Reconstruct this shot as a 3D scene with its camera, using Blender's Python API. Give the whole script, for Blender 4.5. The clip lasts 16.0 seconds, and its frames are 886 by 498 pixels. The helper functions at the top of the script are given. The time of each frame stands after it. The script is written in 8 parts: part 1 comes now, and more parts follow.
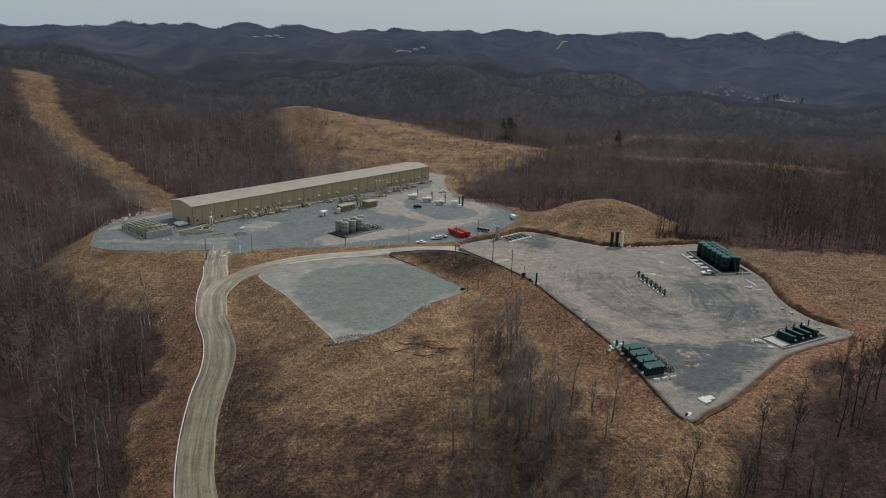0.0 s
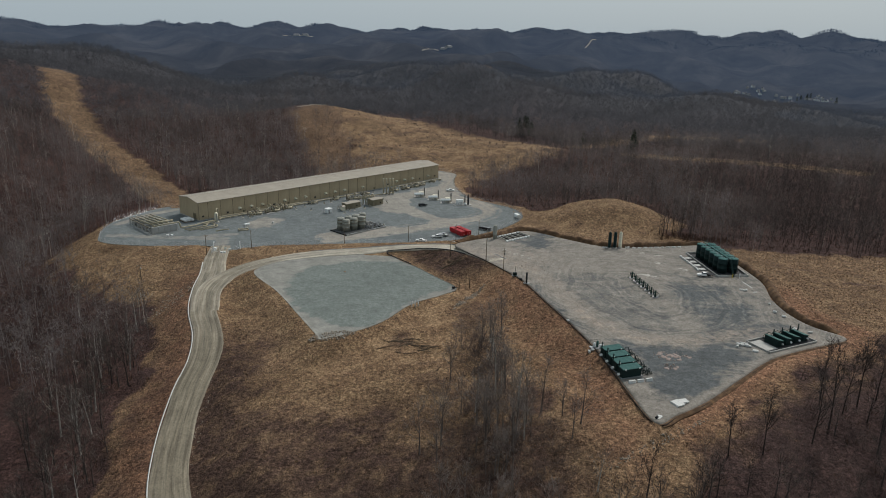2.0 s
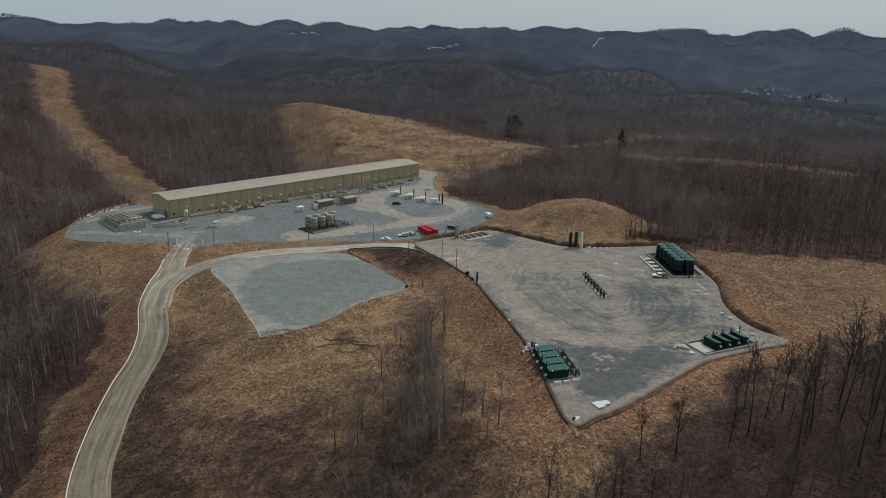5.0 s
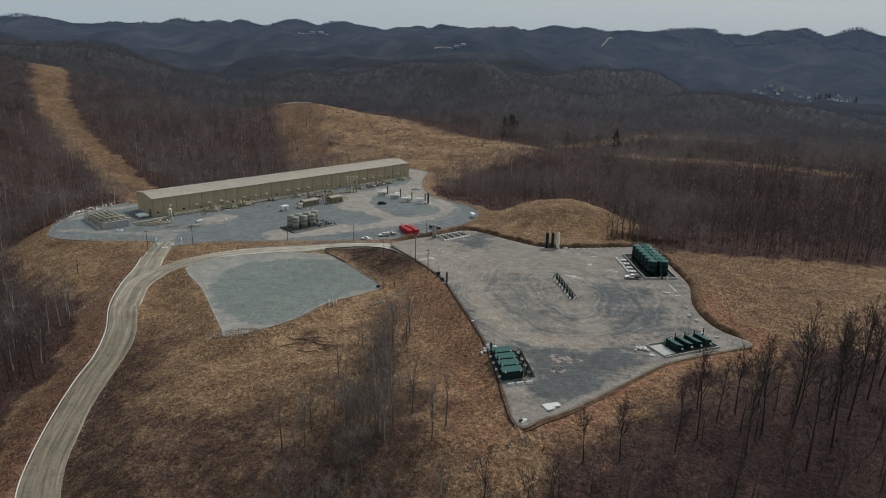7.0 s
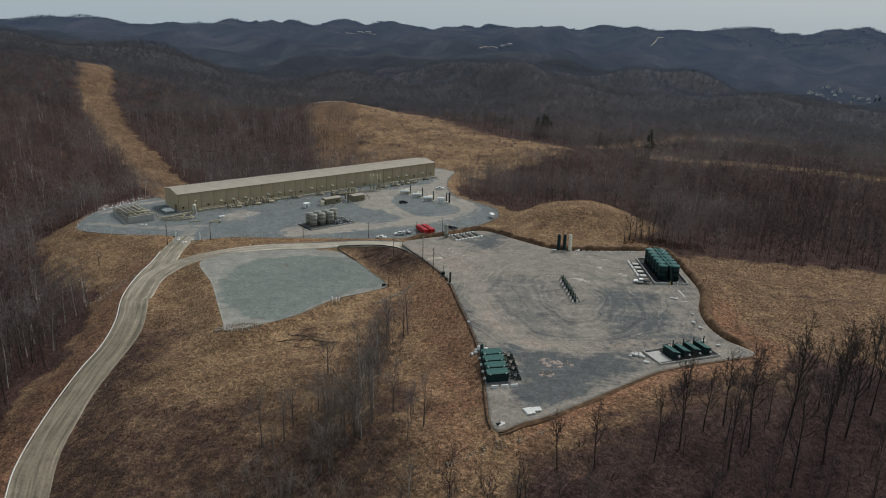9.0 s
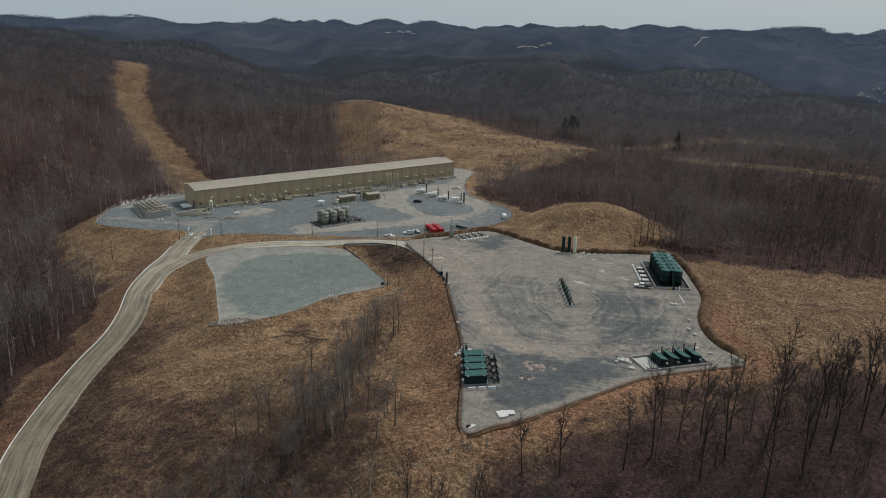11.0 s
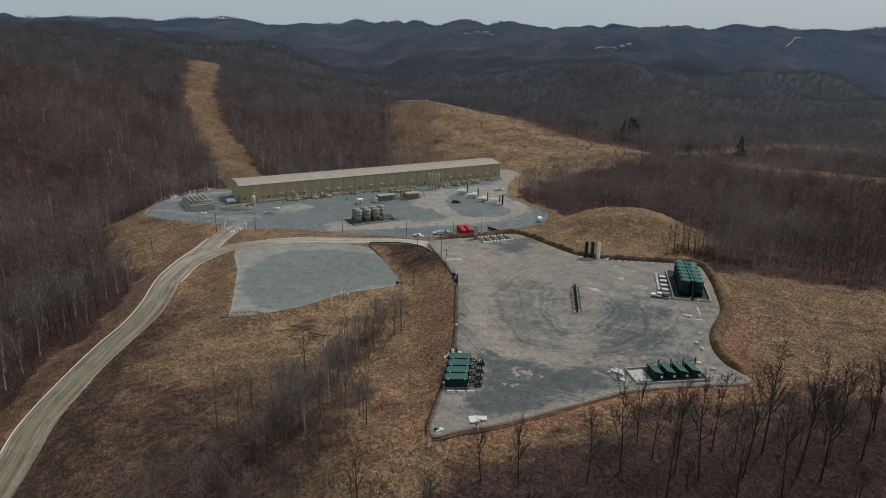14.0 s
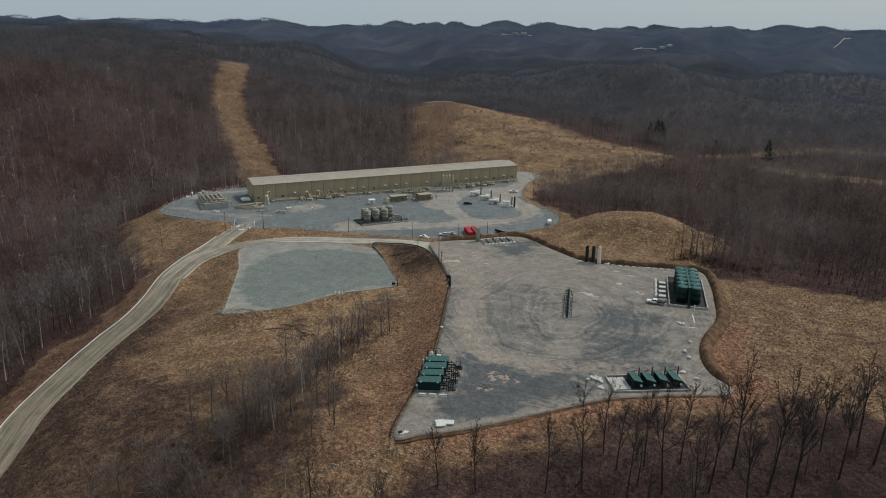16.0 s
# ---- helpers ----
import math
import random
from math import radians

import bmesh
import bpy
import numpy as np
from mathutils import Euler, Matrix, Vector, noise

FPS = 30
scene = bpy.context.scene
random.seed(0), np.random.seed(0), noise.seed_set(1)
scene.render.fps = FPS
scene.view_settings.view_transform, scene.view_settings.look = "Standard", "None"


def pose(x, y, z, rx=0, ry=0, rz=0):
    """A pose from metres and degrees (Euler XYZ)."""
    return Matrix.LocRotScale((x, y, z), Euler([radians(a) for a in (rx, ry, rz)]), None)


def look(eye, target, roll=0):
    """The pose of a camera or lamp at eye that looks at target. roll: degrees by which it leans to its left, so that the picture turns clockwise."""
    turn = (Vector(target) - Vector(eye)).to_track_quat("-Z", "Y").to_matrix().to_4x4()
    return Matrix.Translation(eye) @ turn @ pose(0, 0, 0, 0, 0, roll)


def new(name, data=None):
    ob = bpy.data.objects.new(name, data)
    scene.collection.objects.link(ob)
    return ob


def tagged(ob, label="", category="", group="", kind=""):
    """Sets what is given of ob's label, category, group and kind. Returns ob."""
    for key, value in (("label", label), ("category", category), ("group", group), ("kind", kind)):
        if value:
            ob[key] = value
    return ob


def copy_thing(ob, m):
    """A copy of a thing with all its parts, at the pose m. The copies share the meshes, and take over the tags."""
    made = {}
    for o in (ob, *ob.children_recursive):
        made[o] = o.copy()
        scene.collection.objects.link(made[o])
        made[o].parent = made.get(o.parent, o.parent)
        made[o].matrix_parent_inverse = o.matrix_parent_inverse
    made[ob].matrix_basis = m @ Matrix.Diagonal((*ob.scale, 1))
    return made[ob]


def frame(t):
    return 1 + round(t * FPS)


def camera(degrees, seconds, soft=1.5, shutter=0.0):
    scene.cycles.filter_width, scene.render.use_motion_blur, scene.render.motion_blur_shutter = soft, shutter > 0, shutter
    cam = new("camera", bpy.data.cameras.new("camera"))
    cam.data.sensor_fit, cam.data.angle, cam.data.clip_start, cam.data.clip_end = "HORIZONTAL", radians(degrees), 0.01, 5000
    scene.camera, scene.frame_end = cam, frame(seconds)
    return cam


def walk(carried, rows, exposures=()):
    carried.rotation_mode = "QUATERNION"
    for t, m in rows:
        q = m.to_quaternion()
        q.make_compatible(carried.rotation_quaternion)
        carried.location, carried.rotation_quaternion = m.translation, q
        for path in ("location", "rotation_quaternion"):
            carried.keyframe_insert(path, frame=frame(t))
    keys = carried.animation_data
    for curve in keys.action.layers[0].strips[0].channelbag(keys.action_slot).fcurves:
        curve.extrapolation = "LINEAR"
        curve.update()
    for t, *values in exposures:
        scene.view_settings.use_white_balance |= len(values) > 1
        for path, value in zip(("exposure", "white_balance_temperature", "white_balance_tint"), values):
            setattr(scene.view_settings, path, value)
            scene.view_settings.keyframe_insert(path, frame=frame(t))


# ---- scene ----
cam = camera(65.4, 16.0, soft=1.05)
METRES, EYE, TILT, LEAN, TURN = 140.0, 97.0, -17.0, -1.3, 0.0
ROWS = [
    (0.0, 0.0, 0.0, 0.0, 0.0, 0.0, -0.0),
    (0.5, 0.0289, -0.0005, -0.0002, 0.61, -0.03, -0.18),
    (1.0, 0.0567, -0.0004, -0.0005, 1.2, -0.04, -0.33),
    (1.5, 0.0864, -0.0004, -0.0005, 1.84, -0.08, -0.5),
    (2.0, 0.1165, 0.0005, -0.0004, 2.46, -0.12, -0.67),
    (2.5, 0.1469, 0.0015, -0.0005, 3.1, -0.14, -0.86),
    (3.0, 0.1785, 0.0037, 0.0, 3.67, -0.19, -1.01),
    (3.5, 0.2083, 0.0054, 0.0007, 3.85, -0.23, -1.11),
    (4.0, 0.2399, 0.0084, 0.0015, 3.81, -0.25, -1.1),
    (4.5, 0.2699, 0.0112, 0.0024, 3.51, -0.25, -1.04),
    (7.0, 0.4211, 0.0271, 0.0076, 4.48, -0.31, -1.35),
    (7.5, 0.4523, 0.0315, 0.0085, 5.17, -0.33, -1.55),
    (8.0, 0.482, 0.0358, 0.0095, 6.23, -0.34, -1.86),
    (8.5, 0.5142, 0.0417, 0.0108, 7.57, -0.42, -2.23),
    (9.0, 0.5454, 0.0475, 0.012, 8.39, -0.46, -2.47),
    (11.5, 0.6991, 0.0832, 0.0218, 12.71, -0.73, -3.79),
    (12.0, 0.7299, 0.092, 0.0241, 13.71, -0.79, -4.06),
    (12.5, 0.7606, 0.1018, 0.0263, 14.87, -0.87, -4.38),
    (13.0, 0.7909, 0.1121, 0.0291, 16.02, -0.95, -4.7),
    (13.5, 0.8214, 0.123, 0.0321, 17.17, -1.04, -5.02),
    (14.0, 0.8516, 0.1345, 0.0353, 18.28, -1.12, -5.34),
    (14.5, 0.8819, 0.1469, 0.0388, 19.36, -1.23, -5.62),
    (15.0, 0.9119, 0.1599, 0.0423, 19.82, -1.23, -5.75),
    (15.5, 0.9414, 0.1726, 0.0464, 20.79, -1.3, -6.0),
    (16.0, 0.9714, 0.1871, 0.0504, 21.56, -1.36, -6.22),
]
walk(cam, [(t, pose(0, 0, EYE, TILT, LEAN, TURN) @ pose(METRES * x, METRES * y, METRES * z, 90 + pitch, roll, yaw)) for t, x, y, z, yaw, pitch, roll in ROWS])

# ---- light: a pale hazy sky with a veiled sun ----
SUN_AZ, SUN_EL = 32.0, 48.0
world = bpy.data.worlds.new("hazy_sky")
scene.world = world
world.use_nodes = True
wn = world.node_tree.nodes
wl = world.node_tree.links
wn.clear()
sky = wn.new("ShaderNodeTexSky")
sky.sky_type = "NISHITA"
sky.sun_disc = False
sky.sun_elevation = radians(SUN_EL)
sky.sun_rotation = radians(SUN_AZ)
sky.altitude = 300.0
sky.air_density = 1.0
sky.dust_density = 4.0
sky.ozone_density = 1.5
wash = wn.new("ShaderNodeMix")
wash.data_type = "RGBA"
wash.inputs[0].default_value = 0.90
wash.inputs[7].default_value = (2.74, 3.26, 3.60, 1.0)
wl.new(sky.outputs[0], wash.inputs[6])
wbg = wn.new("ShaderNodeBackground")
wbg.inputs["Strength"].default_value = 0.142
wl.new(wash.outputs[2], wbg.inputs["Color"])
wout = wn.new("ShaderNodeOutputWorld")
wl.new(wbg.outputs[0], wout.inputs["Surface"])

sun = new("sun", bpy.data.lights.new("sun", "SUN"))
sun.data.energy = 2.8
sun.data.angle = radians(12.0)
sun.data.color = (1.0, 0.965, 0.92)
_az, _el = radians(SUN_AZ), radians(SUN_EL)
_to_sun = Vector((math.sin(_az) * math.cos(_el), math.cos(_az) * math.cos(_el), math.sin(_el)))
sun.matrix_world = look((0, 0, 400), Vector((0, 0, 400)) - _to_sun)
scene.view_settings.exposure = -0.04


# ---- materials ----
def nodes_of(name):
    m = bpy.data.materials.new(name)
    m.use_nodes = True
    t = m.node_tree
    return m, t, t.nodes["Principled BSDF"]


def ramp_node(t, stops):
    r = t.nodes.new("ShaderNodeValToRGB")
    e = r.color_ramp.elements
    while len(e) < len(stops):
        e.new(0.5)
    for el, (p, c) in zip(e, stops):
        el.position = p
        el.color = (c, c, c, 1) if isinstance(c, (int, float)) else (*c, 1)
    return r


def noise_node(t, scale, detail=4.0, rough=0.55, coord=None, distort=0.0):
    n = t.nodes.new("ShaderNodeTexNoise")
    n.inputs["Scale"].default_value = scale
    n.inputs["Detail"].default_value = detail
    n.inputs["Roughness"].default_value = rough
    n.inputs["Distortion"].default_value = distort
    if coord is not None:
        t.links.new(coord, n.inputs["Vector"])
    return n


def mix_node(t, fac, a, b, mode="MIX"):
    n = t.nodes.new("ShaderNodeMix")
    n.data_type = "RGBA"
    n.blend_type = mode
    for sock, v in ((n.inputs[0], fac), (n.inputs[6], a), (n.inputs[7], b)):
        if isinstance(v, (int, float)):
            sock.default_value = v
        elif isinstance(v, tuple):
            sock.default_value = (*v, 1)
        else:
            t.links.new(v, sock)
    return n.outputs[2]


def attr_node(t, name):
    n = t.nodes.new("ShaderNodeAttribute")
    n.attribute_name = name
    return n


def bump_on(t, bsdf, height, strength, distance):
    b = t.nodes.new("ShaderNodeBump")
    b.inputs["Strength"].default_value = strength
    b.inputs["Distance"].default_value = distance
    t.links.new(height, b.inputs["Height"])
    t.links.new(b.outputs[0], bsdf.inputs["Normal"])


def plain(name, col, rough=0.6, metal=0.0, vary=0.18, scale=0.8, dirt=None, streak=False):
    """Painted, cast or raw surfaces: base colour with grime at two scales and fine relief."""
    m, t, b = nodes_of(name)
    geo = t.nodes.new("ShaderNodeTexCoord").outputs["Object"]
    if streak:
        mp = t.nodes.new("ShaderNodeMapping")
        mp.inputs["Scale"].default_value = (1.0, 1.0, 0.15)
        t.links.new(geo, mp.inputs["Vector"])
        geo = mp.outputs[0]
    n1 = noise_node(t, scale, 5, 0.6, geo)
    n2 = noise_node(t, scale * 9, 3, 0.5, geo)
    r1 = ramp_node(t, [(0.3, 1 - vary), (0.7, 1 + vary * 0.4)])
    t.links.new(n1.outputs[0], r1.inputs[0])
    c = mix_node(t, 1.0, tuple(col), r1.outputs[0], "MULTIPLY")
    r2 = ramp_node(t, [(0.35, 1 - vary * 0.5), (0.65, 1.0)])
    t.links.new(n2.outputs[0], r2.inputs[0])
    c = mix_node(t, 1.0, c, r2.outputs[0], "MULTIPLY")
    if dirt:
        r3 = ramp_node(t, [(0.52, 0.0), (0.72, 0.7)])
        t.links.new(n1.outputs[0], r3.inputs[0])
        c = mix_node(t, r3.outputs[0], c, tuple(dirt))
    t.links.new(c, b.inputs["Base Color"])
    b.inputs["Roughness"].default_value = rough
    b.inputs["Metallic"].default_value = metal
    b.inputs["Specular IOR Level"].default_value = 0.5 if rough < 0.3 else 0.15
    bump_on(t, b, n2.outputs[0], 0.15, 0.02)
    return m


def world_pos(t):
    return t.nodes.new("ShaderNodeNewGeometry").outputs["Position"]


def make_ground():
    """Dead grass, leaf litter under the woods and bare red soil, by the land's own cover."""
    m, t, b = nodes_of("ground_cover")
    p = world_pos(t)
    big = noise_node(t, 0.03, 6, 0.62, p, 0.8)
    mid = noise_node(t, 0.16, 5, 0.62, p, 0.4)
    fine = noise_node(t, 0.9, 5, 0.68, p, 0.3)
    tuft = noise_node(t, 0.8, 6, 0.78, p, 0.4)
    gr = ramp_node(t, [(0.33, (0.084, 0.051, 0.032)), (0.48, (0.186, 0.117, 0.067)), (0.66, (0.298, 0.201, 0.114))])
    mixn = t.nodes.new("ShaderNodeMath")
    mixn.operation = "MULTIPLY_ADD"
    mixn.inputs[1].default_value = 0.55
    t.links.new(mid.outputs[0], mixn.inputs[0])
    half = t.nodes.new("ShaderNodeMath")
    half.operation = "MULTIPLY"
    half.inputs[1].default_value = 0.45
    t.links.new(fine.outputs[0], half.inputs[0])
    t.links.new(half.outputs[0], mixn.inputs[2])
    t.links.new(mixn.outputs[0], gr.inputs[0])
    tone = attr_node(t, "tone")
    grass = mix_node(t, tone.outputs["Fac"], gr.outputs[0], (0.068, 0.041, 0.031))
    soil = attr_node(t, "soil")
    rs = ramp_node(t, [(0.3, (0.142, 0.072, 0.043)), (0.7, (0.272, 0.148, 0.088))])
    t.links.new(fine.outputs[0], rs.inputs[0])
    grass = mix_node(t, soil.outputs["Fac"], grass, rs.outputs[0])
    li = ramp_node(t, [(0.3, (0.028, 0.017, 0.015)), (0.55, (0.068, 0.038, 0.032)), (0.75, (0.118, 0.068, 0.053))])
    t.links.new(mixn.outputs[0], li.inputs[0])
    # painted haze: litter turns blue-grey the farther off it lies
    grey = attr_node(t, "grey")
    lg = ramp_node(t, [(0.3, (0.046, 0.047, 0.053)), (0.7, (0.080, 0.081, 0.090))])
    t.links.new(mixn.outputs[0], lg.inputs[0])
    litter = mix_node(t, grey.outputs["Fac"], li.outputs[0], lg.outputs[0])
    litter = mix_node(t, tone.outputs["Fac"], litter, (0.052, 0.032, 0.028))
    woods = attr_node(t, "woods")
    edge = t.nodes.new("ShaderNodeMath")
    edge.operation = "MULTIPLY_ADD"
    edge.inputs[1].default_value = 0.7
    t.links.new(mid.outputs[0], edge.inputs[0])
    off = t.nodes.new("ShaderNodeMath")
    off.operation = "SUBTRACT"
    t.links.new(woods.outputs["Fac"], off.inputs[0])
    off.inputs[1].default_value = 0.35
    t.links.new(off.outputs[0], edge.inputs[2])
    re = ramp_node(t, [(0.22, 0.0), (0.78, 1.0)])
    t.links.new(edge.outputs[0], re.inputs[0])
    c = mix_node(t, re.outputs[0], grass, litter)
    rb = ramp_node(t, [(0.34, 0.76), (0.66, 1.18)])
    t.links.new(big.outputs[0], rb.inputs[0])
    c = mix_node(t, 1.0, c, rb.outputs[0], "MULTIPLY")
    rt = ramp_node(t, [(0.37, 0.36), (0.50, 0.92), (0.63, 1.62)])
    t.links.new(tuft.outputs[0], rt.inputs[0])
    c = mix_node(t, 1.0, c, rt.outputs[0], "MULTIPLY")
    stalk = noise_node(t, 2.4, 4, 0.75, p)
    rf = ramp_node(t, [(0.36, 0.55), (0.50, 1.0), (0.64, 1.48)])
    t.links.new(stalk.outputs[0], rf.inputs[0])
    c = mix_node(t, 1.0, c, rf.outputs[0], "MULTIPLY")
    t.links.new(c, b.inputs["Base Color"])
    b.inputs["Roughness"].default_value = 0.95
    b.inputs["Specular IOR Level"].default_value = 0.1
    bump_on(t, b, fine.outputs[0], 1.0, 0.7)
    return m


def make_gravel(name, grey, dust, wet, chip=1.0, rut=1.0):
    """Crushed stone: blue-grey chips, tan dust worn in by wheels, darker fresh patches."""
    m, t, b = nodes_of(name)
    p = world_pos(t)
    big = noise_node(t, 0.045, 6, 0.62, p, 0.5)
    mp = t.nodes.new("ShaderNodeMapping")
    mp.inputs["Rotation"].default_value = (0, 0, 0.5)
    mp.inputs["Scale"].default_value = (0.11, 0.15, 1)
    t.links.new(p, mp.inputs["Vector"])
    drag = noise_node(t, 1.0, 6, 0.7, mp.outputs[0], 0.8)
    chips = noise_node(t, 1.6, 5, 0.8, p)
    grain = noise_node(t, 0.7, 5, 0.7, p)
    rc = ramp_node(t, [(0.3, tuple(v * 0.72 for v in grey)), (0.7, tuple(v * 1.25 for v in grey))])
    t.links.new(grain.outputs[0], rc.inputs[0])
    rw = ramp_node(t, [(0.50, 0.0), (0.70, 0.6)])
    t.links.new(big.outputs[0], rw.inputs[0])
    c = mix_node(t, rw.outputs[0], rc.outputs[0], tuple(wet))
    du = attr_node(t, "dust")
    rd = ramp_node(t, [(0.3, tuple(v * 0.8 for v in dust)), (0.7, tuple(v * 1.15 for v in dust))])
    t.links.new(drag.outputs[0], rd.inputs[0])
    ed = t.nodes.new("ShaderNodeMath")
    ed.operation = "MULTIPLY_ADD"
    ed.inputs[1].default_value = 0.9
    t.links.new(drag.outputs[0], ed.inputs[0])
    of = t.nodes.new("ShaderNodeMath")
    of.operation = "SUBTRACT"
    of.inputs[1].default_value = 0.45
    t.links.new(du.outputs["Fac"], of.inputs[0])
    t.links.new(of.outputs[0], ed.inputs[2])
    sw = attr_node(t, "swirl")
    bend_ = noise_node(t, 0.05, 3, 0.55, p)
    w1 = t.nodes.new("ShaderNodeMath")
    w1.operation = "MULTIPLY_ADD"
    w1.inputs[1].default_value = 8.0
    t.links.new(bend_.outputs[0], w1.inputs[0])
    t.links.new(sw.outputs["Fac"], w1.inputs[2])
    ruts = t.nodes.new("ShaderNodeTexNoise")
    ruts.noise_dimensions = "1D"
    ruts.inputs["Scale"].default_value = 0.7
    ruts.inputs["Detail"].default_value = 6.0
    ruts.inputs["Roughness"].default_value = 0.74
    t.links.new(w1.outputs[0], ruts.inputs["W"])
    ragged = noise_node(t, 0.35, 8, 0.74, p, 0.7)
    total = ed.outputs[0]
    for src, k in ((ruts, 0.6 * rut), (ragged, 0.7)):
        w2 = t.nodes.new("ShaderNodeMath")
        w2.operation = "MULTIPLY_ADD"
        w2.inputs[1].default_value = k
        t.links.new(src.outputs[0], w2.inputs[0])
        t.links.new(total, w2.inputs[2])
        total = w2.outputs[0]
    mid_ = 0.5 + 0.30 * rut + 0.35
    re = ramp_node(t, [(0.0, 0.0), (0.5, 0.5), (1.0, 1.0)])
    for el, at_, val in zip(re.color_ramp.elements, (0.28, 0.5, 0.72), (0.0, 0.55, 1.0)):
        el.position, el.color = at_, (val, val, val, 1)
    sh = t.nodes.new("ShaderNodeMath")
    sh.operation = "SUBTRACT"
    sh.inputs[1].default_value = mid_ - 0.5
    t.links.new(total, sh.inputs[0])
    t.links.new(sh.outputs[0], re.inputs[0])
    c = mix_node(t, re.outputs[0], c, rd.outputs[0])
    rk = ramp_node(t, [(0.3, 1 - 0.15 * rut), (0.7, 1 + 0.14 * rut)])
    t.links.new(ruts.outputs[0], rk.inputs[0])
    c = mix_node(t, 1.0, c, rk.outputs[0], "MULTIPLY")
    worn = attr_node(t, "worn")
    rp = ramp_node(t, [(0.40, 0.0), (0.62, 1.0)])
    t.links.new(ragged.outputs[0], rp.inputs[0])
    wm = t.nodes.new("ShaderNodeMath")
    wm.operation = "MULTIPLY"
    t.links.new(worn.outputs["Fac"], wm.inputs[0])
    t.links.new(rp.outputs[0], wm.inputs[1])
    c = mix_node(t, wm.outputs[0], c, tuple(v * k for v, k in zip(dust, (1.38, 1.26, 1.18))))
    blot = noise_node(t, 0.2, 7, 0.72, p, 0.5)
    rl = ramp_node(t, [(0.34, 0.80), (0.52, 1.0), (0.68, 1.18)])
    t.links.new(blot.outputs[0], rl.inputs[0])
    c = mix_node(t, 1.0, c, rl.outputs[0], "MULTIPLY")
    rr = ramp_node(t, [(0.36, 1 - 0.36 * chip), (0.64, 1 + 0.28 * chip)])
    t.links.new(chips.outputs[0], rr.inputs[0])
    c = mix_node(t, 1.0, c, rr.outputs[0], "MULTIPLY")
    t.links.new(c, b.inputs["Base Color"])
    b.inputs["Roughness"].default_value = 0.9
    b.inputs["Specular IOR Level"].default_value = 0.2
    bump_on(t, b, chips.outputs[0], 0.6, 0.15)
    return m


def make_bark(name, dark, light, vary=1.0, lift=0.0):
    """Bare twigs and bark, each tree with its own tone."""
    m, t, b = nodes_of(name)
    tone = attr_node(t, "tone")
    isl = t.nodes.new("ShaderNodeNewGeometry")
    r = ramp_node(t, [(0.0, tuple(dark)), (1.0, tuple(light))])
    t.links.new(tone.outputs["Fac"], r.inputs[0])
    r2 = ramp_node(t, [(0.0, 1 - 0.25 * vary), (1.0, 1 + 0.2 * vary)])
    t.links.new(isl.outputs["Random Per Island"], r2.inputs[0])
    c = mix_node(t, 1.0, r.outputs[0], r2.outputs[0], "MULTIPLY")
    n = noise_node(t, 1.5, 3, 0.6, world_pos(t))
    r3 = ramp_node(t, [(0.3, 0.8), (0.7, 1.15)])
    t.links.new(n.outputs[0], r3.inputs[0])
    c = mix_node(t, 1.0, c, r3.outputs[0], "MULTIPLY")
    t.links.new(c, b.inputs["Base Color"])
    b.inputs["Roughness"].default_value = 0.9
    b.inputs["Specular IOR Level"].default_value = 0.1
    if lift:
        crown_normal(t, b, lift)
        thin_cover(t, b, c, 0.45)
    return m


def thin_cover(t, bsdf, colour, share):
    """Fine round twigs and blades let part of the light round to their far side."""
    tl = t.nodes.new("ShaderNodeBsdfTranslucent")
    t.links.new(colour, tl.inputs["Color"])
    mx = t.nodes.new("ShaderNodeMixShader")
    mx.inputs[0].default_value = share
    t.links.new(bsdf.outputs[0], mx.inputs[1])
    t.links.new(tl.outputs[0], mx.inputs[2])
    t.links.new(mx.outputs[0], t.nodes["Material Output"].inputs["Surface"])


def crown_normal(t, bsdf, lift):
    """Round twigs scatter light like the crown they belong to, not like flat blades."""
    geo = t.nodes.new("ShaderNodeNewGeometry").outputs["Normal"]
    up = t.nodes.new("ShaderNodeMix")
    up.data_type = "VECTOR"
    up.inputs[0].default_value = lift
    t.links.new(geo, up.inputs[4])
    up.inputs[5].default_value = (0.1, -0.35, 0.93)
    unit = t.nodes.new("ShaderNodeVectorMath")
    unit.operation = "NORMALIZE"
    t.links.new(up.outputs[1], unit.inputs[0])
    t.links.new(unit.outputs[0], bsdf.inputs["Normal"])


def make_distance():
    """Far woods: a dull surface whose faint blue emission imitates the haze before it."""
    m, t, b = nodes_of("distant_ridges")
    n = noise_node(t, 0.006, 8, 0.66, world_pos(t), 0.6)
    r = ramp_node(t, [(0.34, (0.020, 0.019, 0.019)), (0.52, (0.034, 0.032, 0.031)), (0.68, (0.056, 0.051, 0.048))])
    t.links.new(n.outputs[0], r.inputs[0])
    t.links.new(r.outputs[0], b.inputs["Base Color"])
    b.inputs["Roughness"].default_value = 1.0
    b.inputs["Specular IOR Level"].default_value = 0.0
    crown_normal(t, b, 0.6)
    # imitated haze: blue emission that strengthens with distance
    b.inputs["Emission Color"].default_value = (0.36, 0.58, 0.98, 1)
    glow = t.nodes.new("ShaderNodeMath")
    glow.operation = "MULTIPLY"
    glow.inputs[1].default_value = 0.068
    t.links.new(attr_node(t, "haze").outputs["Fac"], glow.inputs[0])
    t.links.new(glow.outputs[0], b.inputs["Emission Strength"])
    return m


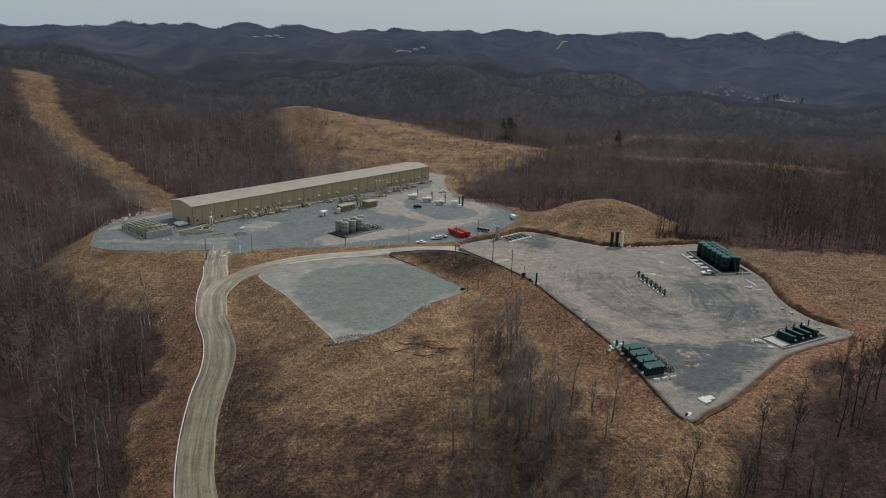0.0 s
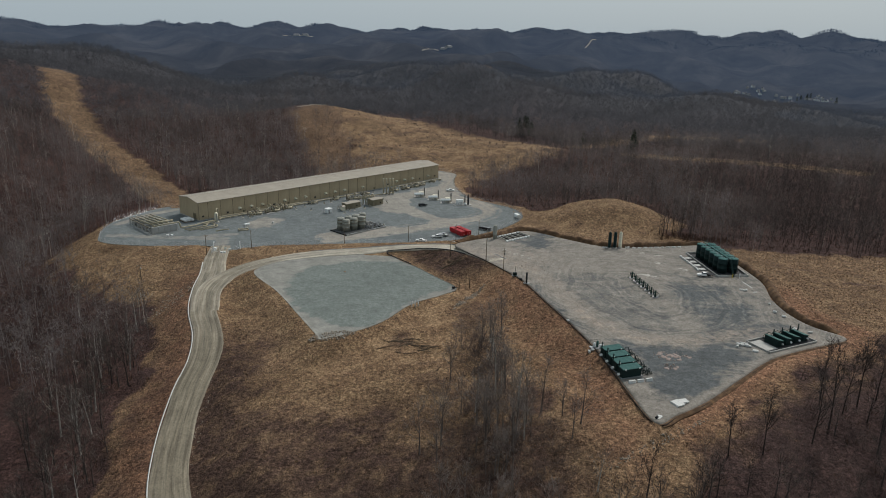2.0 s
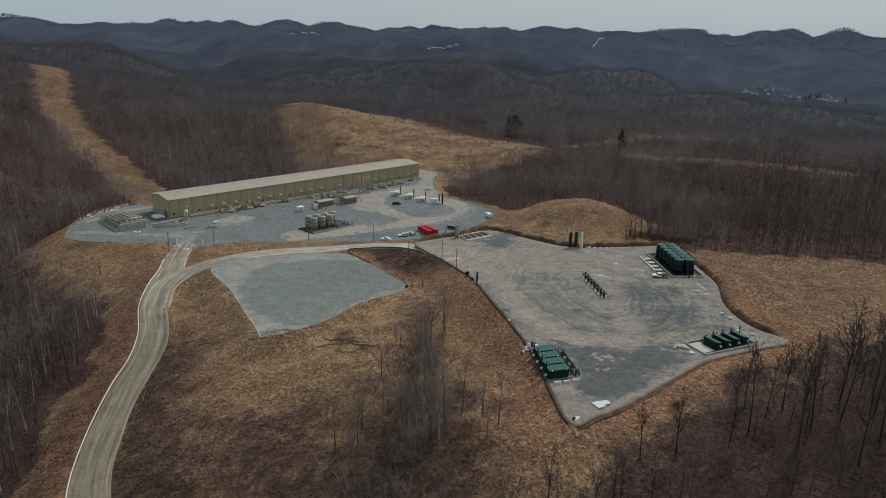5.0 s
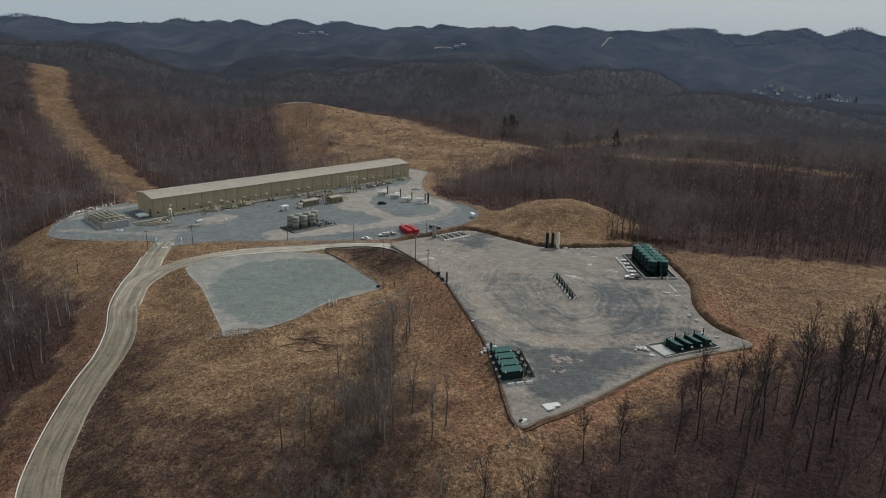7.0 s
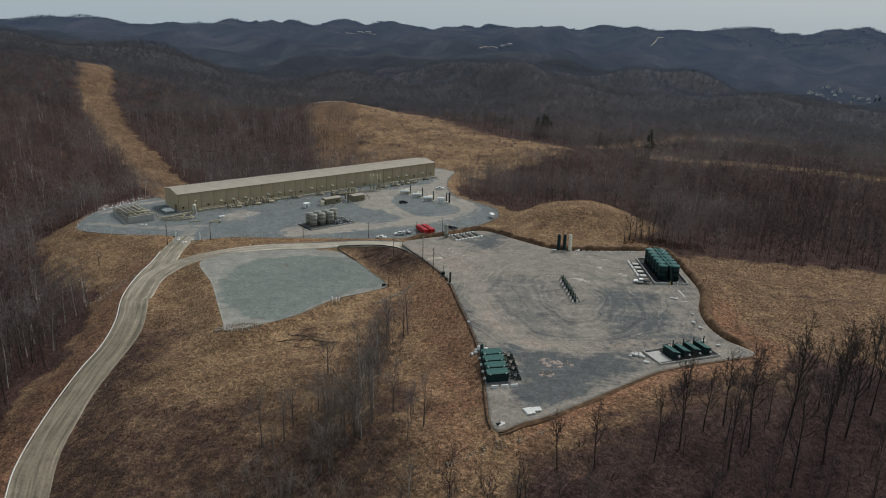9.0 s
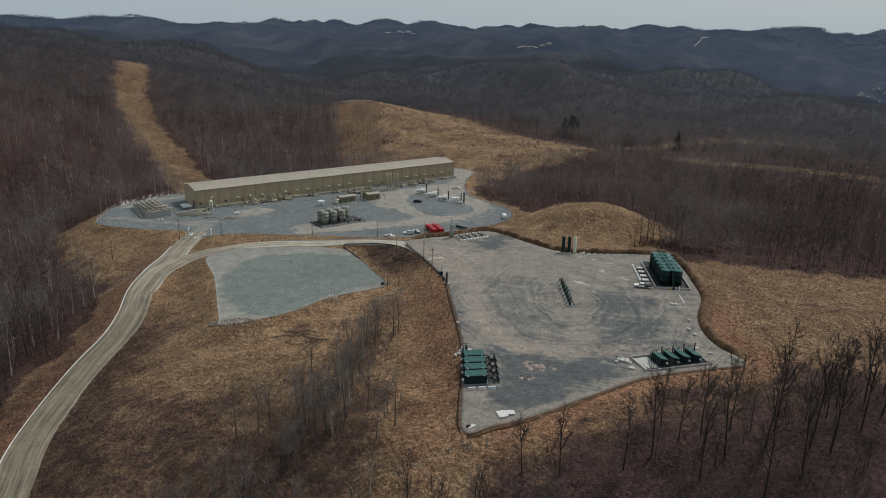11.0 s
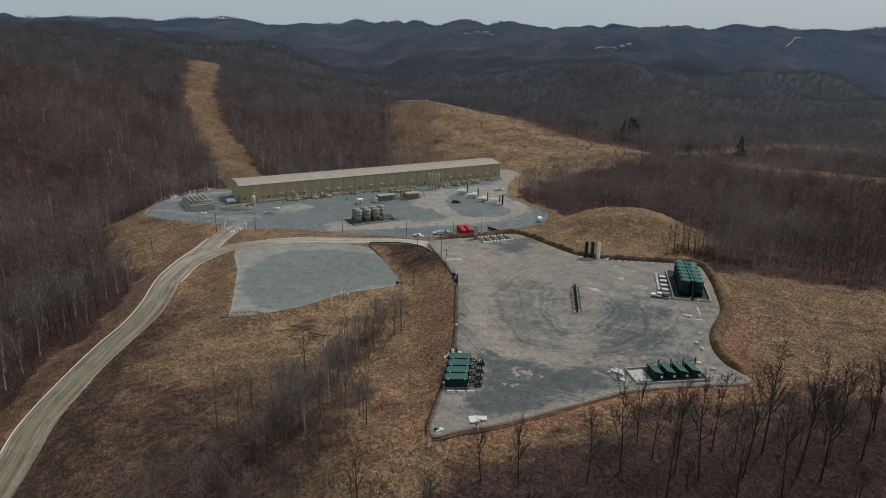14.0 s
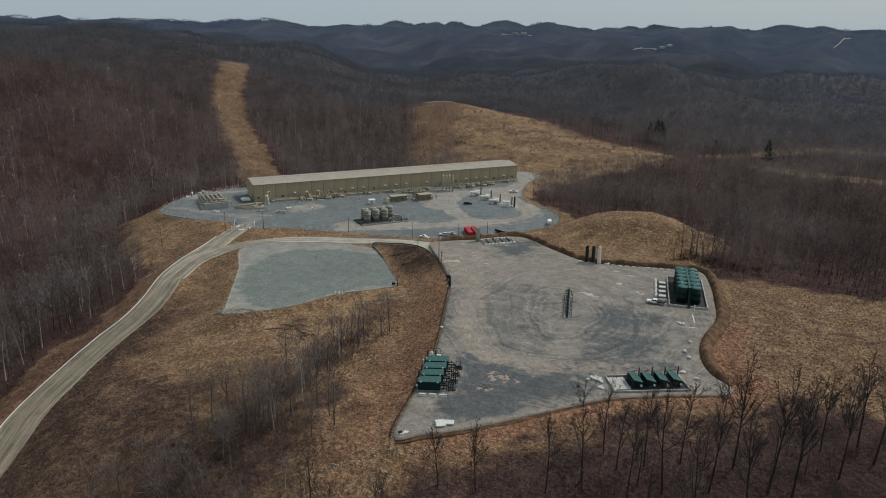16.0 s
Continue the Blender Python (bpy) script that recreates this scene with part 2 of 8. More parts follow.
def make_road():
    """Packed gravel: streaks drawn out by wheels, worn pale tracks, loose chips at the shoulders."""
    m, t, b = nodes_of("road_gravel")
    p = world_pos(t)
    across, along, pale = attr_node(t, "swirl"), attr_node(t, "along"), attr_node(t, "dust")
    xy = t.nodes.new("ShaderNodeCombineXYZ")
    slow = t.nodes.new("ShaderNodeMath")
    slow.operation = "MULTIPLY"
    slow.inputs[1].default_value = 0.035
    t.links.new(along.outputs["Fac"], slow.inputs[0])
    t.links.new(across.outputs["Fac"], xy.inputs[0])
    t.links.new(slow.outputs[0], xy.inputs[1])
    wide = noise_node(t, 0.55, 3, 0.55, xy.outputs[0], 0.3)
    thin = noise_node(t, 1.7, 4, 0.65, xy.outputs[0], 0.2)
    chips = noise_node(t, 1.7, 5, 0.8, p)
    blot = noise_node(t, 0.12, 6, 0.68, p, 0.6)
    c = mix_node(t, pale.outputs["Fac"], (0.134, 0.110, 0.074), (0.345, 0.312, 0.252))
    for n, lo, hi in ((wide, 0.66, 1.30), (thin, 0.74, 1.26), (blot, 0.82, 1.16), (chips, 0.74, 1.24)):
        r = ramp_node(t, [(0.34, lo), (0.66, hi)])
        t.links.new(n.outputs[0], r.inputs[0])
        c = mix_node(t, 1.0, c, r.outputs[0], "MULTIPLY")
    t.links.new(c, b.inputs["Base Color"])
    b.inputs["Roughness"].default_value = 0.92
    b.inputs["Specular IOR Level"].default_value = 0.15
    bump_on(t, b, chips.outputs[0], 0.6, 0.15)
    return m


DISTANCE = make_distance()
GROUND = make_ground()
WELL_GRAVEL = make_gravel("well_pad_gravel", (0.086, 0.092, 0.092), (0.212, 0.190, 0.162), (0.056, 0.061, 0.064), 0.9, 1.0)
STATION_GRAVEL = make_gravel("station_gravel", (0.136, 0.149, 0.147), (0.250, 0.232, 0.200), (0.096, 0.109, 0.112), 0.8, 0.8)
POND_GRAVEL = make_gravel("laydown_gravel", (0.148, 0.165, 0.150), (0.226, 0.220, 0.194), (0.122, 0.140, 0.128), 0.4, 0.15)
ROAD_GRAVEL = make_road()
PALE_FILL = plain("pale_crushed_fill", (0.46, 0.43, 0.38), 0.95, vary=0.4, scale=0.9)
BERM_EARTH = plain("berm_earth", (0.125, 0.074, 0.042), 0.95, vary=0.5, scale=0.4, dirt=(0.20, 0.115, 0.058))
TWIG = make_bark("bare_twigs", (0.040, 0.031, 0.027), (0.130, 0.104, 0.090))
MID_TWIG = make_bark("slope_twigs", (0.050, 0.041, 0.038), (0.222, 0.190, 0.178), 0.7, 0.4)
# next two: twigs of the farther hills, haze mixed into their colour
HAZE_TWIG = make_bark("haze_twigs", (0.076, 0.085, 0.106), (0.114, 0.124, 0.148), 0.25, 0.6)
HILL_HAZE_TWIG = make_bark("hill_haze_twigs", (0.076, 0.074, 0.080), (0.142, 0.137, 0.145), 0.3, 0.6)
PALE = make_bark("pale_bark", (0.29, 0.26, 0.22), (0.46, 0.42, 0.37))
GULLY_TWIG = make_bark("gully_twigs", (0.100, 0.080, 0.070), (0.240, 0.200, 0.176), 1.0, 0.2)
SAPLING = make_bark("sapling_stems", (0.056, 0.040, 0.035), (0.175, 0.134, 0.116), 1.0, 0.2)
PALE_TWIG = make_bark("pale_limbs", (0.16, 0.14, 0.12), (0.30, 0.27, 0.235))
BRUSH = make_bark("brush_stems", (0.060, 0.033, 0.023), (0.150, 0.090, 0.058))
STRAW = make_bark("dry_grass", (0.120, 0.074, 0.042), (0.350, 0.236, 0.138), 1.0, 0.3)
PINE = make_bark("pine_needles", (0.018, 0.03, 0.018), (0.045, 0.065, 0.035))
BEIGE = plain("beige_siding", (0.480, 0.382, 0.248), 0.5, vary=0.12, scale=0.15, streak=True)
SHED_WALL = plain("olive_shed_siding", (0.235, 0.205, 0.135), 0.6, vary=0.3, scale=0.8, streak=True)
BEIGE_ROOF = plain("beige_roof", (0.345, 0.302, 0.242), 0.45, vary=0.15, scale=0.2)
TRIM = plain("dark_trim", (0.17, 0.14, 0.09), 0.55)
BEIGE_PIPE = plain("beige_pipe_paint", (0.45, 0.395, 0.275), 0.45, vary=0.35, scale=1.5, dirt=(0.2, 0.14, 0.08))
CREAM = plain("cream_paint", (0.74, 0.68, 0.52), 0.45)
WHITE = plain("white_paint", (0.78, 0.78, 0.75), 0.4, vary=0.12)
CONCRETE = plain("concrete", (0.45, 0.435, 0.40), 0.9, vary=0.25, scale=0.6, dirt=(0.25, 0.22, 0.18))
BLACK = plain("black_rubber", (0.025, 0.026, 0.028), 0.7)
STEEL = plain("dull_steel", (0.30, 0.31, 0.31), 0.5, 0.6)
GREEN = plain("dark_green_paint", (0.011, 0.026, 0.024), 0.65, vary=0.25, scale=0.7)
WELL_GREEN = plain("wellhead_green", (0.030, 0.066, 0.052), 0.55, vary=0.35, scale=1.5)
# paler than GREEN by weathering and by sky light painted into the colour
GREEN_TOP = plain("weathered_skylit_green_top", (0.046, 0.116, 0.106), 0.85, vary=0.25, scale=0.7, dirt=(0.075, 0.115, 0.105))
TANK_TOP = plain("pale_teal_tank_top", (0.060, 0.150, 0.138), 0.8, vary=0.3, scale=0.9)
RED = plain("red_paint", (0.42, 0.028, 0.032), 0.4, vary=0.25)
WOOD = plain("pole_wood", (0.155, 0.115, 0.08), 0.9, vary=0.35)
GLASS = plain("dark_glass", (0.02, 0.025, 0.03), 0.08, vary=0.05)
GREY_TANK = plain("grey_tank_paint", (0.300, 0.296, 0.250), 0.5, vary=0.25, scale=0.5, streak=True)
ROCK = plain("grey_riprap", (0.29, 0.245, 0.195), 0.95, vary=0.35, scale=1.2)
GALV = plain("galvanised", (0.5, 0.51, 0.5), 0.4, 0.7)
SACK = plain("white_woven_sack", (0.62, 0.61, 0.575), 0.85, vary=0.25, scale=2.0)
SHINGLE = plain("grey_shingle", (0.2, 0.2, 0.21), 0.8)
RUST_BAND = plain("rusty_band", (0.21, 0.175, 0.125), 0.8, vary=0.3)
PINK_RUBBLE = plain("pinkish_rubble", (0.33, 0.262, 0.228), 0.95, vary=0.35, scale=1.0)
HOUSE_WALL = plain("pale_house_siding", (0.42, 0.42, 0.41), 0.7)
DARK_STONE = plain("dark_stone_liner", (0.075, 0.078, 0.078), 0.95, vary=0.5, scale=1.2, dirt=(0.16, 0.16, 0.15))
SOCK = plain("soaked_sock", (0.045, 0.034, 0.027), 0.9, vary=0.4, scale=1.0)
TRACK_DIRT = plain("pale_track_dirt", (0.36, 0.32, 0.27), 0.95, vary=0.2, scale=0.1)
from mathutils.geometry import delaunay_2d_cdt

# ---- the lie of the land ----
WIDE_HILLS = [(-625, 820, 260, 84.0), (-425, 700, 85, 15.0), (-900, 900, 170, 45), (-300, 900, 120, -24), (-140, 706, 42, 9.5), (-305, 570, 55, 6.5), (-635, 315, 170, 85.3), (-300, 180, 170, -17.9), (50, 280, 110, 15.7), (-60, 750, 110, 18.5), (275, -205, 260, -32.2), (-600, -200, 170, 30.9), (115, 185, 70, 12.3), (-150, 0, 70, -19.8), (295, 640, 110, 7.0), (-175, 530, 70, -8.6), (250, 280, 70, 7.3), (-300, 1000, 70, -9.1), (600, 0, 260, -6.9), (475, 785, 70, 13.2), (125, 540, 70, -6.1), (305, 145, 110, 9.3), (-385, 735, 70, 7.6), (-350, 50, 70, -4.3), (440, 300, 170, -4.1), (80, 75, 70, -4.2), (-75, 525, 70, -5.8)]
KNOLLS = [(-600, 700, 45, 13.1), (-260, 350, 45, -17.6), (-195, 210, 45, -0.8), (-430, 760, 45, -18.7), (80, 615, 45, 11.6), (-150, 700, 45, 6.4), (-450, 500, 45, 10.1), (-105, 320, 45, 4.6), (-295, 570, 45, -6.5), (-125, 110, 45, -10.0), (240, 570, 45, 6.2), (50, 150, 45, 7.9), (-205, 250, 45, -25.4), (-185, 325, 45, 9.2), (95, 730, 45, -7.1), (55, 240, 45, -8.6), (-245, 400, 45, -3.9), (-125, 155, 45, -8.2), (-75, 775, 45, -4.9), (-30, 300, 45, -3.2), (-5, 125, 45, -3.2), (-65, 165, 45, 3.2)]
FAR_HILLS = [(120, 1380, 260, 42), (-150, 2600, 420, 45), (950, 2250, 420, -72), (700, 1500, 300, -30), (-1300, 1400, 420, 70), (-950, 2500, 500, 40), (1500, 3200, 500, 28), (420, 3100, 350, 30), (1300, 1300, 300, 10), (-300, 1900, 250, -25)]
SIDE_VALLEYS = [(-660, 900, 320, -8.3), (-860, 1800, 220, -6.7), (-310, 600, 60, -7.6), (-690, 830, 110, -6.8), (-310, 1910, 220, 25.8), (-530, 1360, 220, -12.3), (-360, 995, 110, 15.0), (-970, 1470, 220, 9.0), (-580, 500, 110, 8.5), (-1080, 1910, 220, -10.8), (-460, 750, 60, 9.6), (-220, 660, 60, 4.5), (-640, 1690, 220, -16.2), (-860, 1910, 220, -17.8), (-200, 1910, 220, 19.6), (-340, 480, 60, 2.6), (-200, 1030, 220, 2.3), (-635, 830, 110, -14.4), (-370, 660, 60, -4.6), (-250, 510, 60, -3.6), (-600, 735, 60, -8.0)]
WELL_Z, STATION_Z, POND_Z = 0.3, -9.4, -7.0


def smooth_ring(pts, n=6):
    """A closed line through the corners, rounded between them."""
    p = np.array(pts, float)
    a, b, c, d = np.roll(p, 1, 0), p, np.roll(p, -1, 0), np.roll(p, -2, 0)
    out = []
    for t in np.linspace(0, 1, n, endpoint=False):
        out.append(0.5 * (2 * b + (c - a) * t + (2 * a - 5 * b + 4 * c - d) * t**2 + (3 * b - a - 3 * c + d) * t**3))
    return np.stack(out, 1).reshape(-1, p.shape[1])


def smooth_line(pts, step=2.0):
    """An open line through the points, resampled evenly."""
    p = np.array(pts, float)
    p = np.vstack([2 * p[0] - p[1], p, 2 * p[-1] - p[-2]])
    out = []
    for i in range(1, len(p) - 2):
        a, b, c, d = p[i - 1:i + 3]
        n = max(2, int(np.linalg.norm(c - b) / step))
        for t in np.linspace(0, 1, n, endpoint=False):
            out.append(0.5 * (2 * b + (c - a) * t + (2 * a - 5 * b + 4 * c - d) * t**2 + (3 * b - a - 3 * c + d) * t**3))
    out.append(p[-2])
    return np.array(out)


WELL = smooth_ring([(67.5, 164.3), (63.5, 185), (60, 207), (54, 229), (46.6, 252), (39.9, 273), (32, 287), (24.5, 299), (15, 312), (10, 322), (19, 331), (32, 339), (46, 351), (65, 338.5), (84, 326), (101, 327.5), (120, 332), (133, 333.5), (137.5, 318), (140, 298), (141, 280), (137.2, 261), (137.2, 246), (141, 234), (148, 224.5), (132.5, 216), (115, 206), (99, 190.5), (85, 176.5), (74, 168)], 5)
POND = smooth_ring([(-79, 289), (-64, 270), (-49, 246), (-38.5, 229), (-34.8, 223.8), (-25.5, 230.5), (-15.5, 241), (-6, 260), (6, 272), (12, 281), (2, 295), (-8, 308), (-16.5, 317), (-24, 327), (-50, 320), (-70, 311), (-80, 299)], 5)
STATION = smooth_ring([(-189, 372), (-181, 345), (-172, 336), (-150, 333.5), (-130, 336), (-118, 337), (-105, 332), (-84, 341), (-57, 347), (-31, 351), (-11, 354), (7, 358), (17, 369), (34, 387), (46, 407), (50, 422), (46, 438), (32, 453), (17, 467), (6, 499), (4, 530), (4, 553), (-14, 566), (-36, 557), (-90, 495), (-160, 418), (-174, 416), (-184, 395)], 5)
ROAD = smooth_line([(-14, 66, -35), (-24, 84, -33.2), (-36, 105, -31), (-47, 126, -28.3), (-57, 146, -26), (-65, 161, -24.4), (-71.5, 182, -21.8), (-75.5, 204, -18), (-76.7, 220, -15), (-81, 236, -12.3), (-90.5, 256, -10.5), (-97, 277, -9.6), (-101, 296, -9.2), (-107.5, 318, -9.3), (-112, 338, -9.4)])
LANE = smooth_line([(-88.5, 254, -10.65), (-94.5, 275, -9.7), (-93.5, 291, -9.1), (-86.5, 304.5, -8.4), (-74, 315.5, -7.7), (-58, 323.5, -7.3), (-37, 329, -6.7), (-15, 331, -4.8), (6, 325, -2), (21, 311, -0.2), (30, 299, 0.3)])


def ring_distance(x, y, ring):
    """Distance to a closed line, negative inside."""
    x, y = np.asarray(x, float).ravel(), np.asarray(y, float).ravel()
    best = np.full(x.shape, 1e9)
    inside = np.zeros(x.shape, bool)
    q = np.roll(ring, -1, 0)
    for (ax, ay), (bx, by) in zip(ring, q):
        dx, dy = bx - ax, by - ay
        t = np.clip(((x - ax) * dx + (y - ay) * dy) / (dx * dx + dy * dy + 1e-9), 0, 1)
        best = np.minimum(best, np.hypot(x - ax - t * dx, y - ay - t * dy))
        cross = ((ay > y) != (by > y)) & (x < (bx - ax) * (y - ay) / (by - ay + 1e-12) + ax)
        inside ^= cross
    return np.where(inside, -best, best)


def line_distance(x, y, line):
    """Distance to an open line and the line's height at the nearest place."""
    x, y = np.asarray(x, float).ravel(), np.asarray(y, float).ravel()
    best, hz = np.full(x.shape, 1e9), np.zeros(x.shape)
    for a, b in zip(line[:-1], line[1:]):
        dx, dy = b[0] - a[0], b[1] - a[1]
        t = np.clip(((x - a[0]) * dx + (y - a[1]) * dy) / (dx * dx + dy * dy + 1e-9), 0, 1)
        d = np.hypot(x - a[0] - t * dx, y - a[1] - t * dy)
        near = d < best
        best = np.where(near, d, best)
        if line.shape[1] > 2:
            hz = np.where(near, a[2] + t * (b[2] - a[2]), hz)
    return best, hz


def step01(a, b, v):
    t = np.clip((v - a) / (b - a), 0, 1)
    return t * t * (3 - 2 * t)


_rs = np.random.RandomState(7)
WAVES = [(_rs.uniform(0, 2 * math.pi), _rs.uniform(0, 2 * math.pi)) for _ in range(24)]


def ripple(x, y, length, first, count=4):
    """Smooth unevenness of about unit size at the given wavelength."""
    s = 0
    for k in range(count):
        a, ph = WAVES[(first + k) % 24]
        f = 2 * math.pi / (length * (0.7 + 0.25 * k))
        s = s + np.sin(f * (x * math.cos(a) + y * math.sin(a)) + ph + 1.3 * np.sin(f * 0.43 * (y * math.cos(a) - x * math.sin(a)) + 2 * ph))
    return s / count**0.5


def ridges(x, y, length, first, count=3):
    s = 0
    for k in range(count):
        a, ph = WAVES[(first + k) % 24]
        f = math.pi / (length * (0.75 + 0.3 * k))
        u = f * (x * math.cos(a) + y * math.sin(a)) + ph + 0.9 * np.sin(f * 1.1 * (y * math.cos(a) - x * math.sin(a)) + ph)
        s = s + 1 - 2 * np.sqrt(np.sin(u) ** 2 + 0.02)
    return s / count**0.5


def natural(x, y):
    """The land before anything was cut or filled."""
    z = np.full(x.shape, -12.0)
    for cx, cy, r, h in WIDE_HILLS + KNOLLS + FAR_HILLS + SIDE_VALLEYS:
        z = z + h * np.exp(-((x - cx) ** 2 + (y - cy) ** 2) / (2.0 * r * r))
    far = np.hypot(x - 40, y)
    z = z + step01(650, 1300, far) * (16 * ridges(x, y, 420, 3) + 10 * ripple(x, y, 260, 9) + 14)
    z = z + step01(1900, 3600, far) * (108 + 17 * ridges(x, y, 640, 12) + 8 * ripple(x, y, 260, 17))
    z = z + 0.35 * ripple(x, y, 23, 5) + 0.16 * ripple(x, y, 8, 14)
    mound = ((x - 98) * 0.93 + (y - 402) * 0.36) / 36, ((y - 402) * 0.93 - (x - 98) * 0.36) / 23
    z = z + 14.0 * np.exp(-(np.abs(mound[0]) ** 2.6 + np.abs(mound[1]) ** 2.6))
    return z


def land(x, y):
    """Height of the ground, with pads and roads cut and filled into it."""
    shape = np.shape(x)
    x, y = np.asarray(x, float).ravel(), np.asarray(y, float).ravel()
    z = natural(x, y)
    near = (np.abs(x) < 330) & (y > 60) & (y < 640)
    xn, yn, zn = x[near], y[near], z[near]
    for ring, level, fall, rise in ((STATION, STATION_Z, 2.1, 2.0), (POND, POND_Z, 2.4, 2.2), (WELL, WELL_Z, 2.0, 2.6)):
        d = np.maximum(ring_distance(xn, yn, ring) - 1.2, 0)
        zn = np.clip(zn, level - 0.12 - d / fall, level - 0.12 + d / rise)
    for line, half in ((ROAD, 5.6), (LANE, 4.6)):
        d, hz = line_distance(xn, yn, line)
        d = np.maximum(d - half - 0.8, 0)
        zn = np.clip(zn, hz - 0.34 - d / 2.0, hz - 0.34 + d / 2.0)
    z[near] = zn
    return z.reshape(shape)


def land_at(x, y):
    return float(land(np.array([x]), np.array([y]))[0])


# where grass was kept open
FRONT_FIELD = np.array([(-36, 100), (-60, 145), (-78, 200), (-82, 236), (-100, 280), (-90, 305), (20, 330), (40, 280), (62, 215), (70, 158), (150, 214), (158, 206), (142, 197), (122, 187), (105, 175), (93, 163), (80, 150), (62, 136), (36, 112)], float)
ROAD_VERGE = 15.0
MOUND_FIELD = smooth_ring([(40, 395), (52, 425), (75, 436), (110, 442), (140, 432), (141, 398), (128, 372), (133, 345), (60, 338), (40, 360)], 4)
EAST_FIELD = smooth_ring([(128, 336), (165, 349), (200, 352), (240, 352), (310, 345), (330, 280), (240, 235), (190, 232), (158, 222), (145, 215), (138, 240), (140, 300)], 4)
WEST_BANK = smooth_ring([(-190, 372), (-202, 345), (-186, 316), (-150, 290), (-122, 275), (-108, 300), (-112, 338), (-150, 352)], 4)
BACK_FIELD = smooth_ring([(-104, 640), (-120, 690), (-128, 722), (-100, 748), (-60, 738), (-10, 700), (57, 655), (100, 622), (66, 580), (30, 545), (14, 520), (-20, 560), (-60, 572), (-78, 560), (-88, 600)], 4)
SCRUB_FIELD = smooth_ring([(-150, 640), (-166, 690), (-137, 726), (-100, 700), (-84, 600), (-80, 552), (-104, 540), (-128, 590)], 4)
LANE_STRIP = np.array([(-118, 322), (-80, 296), (0, 318), (40, 328), (72, 345), (62, 402), (46, 408), (10, 364), (-60, 352)], float)
OLD_CUT_1 = smooth_line([(120, 704), (180, 742), (240, 768), (330, 772)], 8)
OLD_CUT_2 = smooth_line([(170, 655), (215, 632), (265, 608), (345, 600)], 8)
RIGHT_OF_WAY = smooth_line([(-158, 428), (-186, 456), (-217, 487), (-246, 519), (-278, 547), (-301, 570), (-324, 593), (-349, 622), (-372, 651), (-402, 700), (-440, 756), (-464, 794)], 8)


def cover(x, y):
    """How wooded a place is, 0 to 1, and its grass's darkness and bare soil."""
    shape = np.shape(x)
    x, y = np.asarray(x, float).ravel(), np.asarray(y, float).ravel()
    open_ = np.zeros(x.shape)
    soil = np.zeros(x.shape)
    dark = np.zeros(x.shape)
    near = (x > -520) & (x < 360) & (y > 60) & (y < 830)
    xn, yn = x[near], y[near]
    wob = 4.0 * ripple(xn, yn, 22, 2) + 2.5 * ripple(xn, yn, 7, 11)
    o = np.zeros(xn.shape)
    for ring, soft in ((FRONT_FIELD, 12), (MOUND_FIELD, 7), (EAST_FIELD, 8), (WEST_BANK, 8), (BACK_FIELD, 17), (LANE_STRIP, 3)):
        o = np.maximum(o, step01(soft, -soft, ring_distance(xn, yn, ring) + wob))
    for ring, w in ((STATION, 7), (POND, 8), (WELL, 9)):
        o = np.maximum(o, step01(w + 5, w - 2, ring_distance(xn, yn, ring) + 0.6 * wob))
    for line, w in ((ROAD, 5 + ROAD_VERGE), (LANE, 12), (RIGHT_OF_WAY, 15.0), (OLD_CUT_1, 11), (OLD_CUT_2, 12)):
        o = np.maximum(o, step01(w + 3, w - 3, line_distance(xn, yn, line)[0] + 0.5 * wob))
    scrub = 0.56 * step01(12, -12, ring_distance(xn, yn, SCRUB_FIELD) + wob)
    open_[near] = np.maximum(o, scrub)
    dw = ring_distance(xn, yn, WELL)
    s = 0.95 * step01(14, 3, np.abs(dw - 5)) * step01(218, 232, yn) * step01(116, 142, xn + 0.2 * (yn - 224)) * step01(300, 250, yn)
    s = np.maximum(s, 0.85 * step01(14, 2, dw) * step01(66, 80, xn) * step01(235, 215, yn - (xn - 130) * 0.6))
    soil[near] = np.clip(s + 0.15 * s * ripple(xn, yn, 9, 4), 0, 1)
    verge = step01(22, 9, line_distance(xn, yn, ROAD)[0] + 2 * ripple(xn, yn, 10, 2)) * step01(310, 285, yn) * step01(2, -4, xn - np.interp(yn, ROAD[:, 1], ROAD[:, 0]))
    soil[near] = np.maximum(soil[near], 0.5 * verge * (1 + 0.4 * ripple(xn, yn, 9, 7)))
    slope = step01(26, 6, dw) * step01(75, 55, xn) * step01(300, 270, yn)
    soil[near] = np.maximum(soil[near], 0.65 * slope * (1 + 0.3 * ripple(xn, yn, 12, 9)))
    d = np.maximum(0.0, 0.9 * step01(30, 10, line_distance(xn, yn, ROAD)[0] + 4 * ripple(xn, yn, 13, 3)) * step01(262, 215, yn))
    d = np.maximum(d, 0.7 * np.exp(-((xn + 25) ** 2 / 900 + (yn - 165) ** 2 / 700)))
    d = np.maximum(d, 0.95 * step01(0, 6, ring_distance(xn, yn, POND)) * step01(-25, -5, xn) * step01(50, 36, xn) * step01(285, 300, yn) * step01(330, 322, yn))
    d = np.maximum(d, 0.95 * step01(0.0, 0.7, ripple(xn, yn, 34, 13) * 0.6 + ripple(xn, yn, 11, 6) * 0.35) * step01(225, 195, yn) * step01(70, 45, xn) * step01(-75, -55, xn))
    d = np.maximum(d, 0.8 * np.exp(-((xn + 30) ** 2 / 500 + (yn - 158) ** 2 / 420)))
